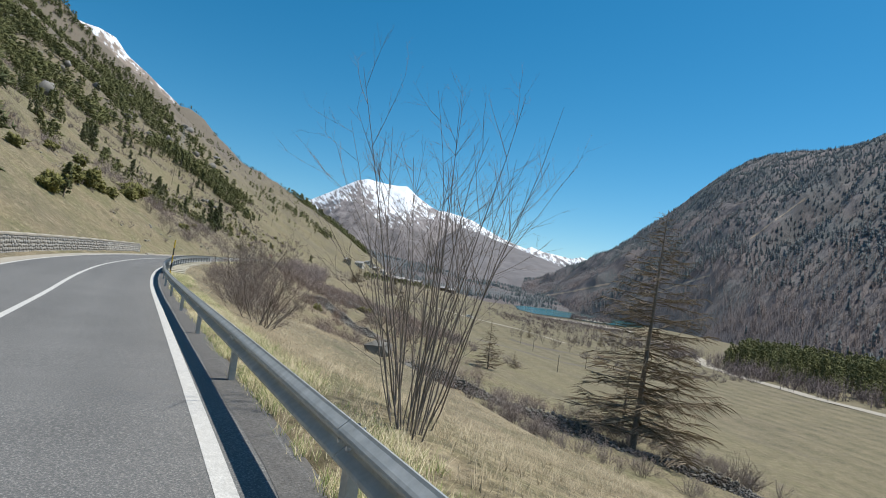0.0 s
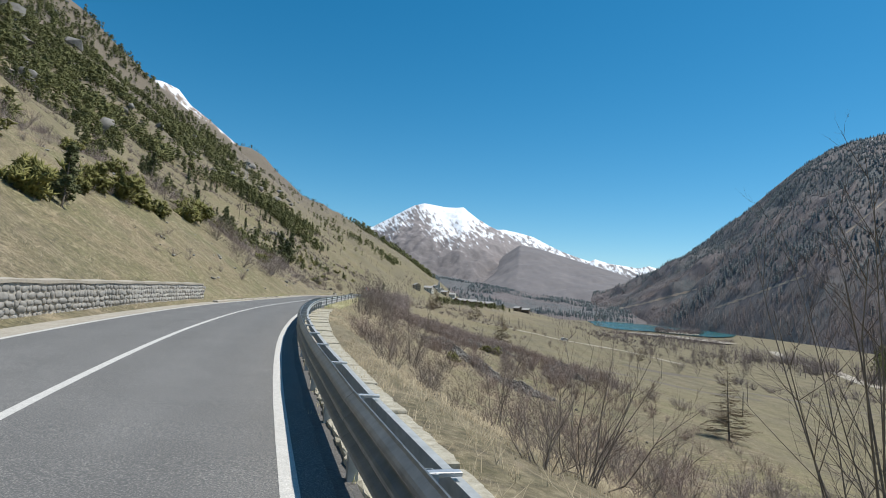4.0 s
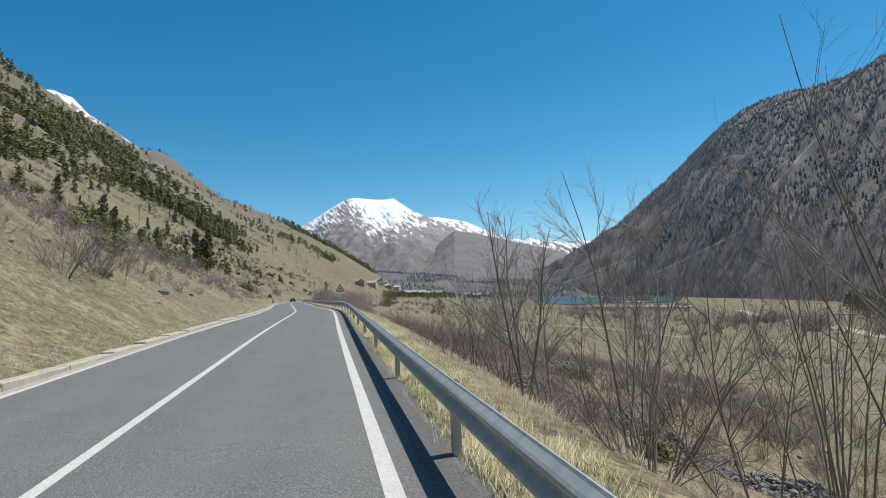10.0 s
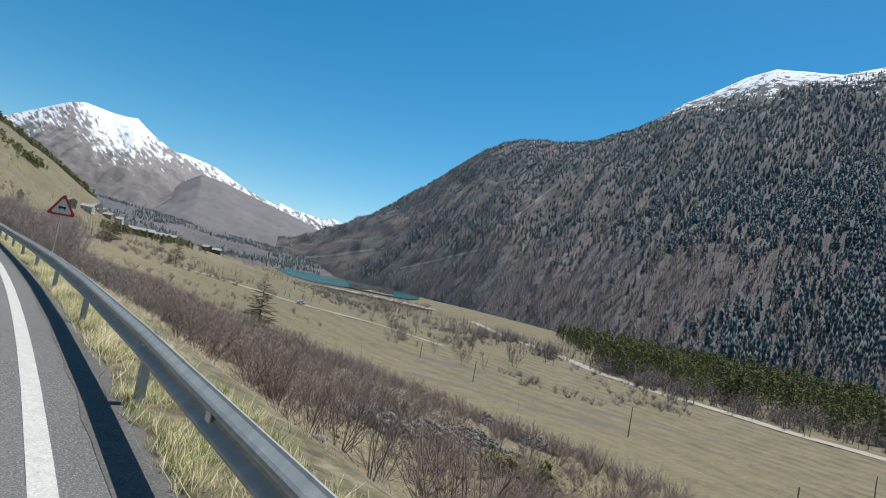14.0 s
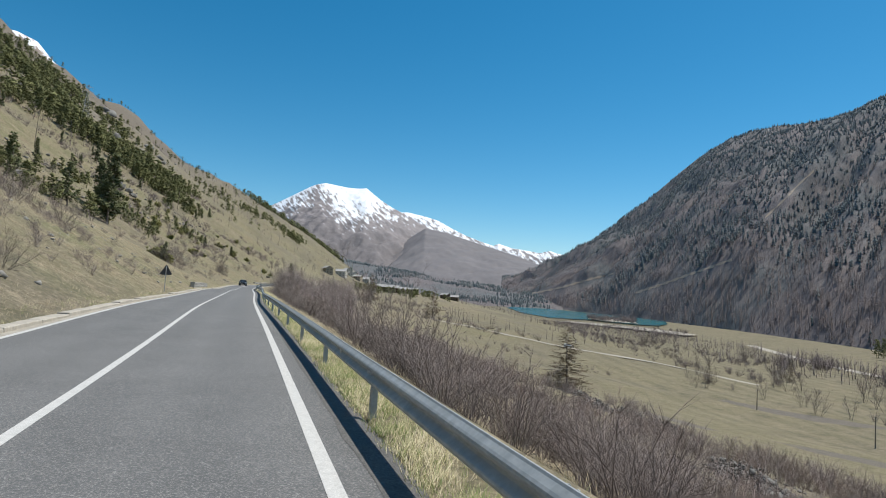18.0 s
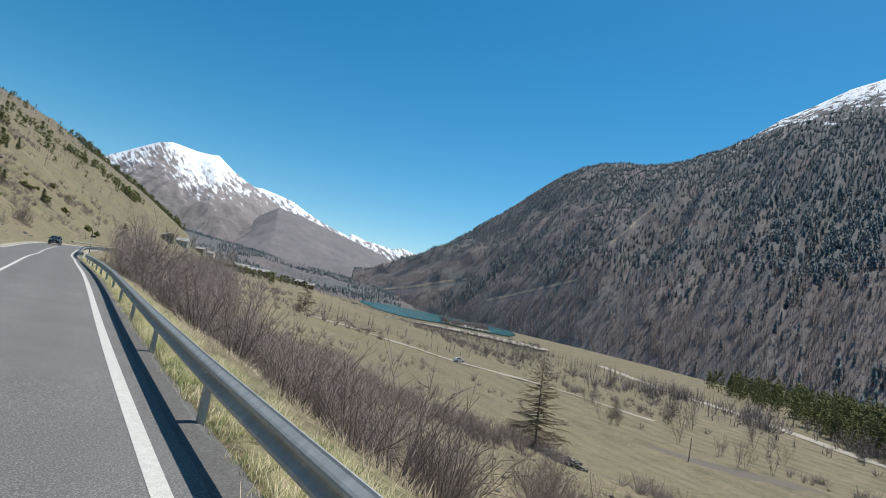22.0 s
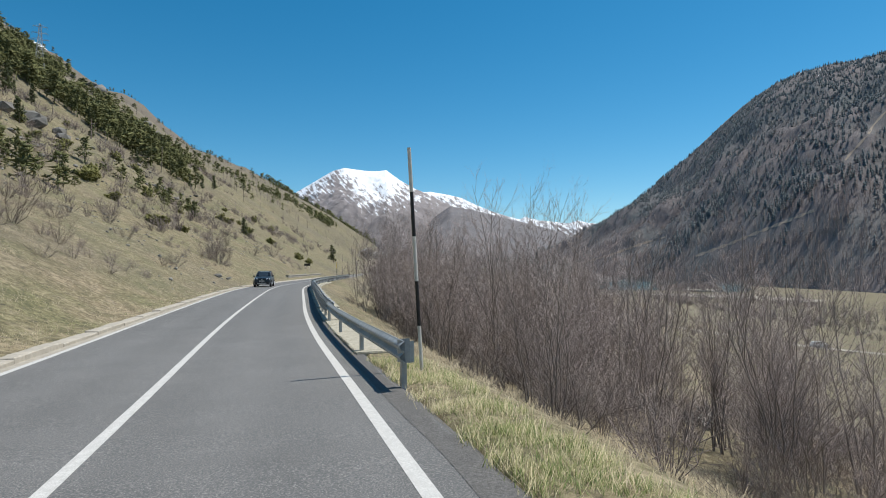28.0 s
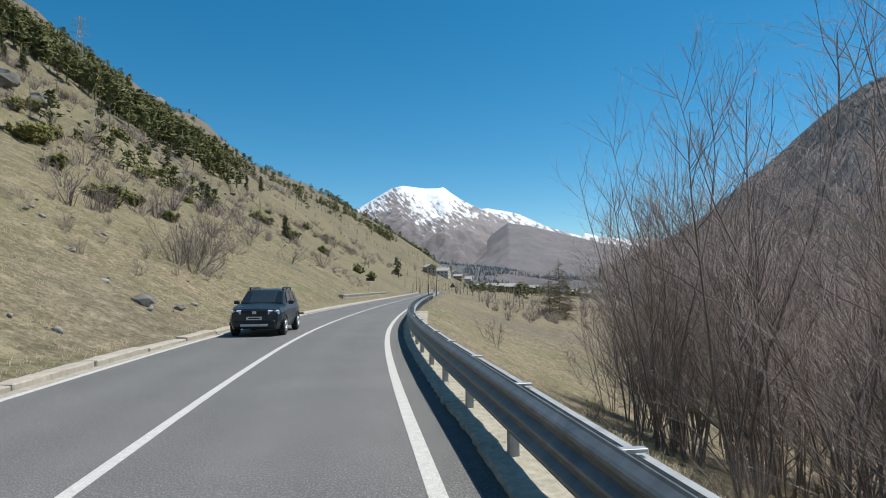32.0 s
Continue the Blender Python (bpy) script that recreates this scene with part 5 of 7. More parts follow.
# ---- plants near the road ----
# below the road: (kind, index, s, d, size)
NEAR = [("w", 0, 7.5, 3.6, 1.15), ("w", 1, 6.2, 2.9, .8), ("s", 2, 19, 3.6, 1.25), ("s", 1, 23, 4.4, 1.1),
        ("s", 4, 34.7, 5.2, 1.02), ("s", 2, 29, 4.3, 1.35), ("s", 2, 26, 4.0, 1.15), ("s", 0, 27.5, 4.4, 1.25), ("s", 1, 24.5, 3.9, 1.1), ("w", 0, 41, 5.8, 1.0), ("s", 0, 42, 7.5, 1.2), ("s", 2, 46, 5.5, 1.0), ("s", 3, 37, 3.4, .5), ("s", 1, 50, 9, 1.1), ("t", 0, 60, 9, .62), ("s", 2, 59, 6, .8),
        ("t", 2, 71, 7.2, .6), ("s", 0, 66, 4.2, .6), ("s", 2, 75, 6.0, 1.0), ("s", 0, 72, 7.5, .9), ("s", 3, 70.5, 3.6, .6), ("t", 3, 86, 13.5, .66), ("s", 1, 80, 9.5, .9),
        ("s", 1, 76, 4.0, .75), ("w", 1, 92, 3.7, .9), ("w", 0, 93.5, 4.0, .98), ("w", 1, 95.5, 4.6, .9), ("t", 3, 97, 5.0, .55), ("s", 2, 98, 4.2, 1.2), ("s", 0, 96, 6.5, 1.1), ("s", 3, 102, 6, 1.0),
        ("t", 1, 100, 10.5, .6), ("t", 1, 102.5, 6.6, 1.1), ("s", 2, 103, 13, 1.0), ("s", 0, 99, 13, 1.0), ("t", 2, 105, 5.0, .85), ("t", 0, 107.5, 6.5, .8), ("w", 0, 110, 6.0, 1.1), ("w", 1, 113, 5.5, 1.1), ("s", 0, 110, 4.0, 1.0), ("s", 1, 115, 4.2, .9), ("s", 2, 117, 7.0, 1.1),
        ("t", 2, 131, 9.4, .42), ("s", 0, 152, 15, 1.25), ("s", 2, 156, 17, 1.2), ("s", 1, 160, 22, 1.2), ("s", 0, 163, 24, 1.1), ("s", 3, 150, 23, 1.2), ("s", 2, 166, 18, 1.3), ("s", 0, 167, 21, 1.2),
        ("s", 1, 173, 18, 1.2), ("s", 3, 176, 24, 1.2), ("t", 2, 138, 6, .3), ("t", 3, 178, 15, .4), ("s", 2, 160, 28, .9), ("t", 0, 186, 4.6, .62), ("t", 2, 190, 7, .5), ("s", 0, 195, 9.5, 1.0), ("s", 2, 203, 14, 1.1),
        ("s", 1, 207, 17, 1.1), ("s", 0, 199, 6.5, .9), ("s", 3, 212, 12, 1.1), ("s", 2, 217, 16, 1.2), ("s", 1, 221, 9, 1.2), ("s", 0, 215, 6.0, .8), ("s", 0, 226, 6.2, 1.0), ("s", 1, 229, 9, 1.2),
        ("s", 2, 233, 12, 1.3), ("s", 3, 228, 14, 1.2), ("s", 0, 238, 8.0, 1.2), ("s", 2, 225, 18, 1.2), ("t", 3, 242, 7.5, .6), ("t", 1, 245.5, 6.0, .55), ("t", 1, 248.4, 4.9, .8), ("t", 0, 250, 5.8, .72), ("s", 1, 249, 8, 1.2),
        ("t", 0, 250.5, 4.8, 1.0), ("t", 2, 251.5, 5.8, .85), ("t", 1, 257, 4.0, .7), ("t", 2, 264, 13, .85), ("s", 0, 47, 58, 1.7), ("s", 1, 50, 61, 1.6), ("s", 2, 43, 54, 1.6), ("s", 3, 57, 59, 1.5), ("s", 0, 40, 50, 1.3), ("s", 2, 258, 9, 1.2), ("t", 2, 258.5, 4.8, .52), ("s", 3, 266, 11, 1.2), ("s", 0, 271, 14, 1.3), ("s", 1, 262, 16, 1.2)]
KIND = {"s": SHRUBS, "t": TREES, "w": WANDS, "a": ALDERS}
for k, i, s, d, size in NEAR:
    plant(KIND[k][i], s, d, size, "", 0.1)
# the thicket and the alders beyond the second heavy rail
rng = random.Random(44)
for i in range(26):
    s, d = rng.uniform(270, 330), rng.uniform(6.5, 20)
    plant(SHRUBS[i % 4], s, d, rng.uniform(0.8, 1.3), "", 0.1)
rng = random.Random(45)
for i in range(190):
    s = rng.uniform(285, 338)
    d = rng.uniform(5.2, 7.5) + rng.uniform(0, 1) ** 1.4 * 17 + max(0, s - 322) * 0.22
    plant(ALDERS[(i * 7 + i // 5) % 5], s, d, rng.uniform(0.6, 0.9) * (1 + 0.028 * (d - 6)) * (0.9 if s < 294 else 1.0 if s < 318 else 1.1), "", 0.1)
for s, d, size, k in ((325.5, 7.6, 1.2, 1), (327.0, 9.4, 1.25, 0), (329.5, 8.6, 1.15, 3), (331.0, 11.0, 1.2, 4), (323.0, 8.6, 1.1, 2), (334, 12.5, 1.0, 0), (338, 14, .9, 1)):
    plant(ALDERS[k], s, d, size, "", 0.1)
for s, d, size in ((350, 6.5, .3), (353, 6.2, .3), (347, 11, .45), (360, 22, .7), (345, 20, .7)):
    plant(TREES[int(s) % 4], s, d, size, "", 0.1)
for i in range(14):
    plant(SHRUBS[i % 4], rng.uniform(286, 345), rng.uniform(3.6, 8.0), rng.uniform(0.3, 0.6), "", 0.05)
# brush along the bank below the road
for i in range(62):
    s = rng.uniform(176, 286)
    d = 3.6 + abs(rng.gauss(0, 1)) * 4.5
    plant(SHRUBS[(i * 7) % 4], s, d, rng.uniform(0.5, 0.95) * (0.7 if d < 5.5 else 1.05), "", 0.05)
for i in range(36):
    s = rng.uniform(44, 176)
    plant(SHRUBS[(i * 5) % 4], s, 3.6 + abs(rng.gauss(0, 1)) * 4.0, rng.uniform(0.35, 0.8), "", 0.05)
# the slope above the road
for i in range(16):
    s, d = rng.uniform(84, 380), -rng.uniform(9.5, 32)
    if fbm(s / 30.0, d / 30.0, 2, seed=78) > -0.12:
        plant(SHRUBS[i % 4], s, d, rng.uniform(0.5, 1.2), "", 0.05)
for k, s, d, size in ((0, 127, -11.2, 1.25), (1, 121, -11.0, 1.3), (3, 117, -14, 1.2), (0, 119, -17.5, 1.4), (2, 112, -15.5, 1.3), (1, 109, -19, 1.4), (3, 100, -17, .9), (0, 283, -16.0, 1.4), (2, 290, -14, 1.5), (1, 293, -15.5, 1.5), (0, 298, -17, 1.3), (3, 303, -14.5, 1.3), (2, 363, -16, 1.5), (0, 357, -14.2, 1.7), (1, 354, -12.8, 1.5), (3, 325, -11, 1.0), (2, 342, -22, 1.2), (1, 361, -40, 1.6), (0, 243, -10, .6), (2, 252, -13, .5), (3, 236, -12, .5), (1, 334, -17, 1.2)):
    plant(SHRUBS[k], s, d, size, "bare grey-brown bush on the dry slope", 0.05)
for k, s, d, size in ((0, 121, -10.5, 1.5), (2, 113, -13.0, 1.4), (1, 114, -15.6, 1.5), (3, 116, -12.5, 1.0), (0, 133, -12, 1.3), (2, 170, -16, 1.2), (1, 171, -11.5, 1.0), (0, 242, -25, 1.5), (1, 234, -25, 1.4), (2, 252, -27, 1.5), (3, 325, -19.6, 1.4), (0, 307, -19.6, 1.5), (2, 311, -16.6, 1.4), (1, 244, -9.8, .9), (0, 351, -13.4, 1.5), (1, 387, -16, 1.5), (3, 330, -11.3, 1.1), (2, 404, -51, 1.6)):
    plant(SHRUBS[k], s, d, size, "spreading bare bush on the dry slope", 0.05)
for k, s, d, size in ((0, 74, -15.2, 1.7), (1, 79, -16.5, 1.3), (2, 84, -17.5, 1.2), (0, 88, -18.5, 1.7), (1, 92, -18.0, 1.9), (2, 95, -17.5, 1.6), (0, 98, -17.0, 1.3), (1, 82, -23, 1.3), (2, 103, -24, 1.4), (0, 137, -15, 1.3), (1, 140, -16, 1.2), (0, 288, -17, 1.9), (1, 286, -15, 1.6), (2, 300, -18, 1.2), (0, 377, -41, 1.7), (1, 370, -34, 1.3), (2, 385, -45, 1.5), (0, 392, -38, 1.4), (1, 400, -41, 1.6), (2, 410, -36, 1.4), (0, 425, -33, 1.5), (1, 440, -30, 1.6), (2, 118, 15.6, 1.0), (0, 152, 29, 1.5), (1, 154, 27.5, 1.3), (2, 440, -16, 1.5), (0, 446, -14, 1.3)):
    plant(JUNIPERS[k], s, d, size, "", 0.05)
for k, s, d, size in ((0, 350, -12.0, 1.6), (1, 384, -20, 1.4), (2, 403, -15.5, 1.4), (3, 385, -34, 1.3), (0, 371, -47, 1.9), (1, 375, -49, 1.6), (2, 381, -70, 1.9), (3, 325, -11, 1.0), (0, 117, -10.2, 1.3), (1, 109, -11.2, 1.5), (2, 175, -19, 1.6), (3, 176, -13.5, 1.3), (0, 160, -32, 1.6), (1, 295, -14.2, 1.6), (2, 283, -15, 1.3), (3, 369, -16.5, 1.4), (0, 195, -9.5, .9), (1, 163, -27, 1.5), (2, 150, -24, 1.5), (3, 186, -22, 1.4), (0, 205, -20, 1.5), (1, 228, -16, 1.3), (2, 240, -20, 1.4)):
    plant(SHRUBS[k], s, d, size, "bushy leafless shrub on the dry slope", 0.05)
for k, s, d, size in ((0, 110, -18.5, 1.9), (1, 113, -19, 2.2), (2, 116, -19.5, 2.0), (0, 119, -20, 1.8), (1, 122, -21, 1.5), (2, 99, -20, 1.5), (0, 163, -26, 1.6), (1, 375, -41, 2.0), (2, 378, -42, 1.6), (0, 409, -41, 1.7), (1, 427, -32, 1.6), (2, 505, -43, 1.8), (0, 388, -52, 1.5), (1, 397, -56, 1.6), (2, 418, -56, 1.6), (0, 236, -46, 2.2), (1, 240, -44, 2.0)):
    plant(JUNIPERS[k], s, d, size, "yellow-green juniper bush among dry grass", 0.05)
for i in range(36):
    s, d = rng.uniform(70, 440), -rng.uniform(16, 62)
    if fbm(s / 34.0, d / 34.0, 2, seed=91) > -0.05:
        plant(SHRUBS[(i * 3) % 4], s, d, rng.uniform(0.8, 1.7), "bushy leafless shrub on the dry slope", 0.05)
for i in range(44):
    plant(JUNIPERS[i % 3], rng.uniform(70, 520), -rng.uniform(22, 75), rng.uniform(0.9, 1.7), "", 0.05)
for k, s, d, size in ((0, 55, -14.5, 1.35), (1, 58, -18, 1.1), (2, 76.5, -14.6, .62), (1, 78.5, -15.4, .6), (0, 308, -31, 1.9), (2, 317, -33, 1.8), (1, 299, -36, 1.5), (0, 328, -38, 1.7), (2, 290, -42, 1.4), (1, 284, -15.2, .6), (0, 246, -46, 1.1), (1, 263, -48, 1.0), (2, 275, -52, 1.0), (0, 290, -56, 1.1), (1, 528, -14, 1.5), (2, 395, -30, .6), (0, 420, -26, .6)):
    plant(PINES[k], s, d, size, "", 0.05)
for i in range(80):
    plant(PINES[i % 3], rng.uniform(60, 520), -rng.uniform(56, 110), rng.uniform(0.5, 1.1), "", 0.1)
for k, s, d, size in ((0, 50, 47, 2.4), (1, 70, 56.5, 1.8), (1, 104, 47, 1.1), (0, 270, 60.5, 1.35), (2, 441, 62, 1.4), (1, 426, 58, .85), (0, 470, 33, 1.5), (2, 462, 29, 1.3), (1, 452, 31, 1.0), (1, 345, 150, .9), (2, 372, 205, .9), (1, 128, 60, .5)):
    plant(LARCHES[k], s, d, size, "tall bare brown larch above a stone heap" if size > 2 else "", 0.1)
# clumps of bushes where the bank runs out into the meadow
rng = random.Random(46)
for s0, d0, n in ((150, 30, 7), (186, 32, 8), (205, 40, 7), (232, 26, 8), (252, 34, 8), (268, 24, 6), (290, 40, 7), (176, 52, 5), (225, 58, 6), (310, 66, 6)):
    for i in range(n):
        plant(SHRUBS[(i * 3 + n) % 4], s0 + rng.gauss(0, 5), d0 + rng.gauss(0, 2.5), rng.uniform(0.8, 1.5), "", 0.1)
for s0, d0, n in ((300, 150, 6), (330, 140, 5), (372, 160, 6), (420, 176, 6), (450, 160, 5)):
    for i in range(n):
        plant(TREES[(i * 3 + n) % 4], s0 + rng.gauss(0, 9), d0 + rng.gauss(0, 3), rng.uniform(0.6, 1.2), "bare grey tree out in the valley fields", 0.1)
# trees out in the valley
for i, (s, d, size) in enumerate(((463, 188, 1.5), (467, 196, 1.6), (471, 190, 1.4), (475, 200, 1.6), (480, 193, 1.5), (500, 212, 1.4), (506, 216, 1.5), (412, 194, 1.75), (437, 203, 1.4), (446, 239, 1.5), (441, 247, 1.5), (450, 244, 1.4), (356, 187, 1.7), (352, 181, 1.6), (348, 190, 1.5), (344, 181, 1.6), (327, 200, 1.6), (332, 204, 1.3), (316, 192, 1.5), (392, 240, 1.5), (394, 182, 1.3), (308, 186, 1.2), (485, 242, 1.4), (531, 228, 1.5), (540, 252, 1.5), (476, 268, 1.5), (474, 284, 1.4), (536, 240, 1.4))):
    plant(TREES[i % 4], s, d, size, "bare grey tree out in the valley fields", 0.1)


# ---- grass: what nobody could count ----
def grass(name, s0, s1, d0, d1, count, size, mat, label, seed, per=4, clump=0.0, wide=0.06, dens=0.0):
    r = np.random.default_rng(seed)
    s, d = r.uniform(s0, s1, count), r.uniform(min(d0, d1), max(d0, d1), count)
    if dens:
        keep = fbm(s / dens, d / dens, 3, seed=seed) > r.uniform(-0.45, 0.25, count)
        s, d = s[keep], d[keep]
    x, y = place(s, d)
    z = height(s, d)
    c = np.repeat(np.stack([x, y, z], 1), per, 0)
    n = len(c)
    c[:, :2] += r.normal(0, wide, (n, 2))
    a = r.uniform(0, 2 * math.pi, n)
    h = size * r.uniform(0.4, 1.2, n) * np.repeat(r.uniform(0.6, 1.25, len(s)), per)
    lean = r.normal(0, 0.45, (n, 2)) * h[:, None]
    w = h * 0.017 + 0.0028
    side = np.stack([np.cos(a), np.sin(a), 0 * a], 1) * w[:, None]
    back = np.stack([-np.sin(a), np.cos(a), 0 * a], 1) * (w * 0.5)[:, None]
    c[:, 2] -= 0.02
    tip = c + np.concatenate([lean, h[:, None]], 1)
    v = np.stack([c - side, c + side, c + back * 2, tip], 1).reshape(-1, 3)
    o = np.arange(n)[:, None] * 4
    f = np.concatenate([o + np.array(t) for t in ((0, 1, 3), (1, 2, 3), (2, 0, 3))])
    return tagged(new(name, fast_mesh(name, v, f, mat)), label, "grass", kind="stuff")


grass("verge_grass", -10, 40, 1.36, 2.6, 9000, 0.15, BLADE, "fresh and dry grass along the guardrail", 1, 11, dens=0.7)
grass("verge_grass", 84, 282.5, 1.36, 2.6, 34500, 0.155, BLADE, "fresh and dry grass along the guardrail", 2, 11, dens=0.7)
grass("verge_grass", 38, 81, 1.1, 2.0, 500, 0.14, BLADE, "thin grass tufts on the concrete ledge", 3, 5, dens=1.5)
grass("verge_grass", 283, 352, 1.1, 2.0, 450, 0.14, BLADE, "thin grass tufts on the concrete ledge", 4, 5, dens=1.5)
grass("dry_bank_grass", -5, 110, 2.1, 16, 30000, 0.2, STRAW, "dry straw-coloured grass on the bank", 5, 5, dens=4)
grass("dry_bank_grass", 110, 290, 2.1, 18, 46000, 0.21, STRAW, "dry straw-coloured grass on the bank", 6, 5, dens=4)
grass("dry_bank_grass", 290, 380, 2.2, 16, 7000, 0.17, STRAW, "dry straw-coloured grass below the ledge", 7, 5, dens=4)
grass("dry_slope_grass", 20, 200, -6.3, -26, 52000, 0.17, STRAW, "dry grass tufts on the road cutting", 8, 5, dens=3)
grass("dry_slope_grass", 200, 400, -6.3, -28, 60000, 0.17, STRAW, "dry grass tufts on the hillside", 9, 5, dens=3)
grass("dry_slope_grass", 60, 420, -22, -60, 30000, 0.34, STRAW, "coarse dry grass higher on the hillside", 11, 3, dens=7, wide=0.15)
grass("slope_foot_grass", 80, 380, -6.0, -7.0, 3500, 0.16, BLADE, "green grass at the slope's foot", 10, 5, dens=2)


# ---- woods: low trees in great number ----
def fir_shape(seed, tiers, ragged):
    r = np.random.default_rng(seed)
    v, f = [], []
    for t in range(tiers):
        z0, z1 = 0.08 + 0.9 * t / tiers, 0.08 + 0.92 * (t + 1.5) / (tiers + 0.5)
        rad = 0.2 * (1 - t / tiers) ** 0.8 + 0.03
        b = len(v)
        for k in range(7):
            a = 2 * math.pi * k / 7 + r.uniform(-0.3, 0.3)
            q = rad * r.uniform(1 - ragged, 1.15)
            v.append((math.cos(a) * q, math.sin(a) * q, z0 + r.uniform(-0.03, 0.03)))
        v.append((r.uniform(-0.01, 0.01), r.uniform(-0.01, 0.01), min(z1, 1.0)))
        f += [(b + k, b + (k + 1) % 7, b + 7) for k in range(7)]
    b = len(v)
    v += [(0.012, 0, -0.05), (-0.006, 0.01, -0.05), (-0.006, -0.01, -0.05), (0, 0, 0.3)]
    f += [(b, b + 1, b + 3), (b + 1, b + 2, b + 3), (b + 2, b, b + 3)]
    return np.array(v), np.array(f)


def bare_shape(seed):
    r = np.random.default_rng(seed)
    v, f = [], []

    def spike(p, q, w):
        b = len(v)
        v.extend([(p[0] + w, p[1], p[2]), (p[0] - w * 0.5, p[1] + w * 0.87, p[2]), (p[0] - w * 0.5, p[1] - w * 0.87, p[2]), tuple(q)])
        f.extend([(b, b + 1, b + 3), (b + 1, b + 2, b + 3), (b + 2, b, b + 3)])
    spike((0, 0, -0.05), (0, 0, 1.0), 0.016)
    for _ in range(10):
        k = r.uniform(0.12, 0.92)
        a = r.uniform(0, 2 * math.pi)
        ln = 0.2 * (1.05 - k) + 0.03
        spike((0, 0, k), (math.cos(a) * ln, math.sin(a) * ln, k + r.uniform(-0.03, 0.09)), 0.018)
    return np.array(v), np.array(f)


def brush_shape(seed, stems, kids, thick=0.011):
    """A low bush for the distance: bent stems fanning from one root, each with forking twigs."""
    r = np.random.default_rng(seed)
    w = Wood()
    for _ in range(stems):
        a, o = r.uniform(0, 2 * math.pi), r.uniform(0.05, 1.0)
        way = np.array((math.cos(a) * math.sin(o), math.sin(a) * math.sin(o), math.cos(o)))
        root = np.array((math.cos(a), math.sin(a), 0)) * r.uniform(0, 0.16) - np.array((0, 0, 0.05))
        pts = limb(r, root, way, r.uniform(0.6, 1.08), 0.16, 0.04, 2)
        w.tube(pts, (thick, thick * 0.75, thick * 0.2), 3)
        for _ in range(kids):
            k = r.uniform(0.3, 1.9)
            p = pts[int(k)] + (pts[int(k) + 1] - pts[int(k)]) * (k % 1)
            q = p + (pts[2] - pts[0]) * 0.16 + r.normal(0, 0.13, 3) + np.array((0, 0, 0.05))
            w.spike(p, q, thick * 0.6)
            m = p + (q - p) * 0.5
            w.spike(m, m + (q - p) * 0.35 + r.normal(0, 0.07, 3), thick * 0.45)
    f = np.array(w.f)
    own = f[:, 2] != f[:, 3]
    return np.array(w.v), np.concatenate([f[own][:, [0, 1, 2]], f[own][:, [0, 2, 3]], f[~own][:, :3]])


def pine_shape(seed, boughs=34, blades=5, size=0.14):
    """A ragged pine for the middle distance: trunk and sprays of needles on tiers of boughs."""
    r = np.random.default_rng(seed)
    w = Wood()
    w.spike(np.array((0, 0, -0.05)), np.array((r.normal(0, 0.02), r.normal(0, 0.02), 0.98)), 0.02)
    cs = []
    for i in range(boughs):
        k = 0.12 + 0.85 * r.uniform(0, 1) ** 0.9
        a = r.uniform(0, 2 * math.pi)
        q = 0.25 * (1.05 - k) ** 0.75 * r.uniform(0.3, 1.1)
        cs.append((math.cos(a) * q, math.sin(a) * q, k))
    v, f = tufts(r, cs, size, blades, 0.7)
    return np.concatenate([np.array(w.v), v]), np.concatenate([np.array(w.f)[:, :3], f + len(w.v)])


BRUSH = [brush_shape(60 + i, 14, 5) for i in range(5)]
BRUSH_FINE = [brush_shape(160 + i, 17, 9, 0.006) for i in range(6)]
RAGGED_FAR = [pine_shape(80 + i, 17, 4, 0.2) for i in range(5)]
RAGGED = [pine_shape(70 + i) for i in range(5)]
SPRUCE = [pine_shape(95 + i, 62, 5, 0.085) for i in range(5)]
FIRS = [fir_shape(i, 3, 0.5) for i in range(4)]
BARES = [bare_shape(20 + i) for i in range(4)]


def wood(name, xyz, tall, shapes, mat, label, seed, fat=1.0):
    r = np.random.default_rng(seed)
    vs, fs, n = [], [], 0
    pick = r.integers(0, len(shapes), len(xyz))
    for k, (bv, bf) in enumerate(shapes):
        p = xyz[pick == k]
        h = np.asarray(tall)[pick == k] if np.ndim(tall) else tall * r.uniform(0.55, 1.15, len(p))
        a = r.uniform(0, 2 * math.pi, len(p))
        c, s_ = np.cos(a)[:, None], np.sin(a)[:, None]
        q = bv[None] * h[:, None, None]
        w = (fat * r.uniform(0.8, 1.2, len(p)))[:, None]
        x, y = q[:, :, 0] * w, q[:, :, 1] * w
        v = np.stack([x * c - y * s_, x * s_ + y * c, q[:, :, 2]], -1) + p[:, None]
        vs.append(v.reshape(-1, 3))
        fs.append((bf[None] + (np.arange(len(p)) * len(bv))[:, None, None] + n).reshape(-1, 3))
        n += len(p) * len(bv)
    return tagged(new(name, fast_mesh(name, np.concatenate(vs), np.concatenate(fs), mat)), label, "woods", kind="stuff")


r = np.random.default_rng(7)


def on_range(X, Y, Z, count, lo, hi):
    """Random places on a range's near face between two shares of its depth."""
    i = r.uniform(0, X.shape[0] - 1.01, count)
    j = r.uniform(lo, hi, count) * (X.shape[1] - 12)
    a, b, u, v = i.astype(int), j.astype(int), i % 1, j % 1
    out = []
    for g in (X, Y, Z):
        out.append((g[a, b] * (1 - u) + g[a + 1, b] * u) * (1 - v) + (g[a, b + 1] * (1 - u) + g[a + 1, b + 1] * u) * v)
    return np.stack(out, 1), j / (X.shape[1] - 12)


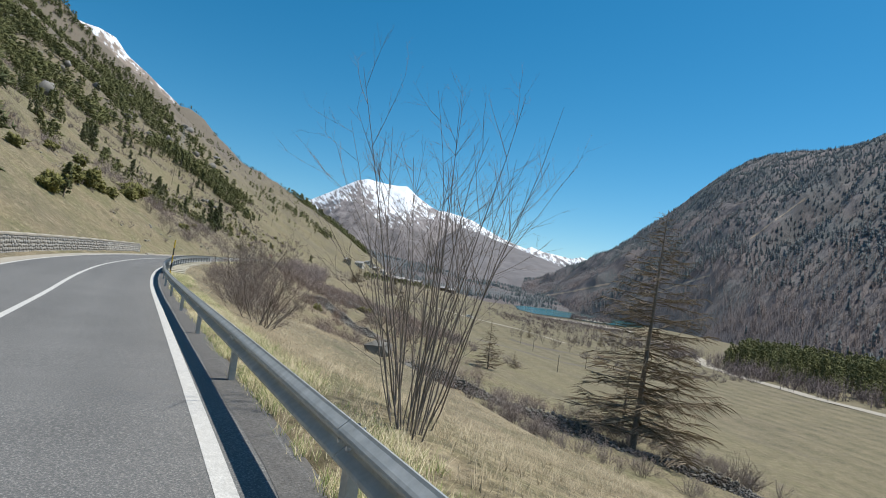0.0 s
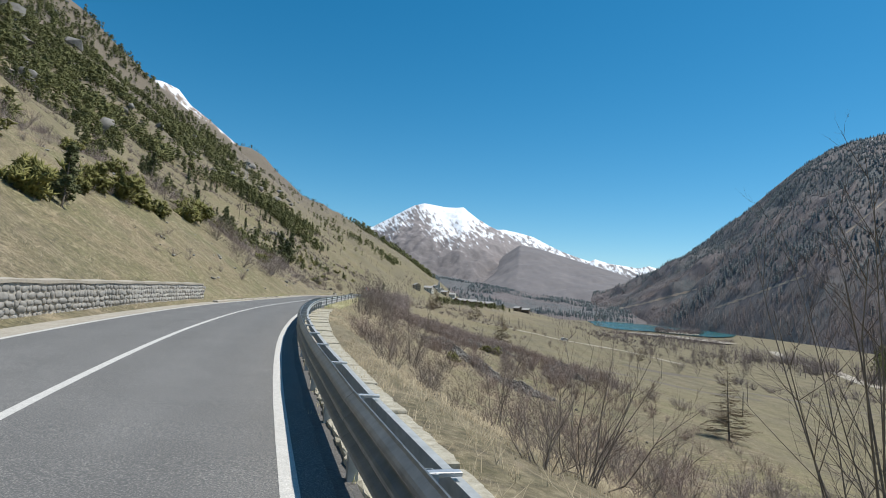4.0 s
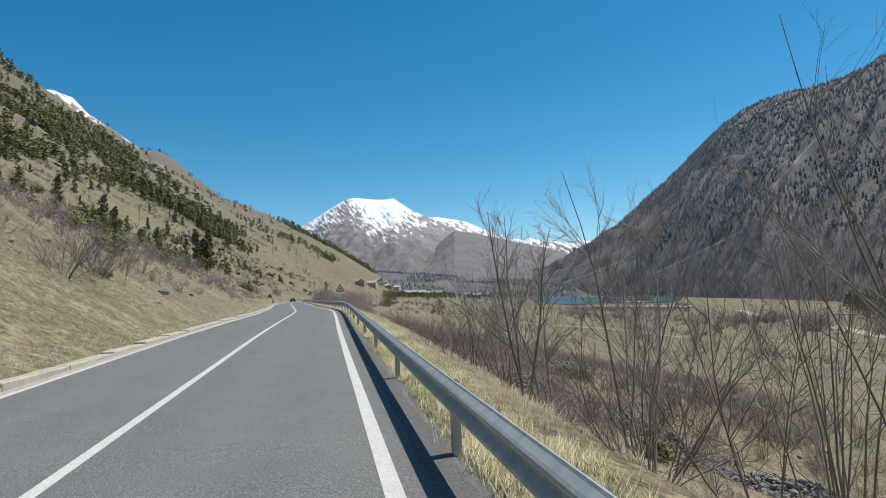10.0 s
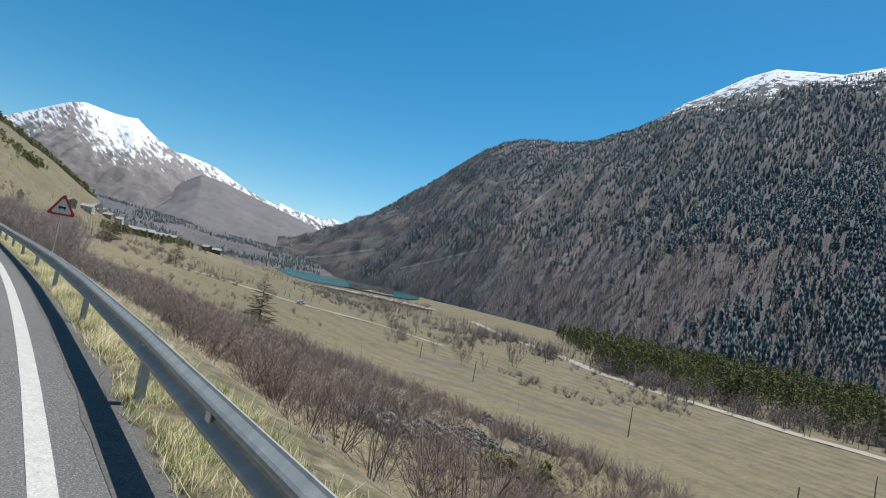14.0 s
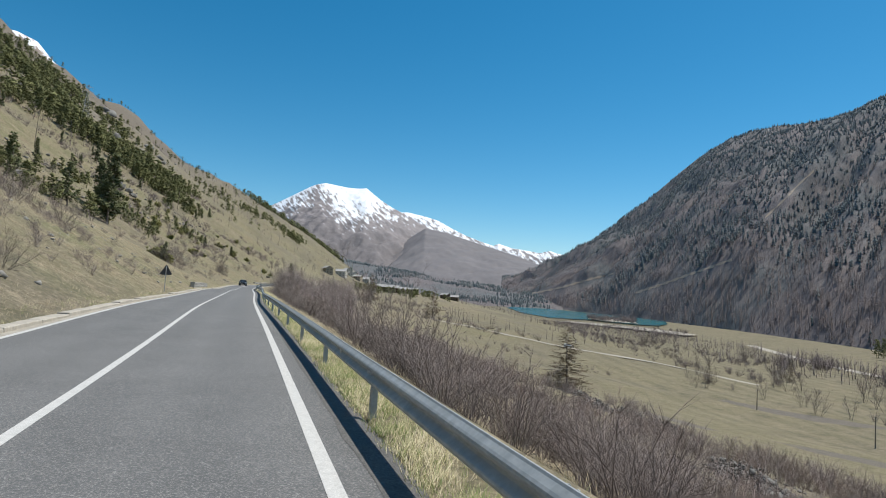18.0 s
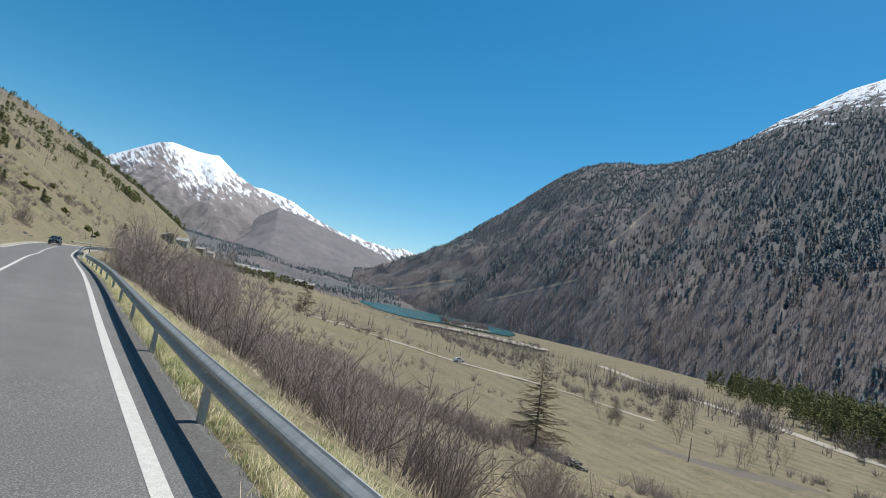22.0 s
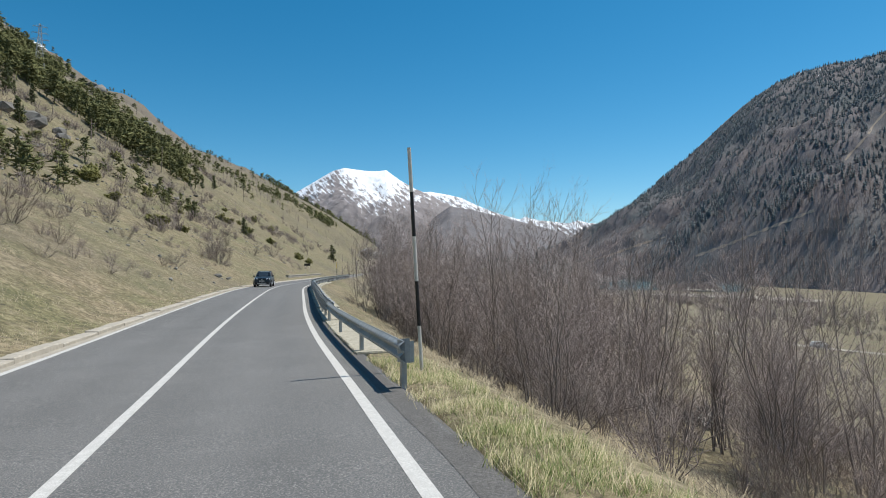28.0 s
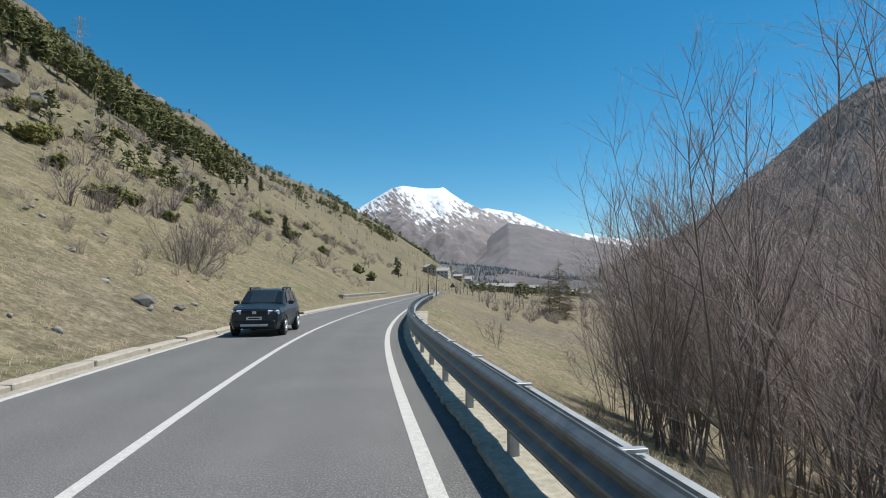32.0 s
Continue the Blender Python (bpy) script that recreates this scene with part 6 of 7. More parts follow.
p, k = on_range(RMX, RMY, RMZ, 84000, 0.0, 0.99)
az = np.degrees(np.arctan2(p[:, 0] - VX, p[:, 1] - VY))
p, k = p[az < 105], k[az < 105]
mixn = fbm(p[:, 0] / 170, p[:, 1] / 170, 6, 0.62, seed=51)
bare = (mixn + (0.42 - k) * 1.6 + (38 - np.degrees(np.arctan2(p[:, 0] - VX, p[:, 1] - VY))) * 0.022 + r.normal(0, 0.3, len(p))) > 0
CLEARINGS = [("pale diagonal clearing through the larch wood", [(28.5, 0.9), (31, 1.9), (33, 2.8), (36.5, 4.3)], 0.45),
             ("long pale clearing through the larch wood", [(18.5, 0.1), (22, 1.1), (24.5, 2.0), (26.5, 2.6)], 0.4),
             ("bare brown scar on the wooded mountain", [(39, 8.0), (40.5, 9.6), (41.5, 10.8), (42.5, 11.8)], 0.4)]
keep = p[:, 2] < 700 + 170 * mixn + 60 * r.normal(0, 1, len(p))
az = np.degrees(np.arctan2(p[:, 0] - VX, p[:, 1] - VY))
el = np.degrees(np.arctan2(p[:, 2] - VZ, np.hypot(p[:, 0] - VX, p[:, 1] - VY)))
for label, line, wide in CLEARINGS:
    gap = el - np.interp(az, [q[0] for q in line], [q[1] for q in line])
    keep &= ~((az > line[0][0]) & (az < line[-1][0]) & (gap < wide * 0.5) & (gap > -wide * 0.5 - 0.55))
size = np.interp(k, [0.1, 0.4, 1.0], [15.5, 11.5, 9.5]) * r.uniform(0.6, 1.15, len(p))
wood("fir_wood", p[~bare & keep], size[~bare & keep], FIRS, FIR, "fir forest on the shaded mountain flank, haze put into its bluish colour", 1, 1.0)
wood("larch_wood", p[bare & keep], 1.2 * size[bare & keep], BARES, LARCH_FAR, "bare brown larch forest on the lower mountain", 2, 1.25)


def clearing(label, line, wide, mat):
    """A bare strip on the flank along a line of azimuth and elevation, laid close on its face."""
    v = []
    cols = [i for i in range(RMX.shape[0]) if line[0][0] <= RIGHT_SKY[0][0] + 0.25 * i <= line[-1][0]]
    for n, i in enumerate(cols):
        el = np.degrees(np.arctan2(RMZ[i] - VZ, np.hypot(RMX[i] - VX, RMY[i] - VY)))[:RMX.shape[1] - 11]
        el = np.maximum.accumulate(el) + np.arange(len(el)) * 1e-6
        low = np.interp(RIGHT_SKY[0][0] + 0.25 * i, [q[0] for q in line], [q[1] for q in line])
        for g in range(6):
            j = np.interp(low + wide * (0.65 + 0.35 * math.sin(i * 2.1)) * (g / 5 - 0.5), el, np.arange(len(el)))
            v.append([float(np.interp(j, np.arange(RMX.shape[1]), c[i])) + h for c, h in ((RMX, 0), (RMY, 0), (RMZ, 0.6))])
    f = [(6 * i + g, 6 * i + g + 1, 6 * i + g + 7, 6 * i + g + 6) for i in range(len(cols) - 1) for g in range(5)]
    return tagged(new("clearing", mesh_of("clearing", v, f, mat, True)), label, "clearing", kind="structure")


for label, line, wide in CLEARINGS:
    clearing(label, line, wide * 0.7, CUTTING)
p, k = on_range(MIDX, MIDY, MIDZ, 8500, 0.0, 1.0)
m2 = fbm(p[:, 0] / 90, p[:, 1] / 90, 3, seed=55)
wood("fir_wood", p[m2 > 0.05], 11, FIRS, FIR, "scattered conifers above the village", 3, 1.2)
wood("scrub_wood", p[m2 <= 0.05], 8, BARES, LARCH_FAR, "bare scrub above the village", 4, 1.6)


def on_hill(count, s0, s1, d0, d1, scale, cut, seed):
    s, d = r.uniform(s0, s1, count), r.uniform(d0, d1, count)
    keep = fbm(s / scale, d / scale, 3, seed=seed) > cut
    s, d = s[keep], d[keep]
    x, y = place(s, d)
    return np.stack([x, y, height(s, d)], 1)


def hill_forest(count, s0, s1, d0, d1, cut, scale, seed, clear):
    """Places inside the forest that covers the shoulder of the hill, or (clear) on the bare slope behind it."""
    s, d = r.uniform(s0, s1, count), r.uniform(d0, d1, count)
    wob = fbm(s / 24, d / 24, 3, seed=seed + 40)
    rim = np.interp(-d, [55, 78, 103, 155, 236, 300, 390, 470, 600], [470, 540, 638, 713, 822, 850, 880, 865, 840]) + 45 * wob
    foot = np.interp(s, [0, 120, 250, 330, 420, 448, 462, 482, 520, 640], [-85, -80, -85, -108, -118, -98, -74, -54, -48, -62]) + 13 * wob
    thin = np.minimum((rim - s) / np.where(d < -260, 30, 90), (foot - d) / 28) + 0.12
    keep = ((s > rim) if clear else (thin > r.uniform(0, 1, count) ** 1.3)) & (fbm(s / scale, d / scale, 3, seed=seed) > cut)
    s, d = s[keep], d[keep]
    x, y = place(s, d)
    return np.stack([x, y, height(s, d)], 1)


wood("pine_wood", hill_forest(1900, 290, 600, -125, -48, -0.06, 34, 61, False), 8.5, RAGGED, NEEDLE_FAR, "dense dark pine wood on the shoulder of the hill", 5, 1.25)
wood("pine_wood", hill_forest(1000, 40, 300, -150, -56, 0.12, 30, 71, False), 7.5, RAGGED, NEEDLE_FAR, "clumps of pines among the clearings of the slope", 15, 1.25)
wood("pine_wood", hill_forest(3600, 300, 890, -330, -120, -0.05, 46, 62, False), 9.5, RAGGED_FAR, NEEDLE_FAR, "pine forest over the upper shoulder", 6, 1.35)
wood("pine_wood", hill_forest(2600, -100, 890, -580, -150, 0.06, 60, 66, False), 9.5, RAGGED_FAR, NEEDLE_FAR, "pines among rocks on the upper hillside", 26, 1.3)
wood("pine_wood", hill_forest(3600, 480, 895, -620, -290, -0.12, 50, 69, False), 9.5, RAGGED_FAR, NEEDLE_FAR, "pines on the high rim of the hill", 33, 1.3)
wood("pine_wood", hill_forest(1100, 620, 1700, -520, -60, 0.12, 34, 63, True), 8.5, RAGGED_FAR, NEEDLE_FAR, "sparse conifers on the brown slope behind", 7, 1.2)
wood("pine_wood", on_hill(150, 835, 960, -132, -50, 30, -0.1, 82), 8.5, RAGGED_FAR, NEEDLE_FAR, "dark conifer stand where the hillside ends", 27, 1.2)
wood("pine_wood", on_hill(420, 80, 460, -60, -30, 22, 0.14, 83), 4.5, RAGGED, NEEDLE_FAR, "young pines scattered below the wood", 28, 1.25)
wood("slope_brush", on_hill(4400, 30, 620, -150, -20, 24, -0.06, 72), 2.4, BRUSH, TWIG, "leafless grey scrub on the slope", 16, 1.0)
wood("slope_brush", on_hill(1500, 84, 420, -34, -9, 14, 0.02, 73), 0.95, BRUSH_FINE, TWIG, "low bare bushes on the road cutting", 17, 1.0)
wood("bank_brush", on_hill(1300, 120, 330, 7, 52, 22, -0.04, 74), 2.2, BRUSH_FINE, TWIG_RED, "reddish leafless brush on the bank", 18, 1.0)
wood("bank_brush", on_hill(900, 168, 276, 3.4, 18, 9, -0.16, 75), 1.9, BRUSH_FINE, TWIG, "grey leafless brush below the guardrail", 19, 1.0)
wood("bank_brush", on_hill(420, 26, 76, 14, 66, 14, 0.0, 84), 1.9, BRUSH_FINE, TWIG, "leafless brush round the long stone heap", 29, 1.0)
wood("bank_brush", on_hill(1100, 130, 330, 12, 64, 16, 0.06, 85), 2.5, BRUSH_FINE, TWIG, "grey clumps of brush along the meadow's edge", 30, 1.0)
wood("bank_brush", on_hill(380, 44, 128, 3.6, 45, 12, 0.08, 76), 1.5, BRUSH_FINE, TWIG_RED, "leafless brush round the stone heaps", 20, 1.0)
wood("bank_brush", on_hill(520, 330, 520, 12, 110, 30, 0.0, 77), 2.4, BRUSH, TWIG, "leafless brush beyond the bend", 21, 1.0)
wood("bank_brush", on_hill(480, 250, 305, 6, 44, 16, -0.12, 80), 2.5, BRUSH_FINE, TWIG, "dense grey brush on the bank before the thicket", 24, 1.0)
wood("field_brush", on_hill(900, 240, 560, 150, 250, 22, 0.02, 78), 3.2, BRUSH, LARCH_FAR, "hedges of bare bushes across the fields", 22, 1.0)
wood("riverside_trees", on_hill(420, 180, 460, 246, 300, 26, -0.1, 79), 9, BRUSH, LARCH_FAR, "bare grey-brown trees before the pine wood", 23, 0.7)
wood("spur_wood", on_hill(900, 1250, 1900, -190, 0, 120, -0.25, 64), 13, RAGGED_FAR, NEEDLE_FAR, "dark conifer wood on the hill's end", 8, 1.3)
wood("hill_scrub", on_hill(3600, 420, 1700, -420, 60, 40, -0.05, 65), 6, BARES, LARCH_FAR, "leafless scrub on the far hillside", 9, 1.8)
wood("slope_scrub", on_hill(2600, 60, 620, -420, -90, 30, -0.05, 66), 2.4, BARES, LARCH_FAR, "low leafless scrub on the upper slope", 10, 3.0)
_s, _d = r.uniform(110, 540, 2600), r.uniform(262, 470, 2600)
_in = (_d > 268 + np.maximum(0, _s - 330) * 0.75 + 8 * fbm(_s / 18, _d / 18, 2, seed=67)) & (fbm(_s / 40, _d / 40, 3, seed=68) > -0.3)
_s, _d = _s[_in], _d[_in]
_x, _y = place(_s, _d)
wood("valley_pines", np.stack([_x, _y, height(_s, _d)], 1)[:1000], 16, SPRUCE, NEEDLE_FAR, "dense dark conifer wood beyond the river", 11, 1.0)
wood("valley_scrub", on_hill(1500, 180, 800, 236, 330, 40, -0.2, 68), 7, BARES, LARCH_FAR, "bare riverside trees", 12, 1.8)
wood("valley_scrub", on_hill(1700, 420, 1300, 60, 300, 60, 0.08, 69), 6, BARES, LARCH_FAR, "bare trees and hedges across the valley floor", 13, 2.0)
wood("valley_scrub", on_hill(200, 520, 900, 20, 110, 40, 0.15, 70), 7, RAGGED_FAR, NEEDLE_FAR, "conifers round the village fields", 14, 1.2)


# ---- lake, river bank and field track ----
def polar(az, rr, z):
    a = math.radians(az)
    return (VX + rr * math.sin(a), VY + rr * math.cos(a), z)


def flat_shape(name, pts, mat, label, category):
    return tagged(new(name, mesh_of(name, pts, [tuple(range(len(pts)))[::-1]], mat)), label, category, kind="structure")


LAKE_Z = -26.4
flat_shape("lake", [polar(a, q, LAKE_Z) for a, q in ((16.6, 1300), (17.3, 1180), (18.1, 980), (20.7, 850), (23.1, 850), (24.2, 870), (26, 835), (28.7, 815), (30.6, 830), (31.4, 930), (31.2, 1049), (29.1, 1160), (27, 1230), (24.3, 1320), (21.7, 1430), (19.5, 1500), (17.3, 1457))], WATER, "turquoise reservoir lake across the valley floor", "water")
flat_shape("sand_bank", [polar(a, q, LAKE_Z + 0.5) for a, q in ((24.3, 905), (25.2, 860), (26, 845), (28.0, 835), (28.9, 850), (28.3, 930), (26.0, 990), (24.6, 980))], GRAVEL, "pale sand bank in the lake", "ground")
flat_shape("gravel_shore", [polar(a, q, LAKE_Z + 0.35) for a, q in ((21, 730), (24, 700), (28, 660), (33, 610), (34, 640), (30, 715), (26, 745), (23, 750))], GRAVEL, "pale gravel shore", "ground")


def valley_strip(name, line, wide, mat, label, lift=0.22):
    v = []
    for (s, d), (s2, d2) in zip(line, line[1:]):
        n = max(2, int(math.hypot(s2 - s, d2 - d) / 8))
        for k in range(n):
            q = k / n
            a, b = s + (s2 - s) * q, d + (d2 - d) * q
            ln = math.hypot(s2 - s, d2 - d)
            ox, oy = -(d2 - d) / ln * wide / 2, (s2 - s) / ln * wide / 2
            for g in (-1, 1):
                v.append(at(a + g * ox, b + g * oy, lift))
    f = [(2 * i, 2 * i + 1, 2 * i + 3, 2 * i + 2) for i in range(len(v) // 2 - 1)]
    return tagged(new(name, mesh_of(name, v, f, mat)), label, "track", kind="structure")


valley_strip("field_track", [(430, 60), (412, 93), (402, 118), (392, 145), (378, 165), (345, 180)], 3.6, GRAVEL, "pale gravel track across the fields")
valley_strip("river_gravel", [(140, 236), (192, 236), (224, 236), (270, 247), (318, 258), (400, 290), (470, 305), (600, 360)], 9, GRAVEL, "pale gravel river bank")


_a, _q = np.radians(r.uniform(24.3, 28.6, 150)), r.uniform(845, 980, 150)
wood("lakeside_trees", np.stack([VX + _q * np.sin(_a), VY + _q * np.cos(_a), np.full(150, LAKE_Z + 0.4)], 1), 9, BRUSH, LARCH_FAR, "bare trees on the spit in the lake", 31, 0.8)
_a, _q = np.radians(r.uniform(19, 33, 260)), r.uniform(560, 720, 260)
wood("field_brush", np.stack([VX + _q * np.sin(_a), VY + _q * np.cos(_a), np.full(260, -27.0)], 1), 4.5, BRUSH, LARCH_FAR, "bare bushes along the lake shore", 32, 1.0)


# ---- village ----
def house(x, y, z, w, ln, tall, turn, wall, label, floors=2):
    e = thing("house", (x, y, z - 0.3), turn, label, "house", "village houses")
    bm = bmesh.new()
    rise = w * 0.28
    pts = [(-w / 2, 0), (w / 2, 0), (w / 2, tall), (0, tall + rise), (-w / 2, tall)]
    vs = [[bm.verts.new((a, yy, b - (1.5 if b == 0 else 0))) for a, b in pts] for yy in (-ln / 2, ln / 2)]
    bm.faces.new(vs[0])
    bm.faces.new(vs[1][::-1])
    for i in range(5):
        bm.faces.new((vs[0][i], vs[1][i], vs[1][(i + 1) % 5], vs[0][(i + 1) % 5]))
    bmesh.ops.recalc_face_normals(bm, faces=bm.faces)
    part("wall", (bm, wall), e)
    for sg in (-1, 1):
        bm = bmesh.new()
        ang = math.atan2(rise, w / 2)
        box(bm, -0.1, w / 2 / math.cos(ang) + 0.7, -ln / 2 - 0.7, ln / 2 + 0.7, 0.02, 0.25)
        m = Matrix.Translation((0, 0, tall + rise)) @ pose(0, 0, 0, 0, math.degrees(ang), 0 if sg > 0 else 180)
        bmesh.ops.transform(bm, matrix=m, verts=bm.verts)
        part("roof", (bm, ROOF), e, "grey stone slab roof")
    for f in range(floors):
        n = max(2, int(ln / 3.2))
        for i in range(n):
            yy = -ln / 2 + ln * (i + 0.5) / n
            for sg in (-1, 1):
                bm = bmesh.new()
                box(bm, -0.06, 0.06, -0.5, 0.5, -0.65, 0.65)
                part("window", (bm, GLASSDARK), e, m=pose(sg * w / 2, yy, 1.6 + f * 2.7))
        for xx in (-w * 0.22, w * 0.22):
            bm = bmesh.new()
            box(bm, -0.5, 0.5, -0.06, 0.06, -0.65, 0.65)
            part("window", (bm, GLASSDARK), e, m=pose(xx, -ln / 2, 1.6 + f * 2.7))
    bm = bmesh.new()
    box(bm, -0.35, 0.35, -0.35, 0.35, 0, 1.5)
    part("chimney", (bm, wall), e, m=pose(w * 0.18, ln * 0.2, tall + rise * 0.4))
    return e


def lie(x, y):
    """The height of the land at a place far along the valley."""
    i = int(np.argmin((LX - x) ** 2 + (LY - y) ** 2))
    tx, ty = float(TX[i]), float(TY[i])
    ds, dd = (x - LX[i]) * tx + (y - LY[i]) * ty, (x - LX[i]) * ty - (y - LY[i]) * tx
    return float(height(S[i] + ds, dd))


def on_slope(az, el, rr):
    """Where the line of sight at this bearing meets the land, nearest to a distance."""
    for q in range(640, 960, 10):
        x, y, z = polar(az, q, VZ + q * math.tan(math.radians(el)))
        if lie(x, y) >= z - 0.3:
            return x, y, lie(x, y)
    x, y, _ = polar(az, rr, 0)
    return x, y, lie(x, y)


def house_at(az, el, rr, *rest, **kw):
    """A house by its bearing from the middle of the ride; the slope there carries it."""
    x, y, z = on_slope(az, el, rr)
    return house(x, y, z, *rest, **kw)


VILLAGE = [(-0.9, 0.87, 760, 8, 10, 6, 20, 1), (0.4, 0.75, 760, 9, 12, 6.5, 70, 0), (1.4, 0.8, 780, 8, 10, 6, 40, 0), (2.0, 0.5, 760, 8, 11, 6, 60, 1), (2.7, 0.3, 740, 10, 14, 6, 75, 0), (3.4, 0.25, 740, 8, 9, 5.5, 15, 2),
           (4.0, 0.15, 760, 7, 9, 6, 80, 1), (4.7, 0.0, 720, 9, 12, 6, 70, 2), (5.5, -0.15, 720, 10, 13, 6, 75, 2), (6.3, -0.25, 720, 9, 12, 5, 80, 1), (7.4, -0.15, 730, 9, 12, 5.5, 65, 2), (0.9, 1.15, 800, 7, 9, 5.5, 30, 0), (10.6, -0.4, 740, 8, 10, 5, 40, 2), (11.5, -0.5, 740, 8, 10, 5, 70, 2)]
for az_, el_, rr, w, ln, tl, tn, k in VILLAGE:
    house_at(az_, el_, rr, w, ln, tl, tn, (PLASTER, PLASTER2, TIMBER)[k], ("white-plastered village house with a grey roof", "pale village house with a stone slab roof", "dark timber chalet with a grey roof")[k])
x, y, z = on_slope(1.3, 0.8, 770)
e = thing("church_tower", (x, y, z - 0.5), 10, "slim white church tower with a pointed roof", "church")
bm = bmesh.new()
box(bm, -1.7, 1.7, -1.7, 1.7, -2, 14)
part("shaft", (bm, PLASTER), e)
bm = bmesh.new()
bmesh.ops.create_cone(bm, cap_ends=True, segments=4, radius1=2.8, radius2=0.0, depth=6, matrix=pose(0, 0, 17, 0, 0, 45))
part("spire", (bm, ROOF), e)
for q in range(4):
    bm = bmesh.new()
    box(bm, -0.5, 0.5, -1.76, -1.66, 10.5, 12.6)
    part("belfry_opening", (bm, GLASSDARK), e, m=pose(0, 0, 0, 0, 0, 90 * q))




# ---- cars ----
def loft(bm, sections):
    """Closed rings of equal length, joined one after another and capped."""
    rings = [[bm.verts.new(v) for v in ring] for ring in sections]
    n = len(rings[0])
    for a, b in zip(rings, rings[1:]):
        for i in range(n):
            bm.faces.new((a[i], a[(i + 1) % n], b[(i + 1) % n], b[i]))
    bm.faces.new(rings[0][::-1])
    bm.faces.new(rings[-1])
    bmesh.ops.recalc_face_normals(bm, faces=bm.faces)


def hull(y, w, z0, z1, crown=0.06, tuck=0.9):
    return [(-w * tuck, y, z0), (w * tuck, y, z0), (w, y, z0 + (z1 - z0) * 0.35), (w * 0.985, y, z0 + (z1 - z0) * 0.75), (w * 0.9, y, z1), (0, y, z1 + crown), (-w * 0.9, y, z1), (-w * 0.985, y, z0 + (z1 - z0) * 0.75), (-w, y, z0 + (z1 - z0) * 0.35)]


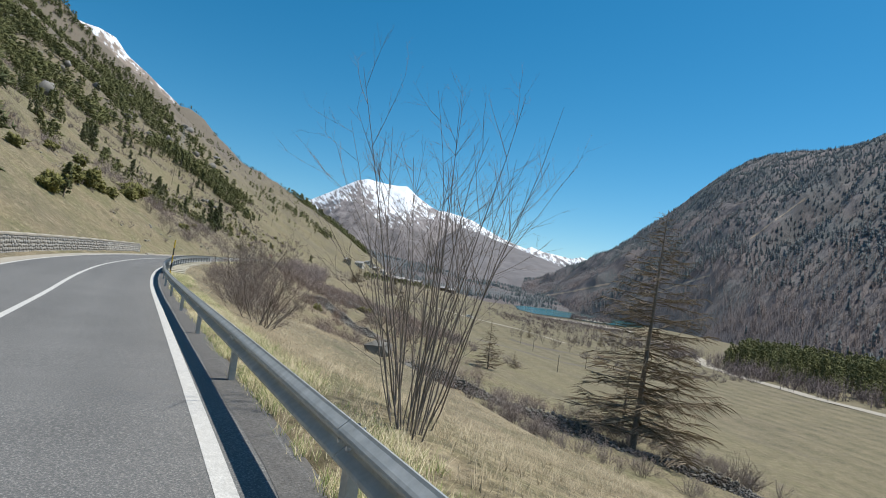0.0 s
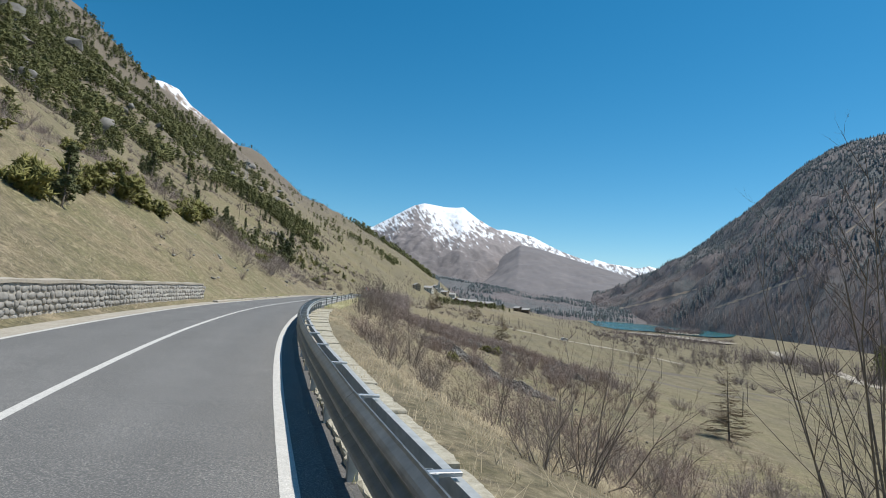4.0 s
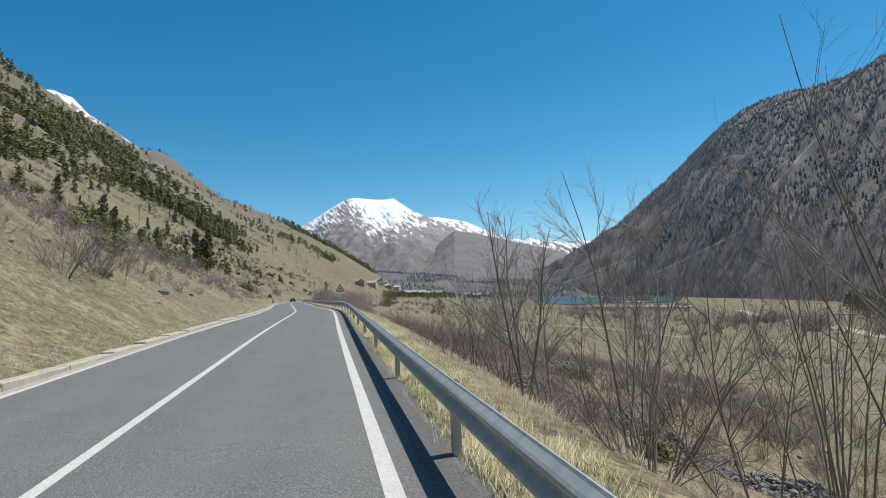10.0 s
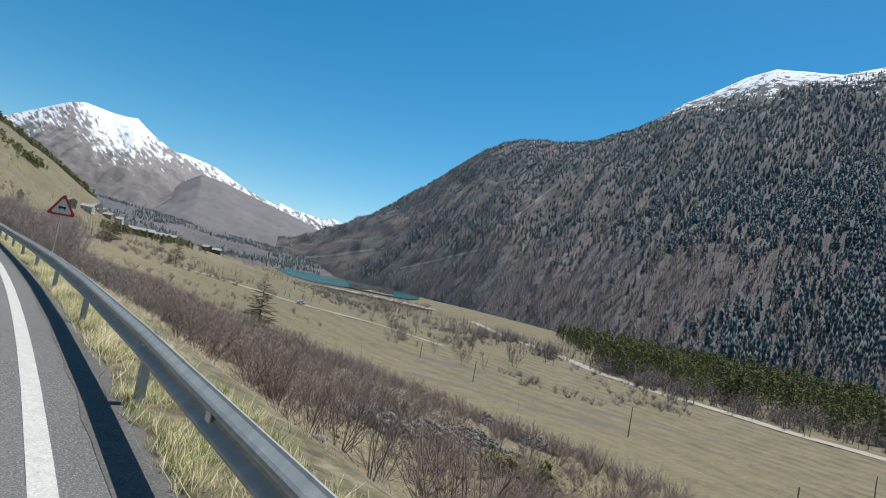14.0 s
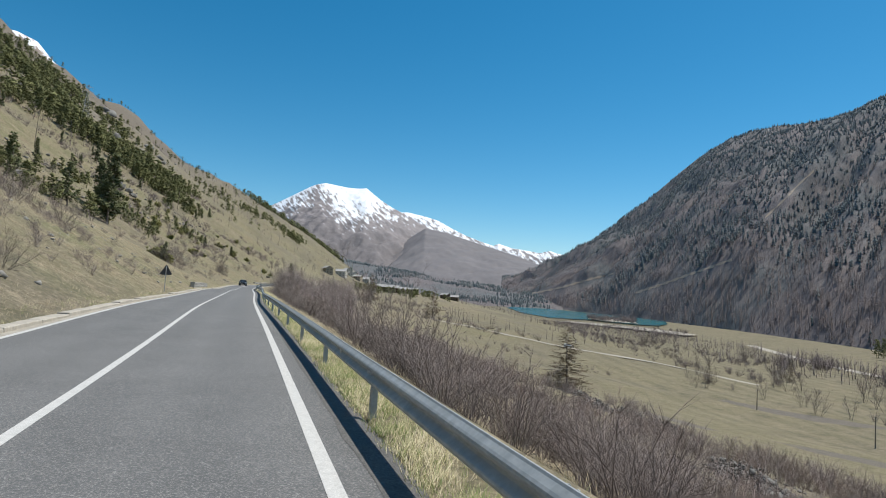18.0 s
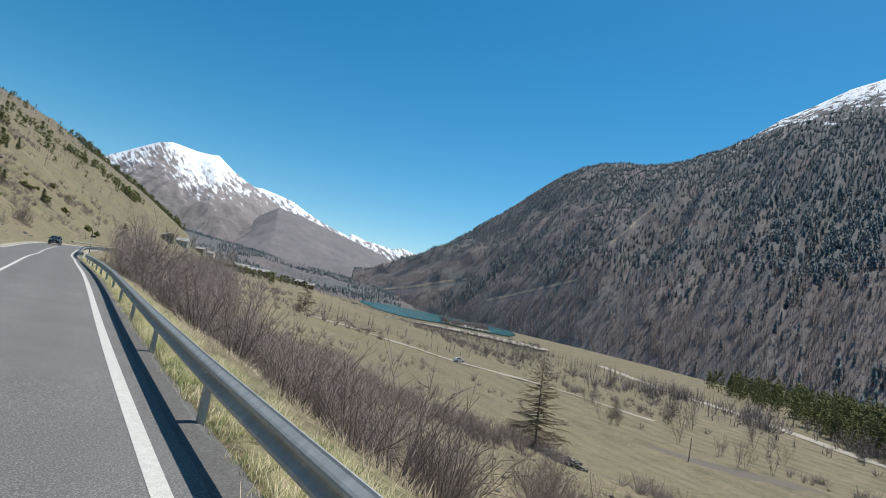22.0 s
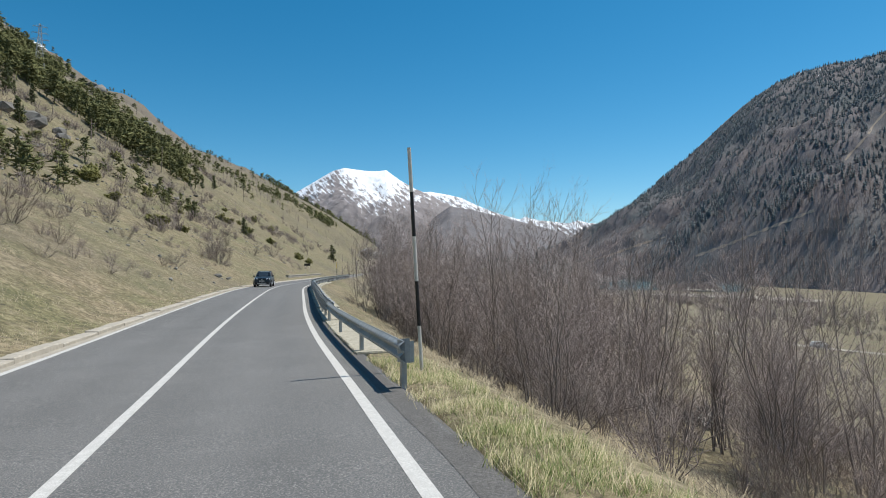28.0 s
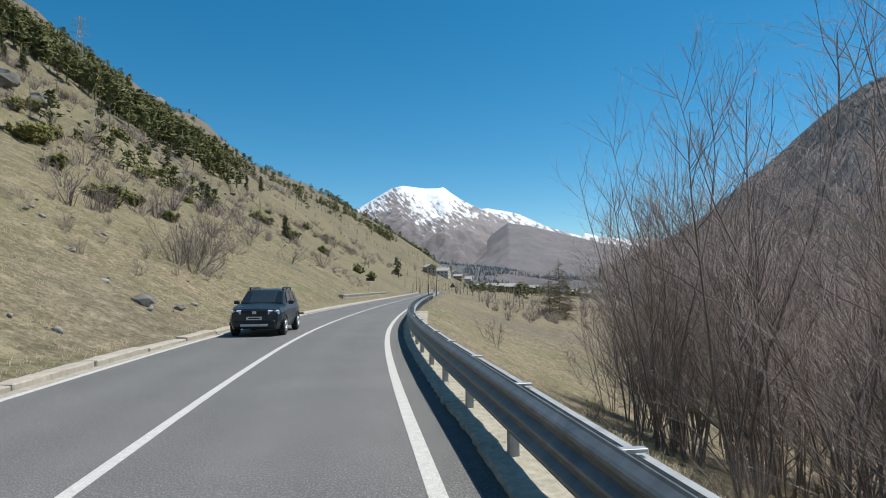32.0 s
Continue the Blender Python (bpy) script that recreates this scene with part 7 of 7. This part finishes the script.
def car(where, turn, paint, label, tall=1.0, rails=True):
    """A five-door car; its nose points along -y."""
    e = thing("car", where, turn, label, "car")
    bm = bmesh.new()
    loft(bm, [hull(-2.14, 0.62, 0.36, 0.82, 0.02), hull(-2.08, 0.78, 0.28, 0.94, 0.03), hull(-1.85, 0.87, 0.25, 1.0, 0.04), hull(-1.3, 0.9, 0.26, 1.06, 0.05), hull(-0.95, 0.9, 0.26, 1.1, 0.03), hull(0.4, 0.9, 0.26, 1.1, 0.0), hull(1.4, 0.9, 0.27, 1.12, 0.0), hull(1.95, 0.87, 0.3, 1.12, 0.0), hull(2.12, 0.8, 0.36, 1.02, 0.0), hull(2.16, 0.7, 0.42, 0.9, 0.0)])
    part("body", (bm, paint), e)
    bm = bmesh.new()

    def roofring(y, w, zb, zt):
        return [(-w, y, zb), (w, y, zb), (w * 0.8, y, zt), (w * 0.5, y, zt + 0.03), (-w * 0.5, y, zt + 0.03), (-w * 0.8, y, zt)]
    loft(bm, [roofring(-0.98, 0.83, 1.08, 1.12), roofring(-0.35, 0.83, 1.08, 1.56), roofring(0.2, 0.83, 1.08, 1.62), roofring(1.2, 0.82, 1.08, 1.6), roofring(1.75, 0.8, 1.08, 1.5), roofring(1.98, 0.76, 1.06, 1.12)])
    part("cabin", (bm, paint), e)
    bm = bmesh.new()
    f = [bm.verts.new(v) for v in ((-0.74, -0.99, 1.14), (0.74, -0.99, 1.14), (0.62, -0.4, 1.55), (-0.62, -0.4, 1.55))]
    g = [bm.verts.new(v.co + Vector((0, 0.03, -0.03))) for v in f]
    bm.faces.new(f)
    bm.faces.new(g[::-1])
    for i in range(4):
        bm.faces.new((f[i], g[i], g[(i + 1) % 4], f[(i + 1) % 4]))
    bmesh.ops.recalc_face_normals(bm, faces=bm.faces)
    part("windscreen", (bm, GLASSDARK), e, "dark sloping windscreen")
    for sx in (-1, 1):
        for y0, y1, y2, y3 in ((-0.62, 0.28, 0.28, -0.22), (0.36, 1.1, 1.05, 0.36), (1.18, 1.6, 1.45, 1.14)):
            bm = bmesh.new()
            f = [bm.verts.new((sx * a, b, c)) for a, b, c in ((0.842, y0, 1.14), (0.842, y1, 1.14), (0.70, y2, 1.53), (0.70, y3, 1.53))]
            g = [bm.verts.new(v.co - Vector((sx * 0.02, 0, 0))) for v in f]
            bm.faces.new(f)
            bm.faces.new(g[::-1])
            for i in range(4):
                bm.faces.new((f[i], g[i], g[(i + 1) % 4], f[(i + 1) % 4]))
            bmesh.ops.recalc_face_normals(bm, faces=bm.faces)
            part("side_window", (bm, GLASSDARK), e)
        for yy in (-1.34, 1.36):
            bm = bmesh.new()
            bmesh.ops.create_cone(bm, cap_ends=True, segments=24, radius1=0.34, radius2=0.34, depth=0.22, matrix=pose(0, 0, 0, 0, 90, 0))
            bevelled(bm, 0.03)
            wheel = part("wheel", (bm, TYRE), e, "black tyre", m=pose(sx * 0.82, yy, 0.34))
            bm = bmesh.new()
            bmesh.ops.create_cone(bm, cap_ends=True, segments=18, radius1=0.21, radius2=0.19, depth=0.03, matrix=pose(sx * 0.115, 0, 0, 0, 90, 0))
            for q in range(5):
                rod(bm, (sx * 0.13, 0, 0), (sx * 0.13, 0.19 * math.cos(q * 1.2566), 0.19 * math.sin(q * 1.2566)), 0.03, 0.02, 5)
            part("rim", (bm, ZINC), wheel, "silver rim")
            bm = bmesh.new()
            ring = [(0.42 * math.cos(a), 0.42 * math.sin(a)) for a in np.linspace(0.1, math.pi - 0.1, 13)]
            inner = [(0.36 * math.cos(a), 0.36 * math.sin(a)) for a in np.linspace(0.1, math.pi - 0.1, 13)]
            a = [[bm.verts.new((sx * xx, yy + p, 0.34 + q)) for p, q in rr_] for rr_ in (ring, inner) for xx in (0.88, 0.93)]
            for i in range(12):
                bm.faces.new((a[1][i], a[1][i + 1], a[3][i + 1], a[3][i]))
                bm.faces.new((a[0][i], a[0][i + 1], a[1][i + 1], a[1][i]))
            part("wheel_arch", (bm, BLACK), e, "black plastic wheel arch")
        bm = bmesh.new()
        box(bm, -0.1, 0.1, -0.06, 0.06, -0.07, 0.07)
        bevelled(bm, 0.03)
        part("mirror", (bm, BLACK), e, m=pose(sx * 0.98, -0.62, 1.15))
        bm = bmesh.new()
        box(bm, -0.2, 0.2, -0.05, 0.08, -0.085, 0.085)
        bevelled(bm, 0.03)
        part("headlight", (bm, LAMPGLASS), e, "bright clear headlight", m=pose(sx * 0.62, -2.06, 0.83, 0, 0, sx * 14))
        bm = bmesh.new()
        bmesh.ops.create_cone(bm, cap_ends=True, segments=12, radius1=0.06, radius2=0.05, depth=0.05, matrix=pose(0, 0, 0, 90, 0, 0))
        part("fog_light", (bm, LAMPGLASS), e, m=pose(sx * 0.62, -2.12, 0.46))
        if rails:
            bm = bmesh.new()
            rod(bm, (sx * 0.6, -0.2, 1.68), (sx * 0.6, 1.4, 1.68), 0.025, sides=8)
            for yy in (-0.2, 0.6, 1.4):
                rod(bm, (sx * 0.6, yy, 1.58), (sx * 0.6, yy, 1.68), 0.03, sides=6)
            part("roof_rail", (bm, BLACK), e)
    bm = bmesh.new()
    for z in (0.76, 0.82, 0.88):
        box(bm, -0.45, 0.45, -2.16, -2.1, z - 0.02, z + 0.02)
    part("grille", (bm, BLACK), e, "black slatted grille")
    bm = bmesh.new()
    box(bm, -0.07, 0.07, -2.175, -2.15, 0.78, 0.87)
    bevelled(bm, 0.01)
    part("badge", (bm, ZINC), e)
    bm = bmesh.new()
    box(bm, -0.7, 0.7, -2.16, -2.02, 0.32, 0.56)
    bevelled(bm, 0.03)
    part("bumper", (bm, BLACK), e, "black lower bumper")
    bm = bmesh.new()
    box(bm, -0.45, 0.45, -2.2, -2.14, 0.36, 0.44)
    bevelled(bm, 0.01)
    part("skid_plate", (bm, ZINC), e, "silver skid plate")
    bm = bmesh.new()
    box(bm, -0.26, 0.26, -2.185, -2.165, 0.58, 0.69)
    plate = part("number_plate", (bm, PALE), e, "plain pale plate")
    bm = bmesh.new()
    box(bm, -0.19, 0.19, -2.19, -2.186, 0.615, 0.655)
    part("bar", (bm, BLACK), plate)
    return e


p = at(337.0, -3.95)
p.z = float(road_z(338))
car(p, along(338) + 1.5, CARPAINT, "dark slate-blue compact SUV in the oncoming lane")
p = at(402, 118)
car(p + Vector((0, 0, 0.25)), along(400) + 100, WHITEPAINT, "small white car on the field track", rails=False)

# the patterns that the plants were copied from are not part of the place
for kind in SHRUBS + TREES + ALDERS + WANDS + LARCHES + PINES + JUNIPERS:
    for ob in (*kind.children_recursive, kind):
        bpy.data.objects.remove(ob)
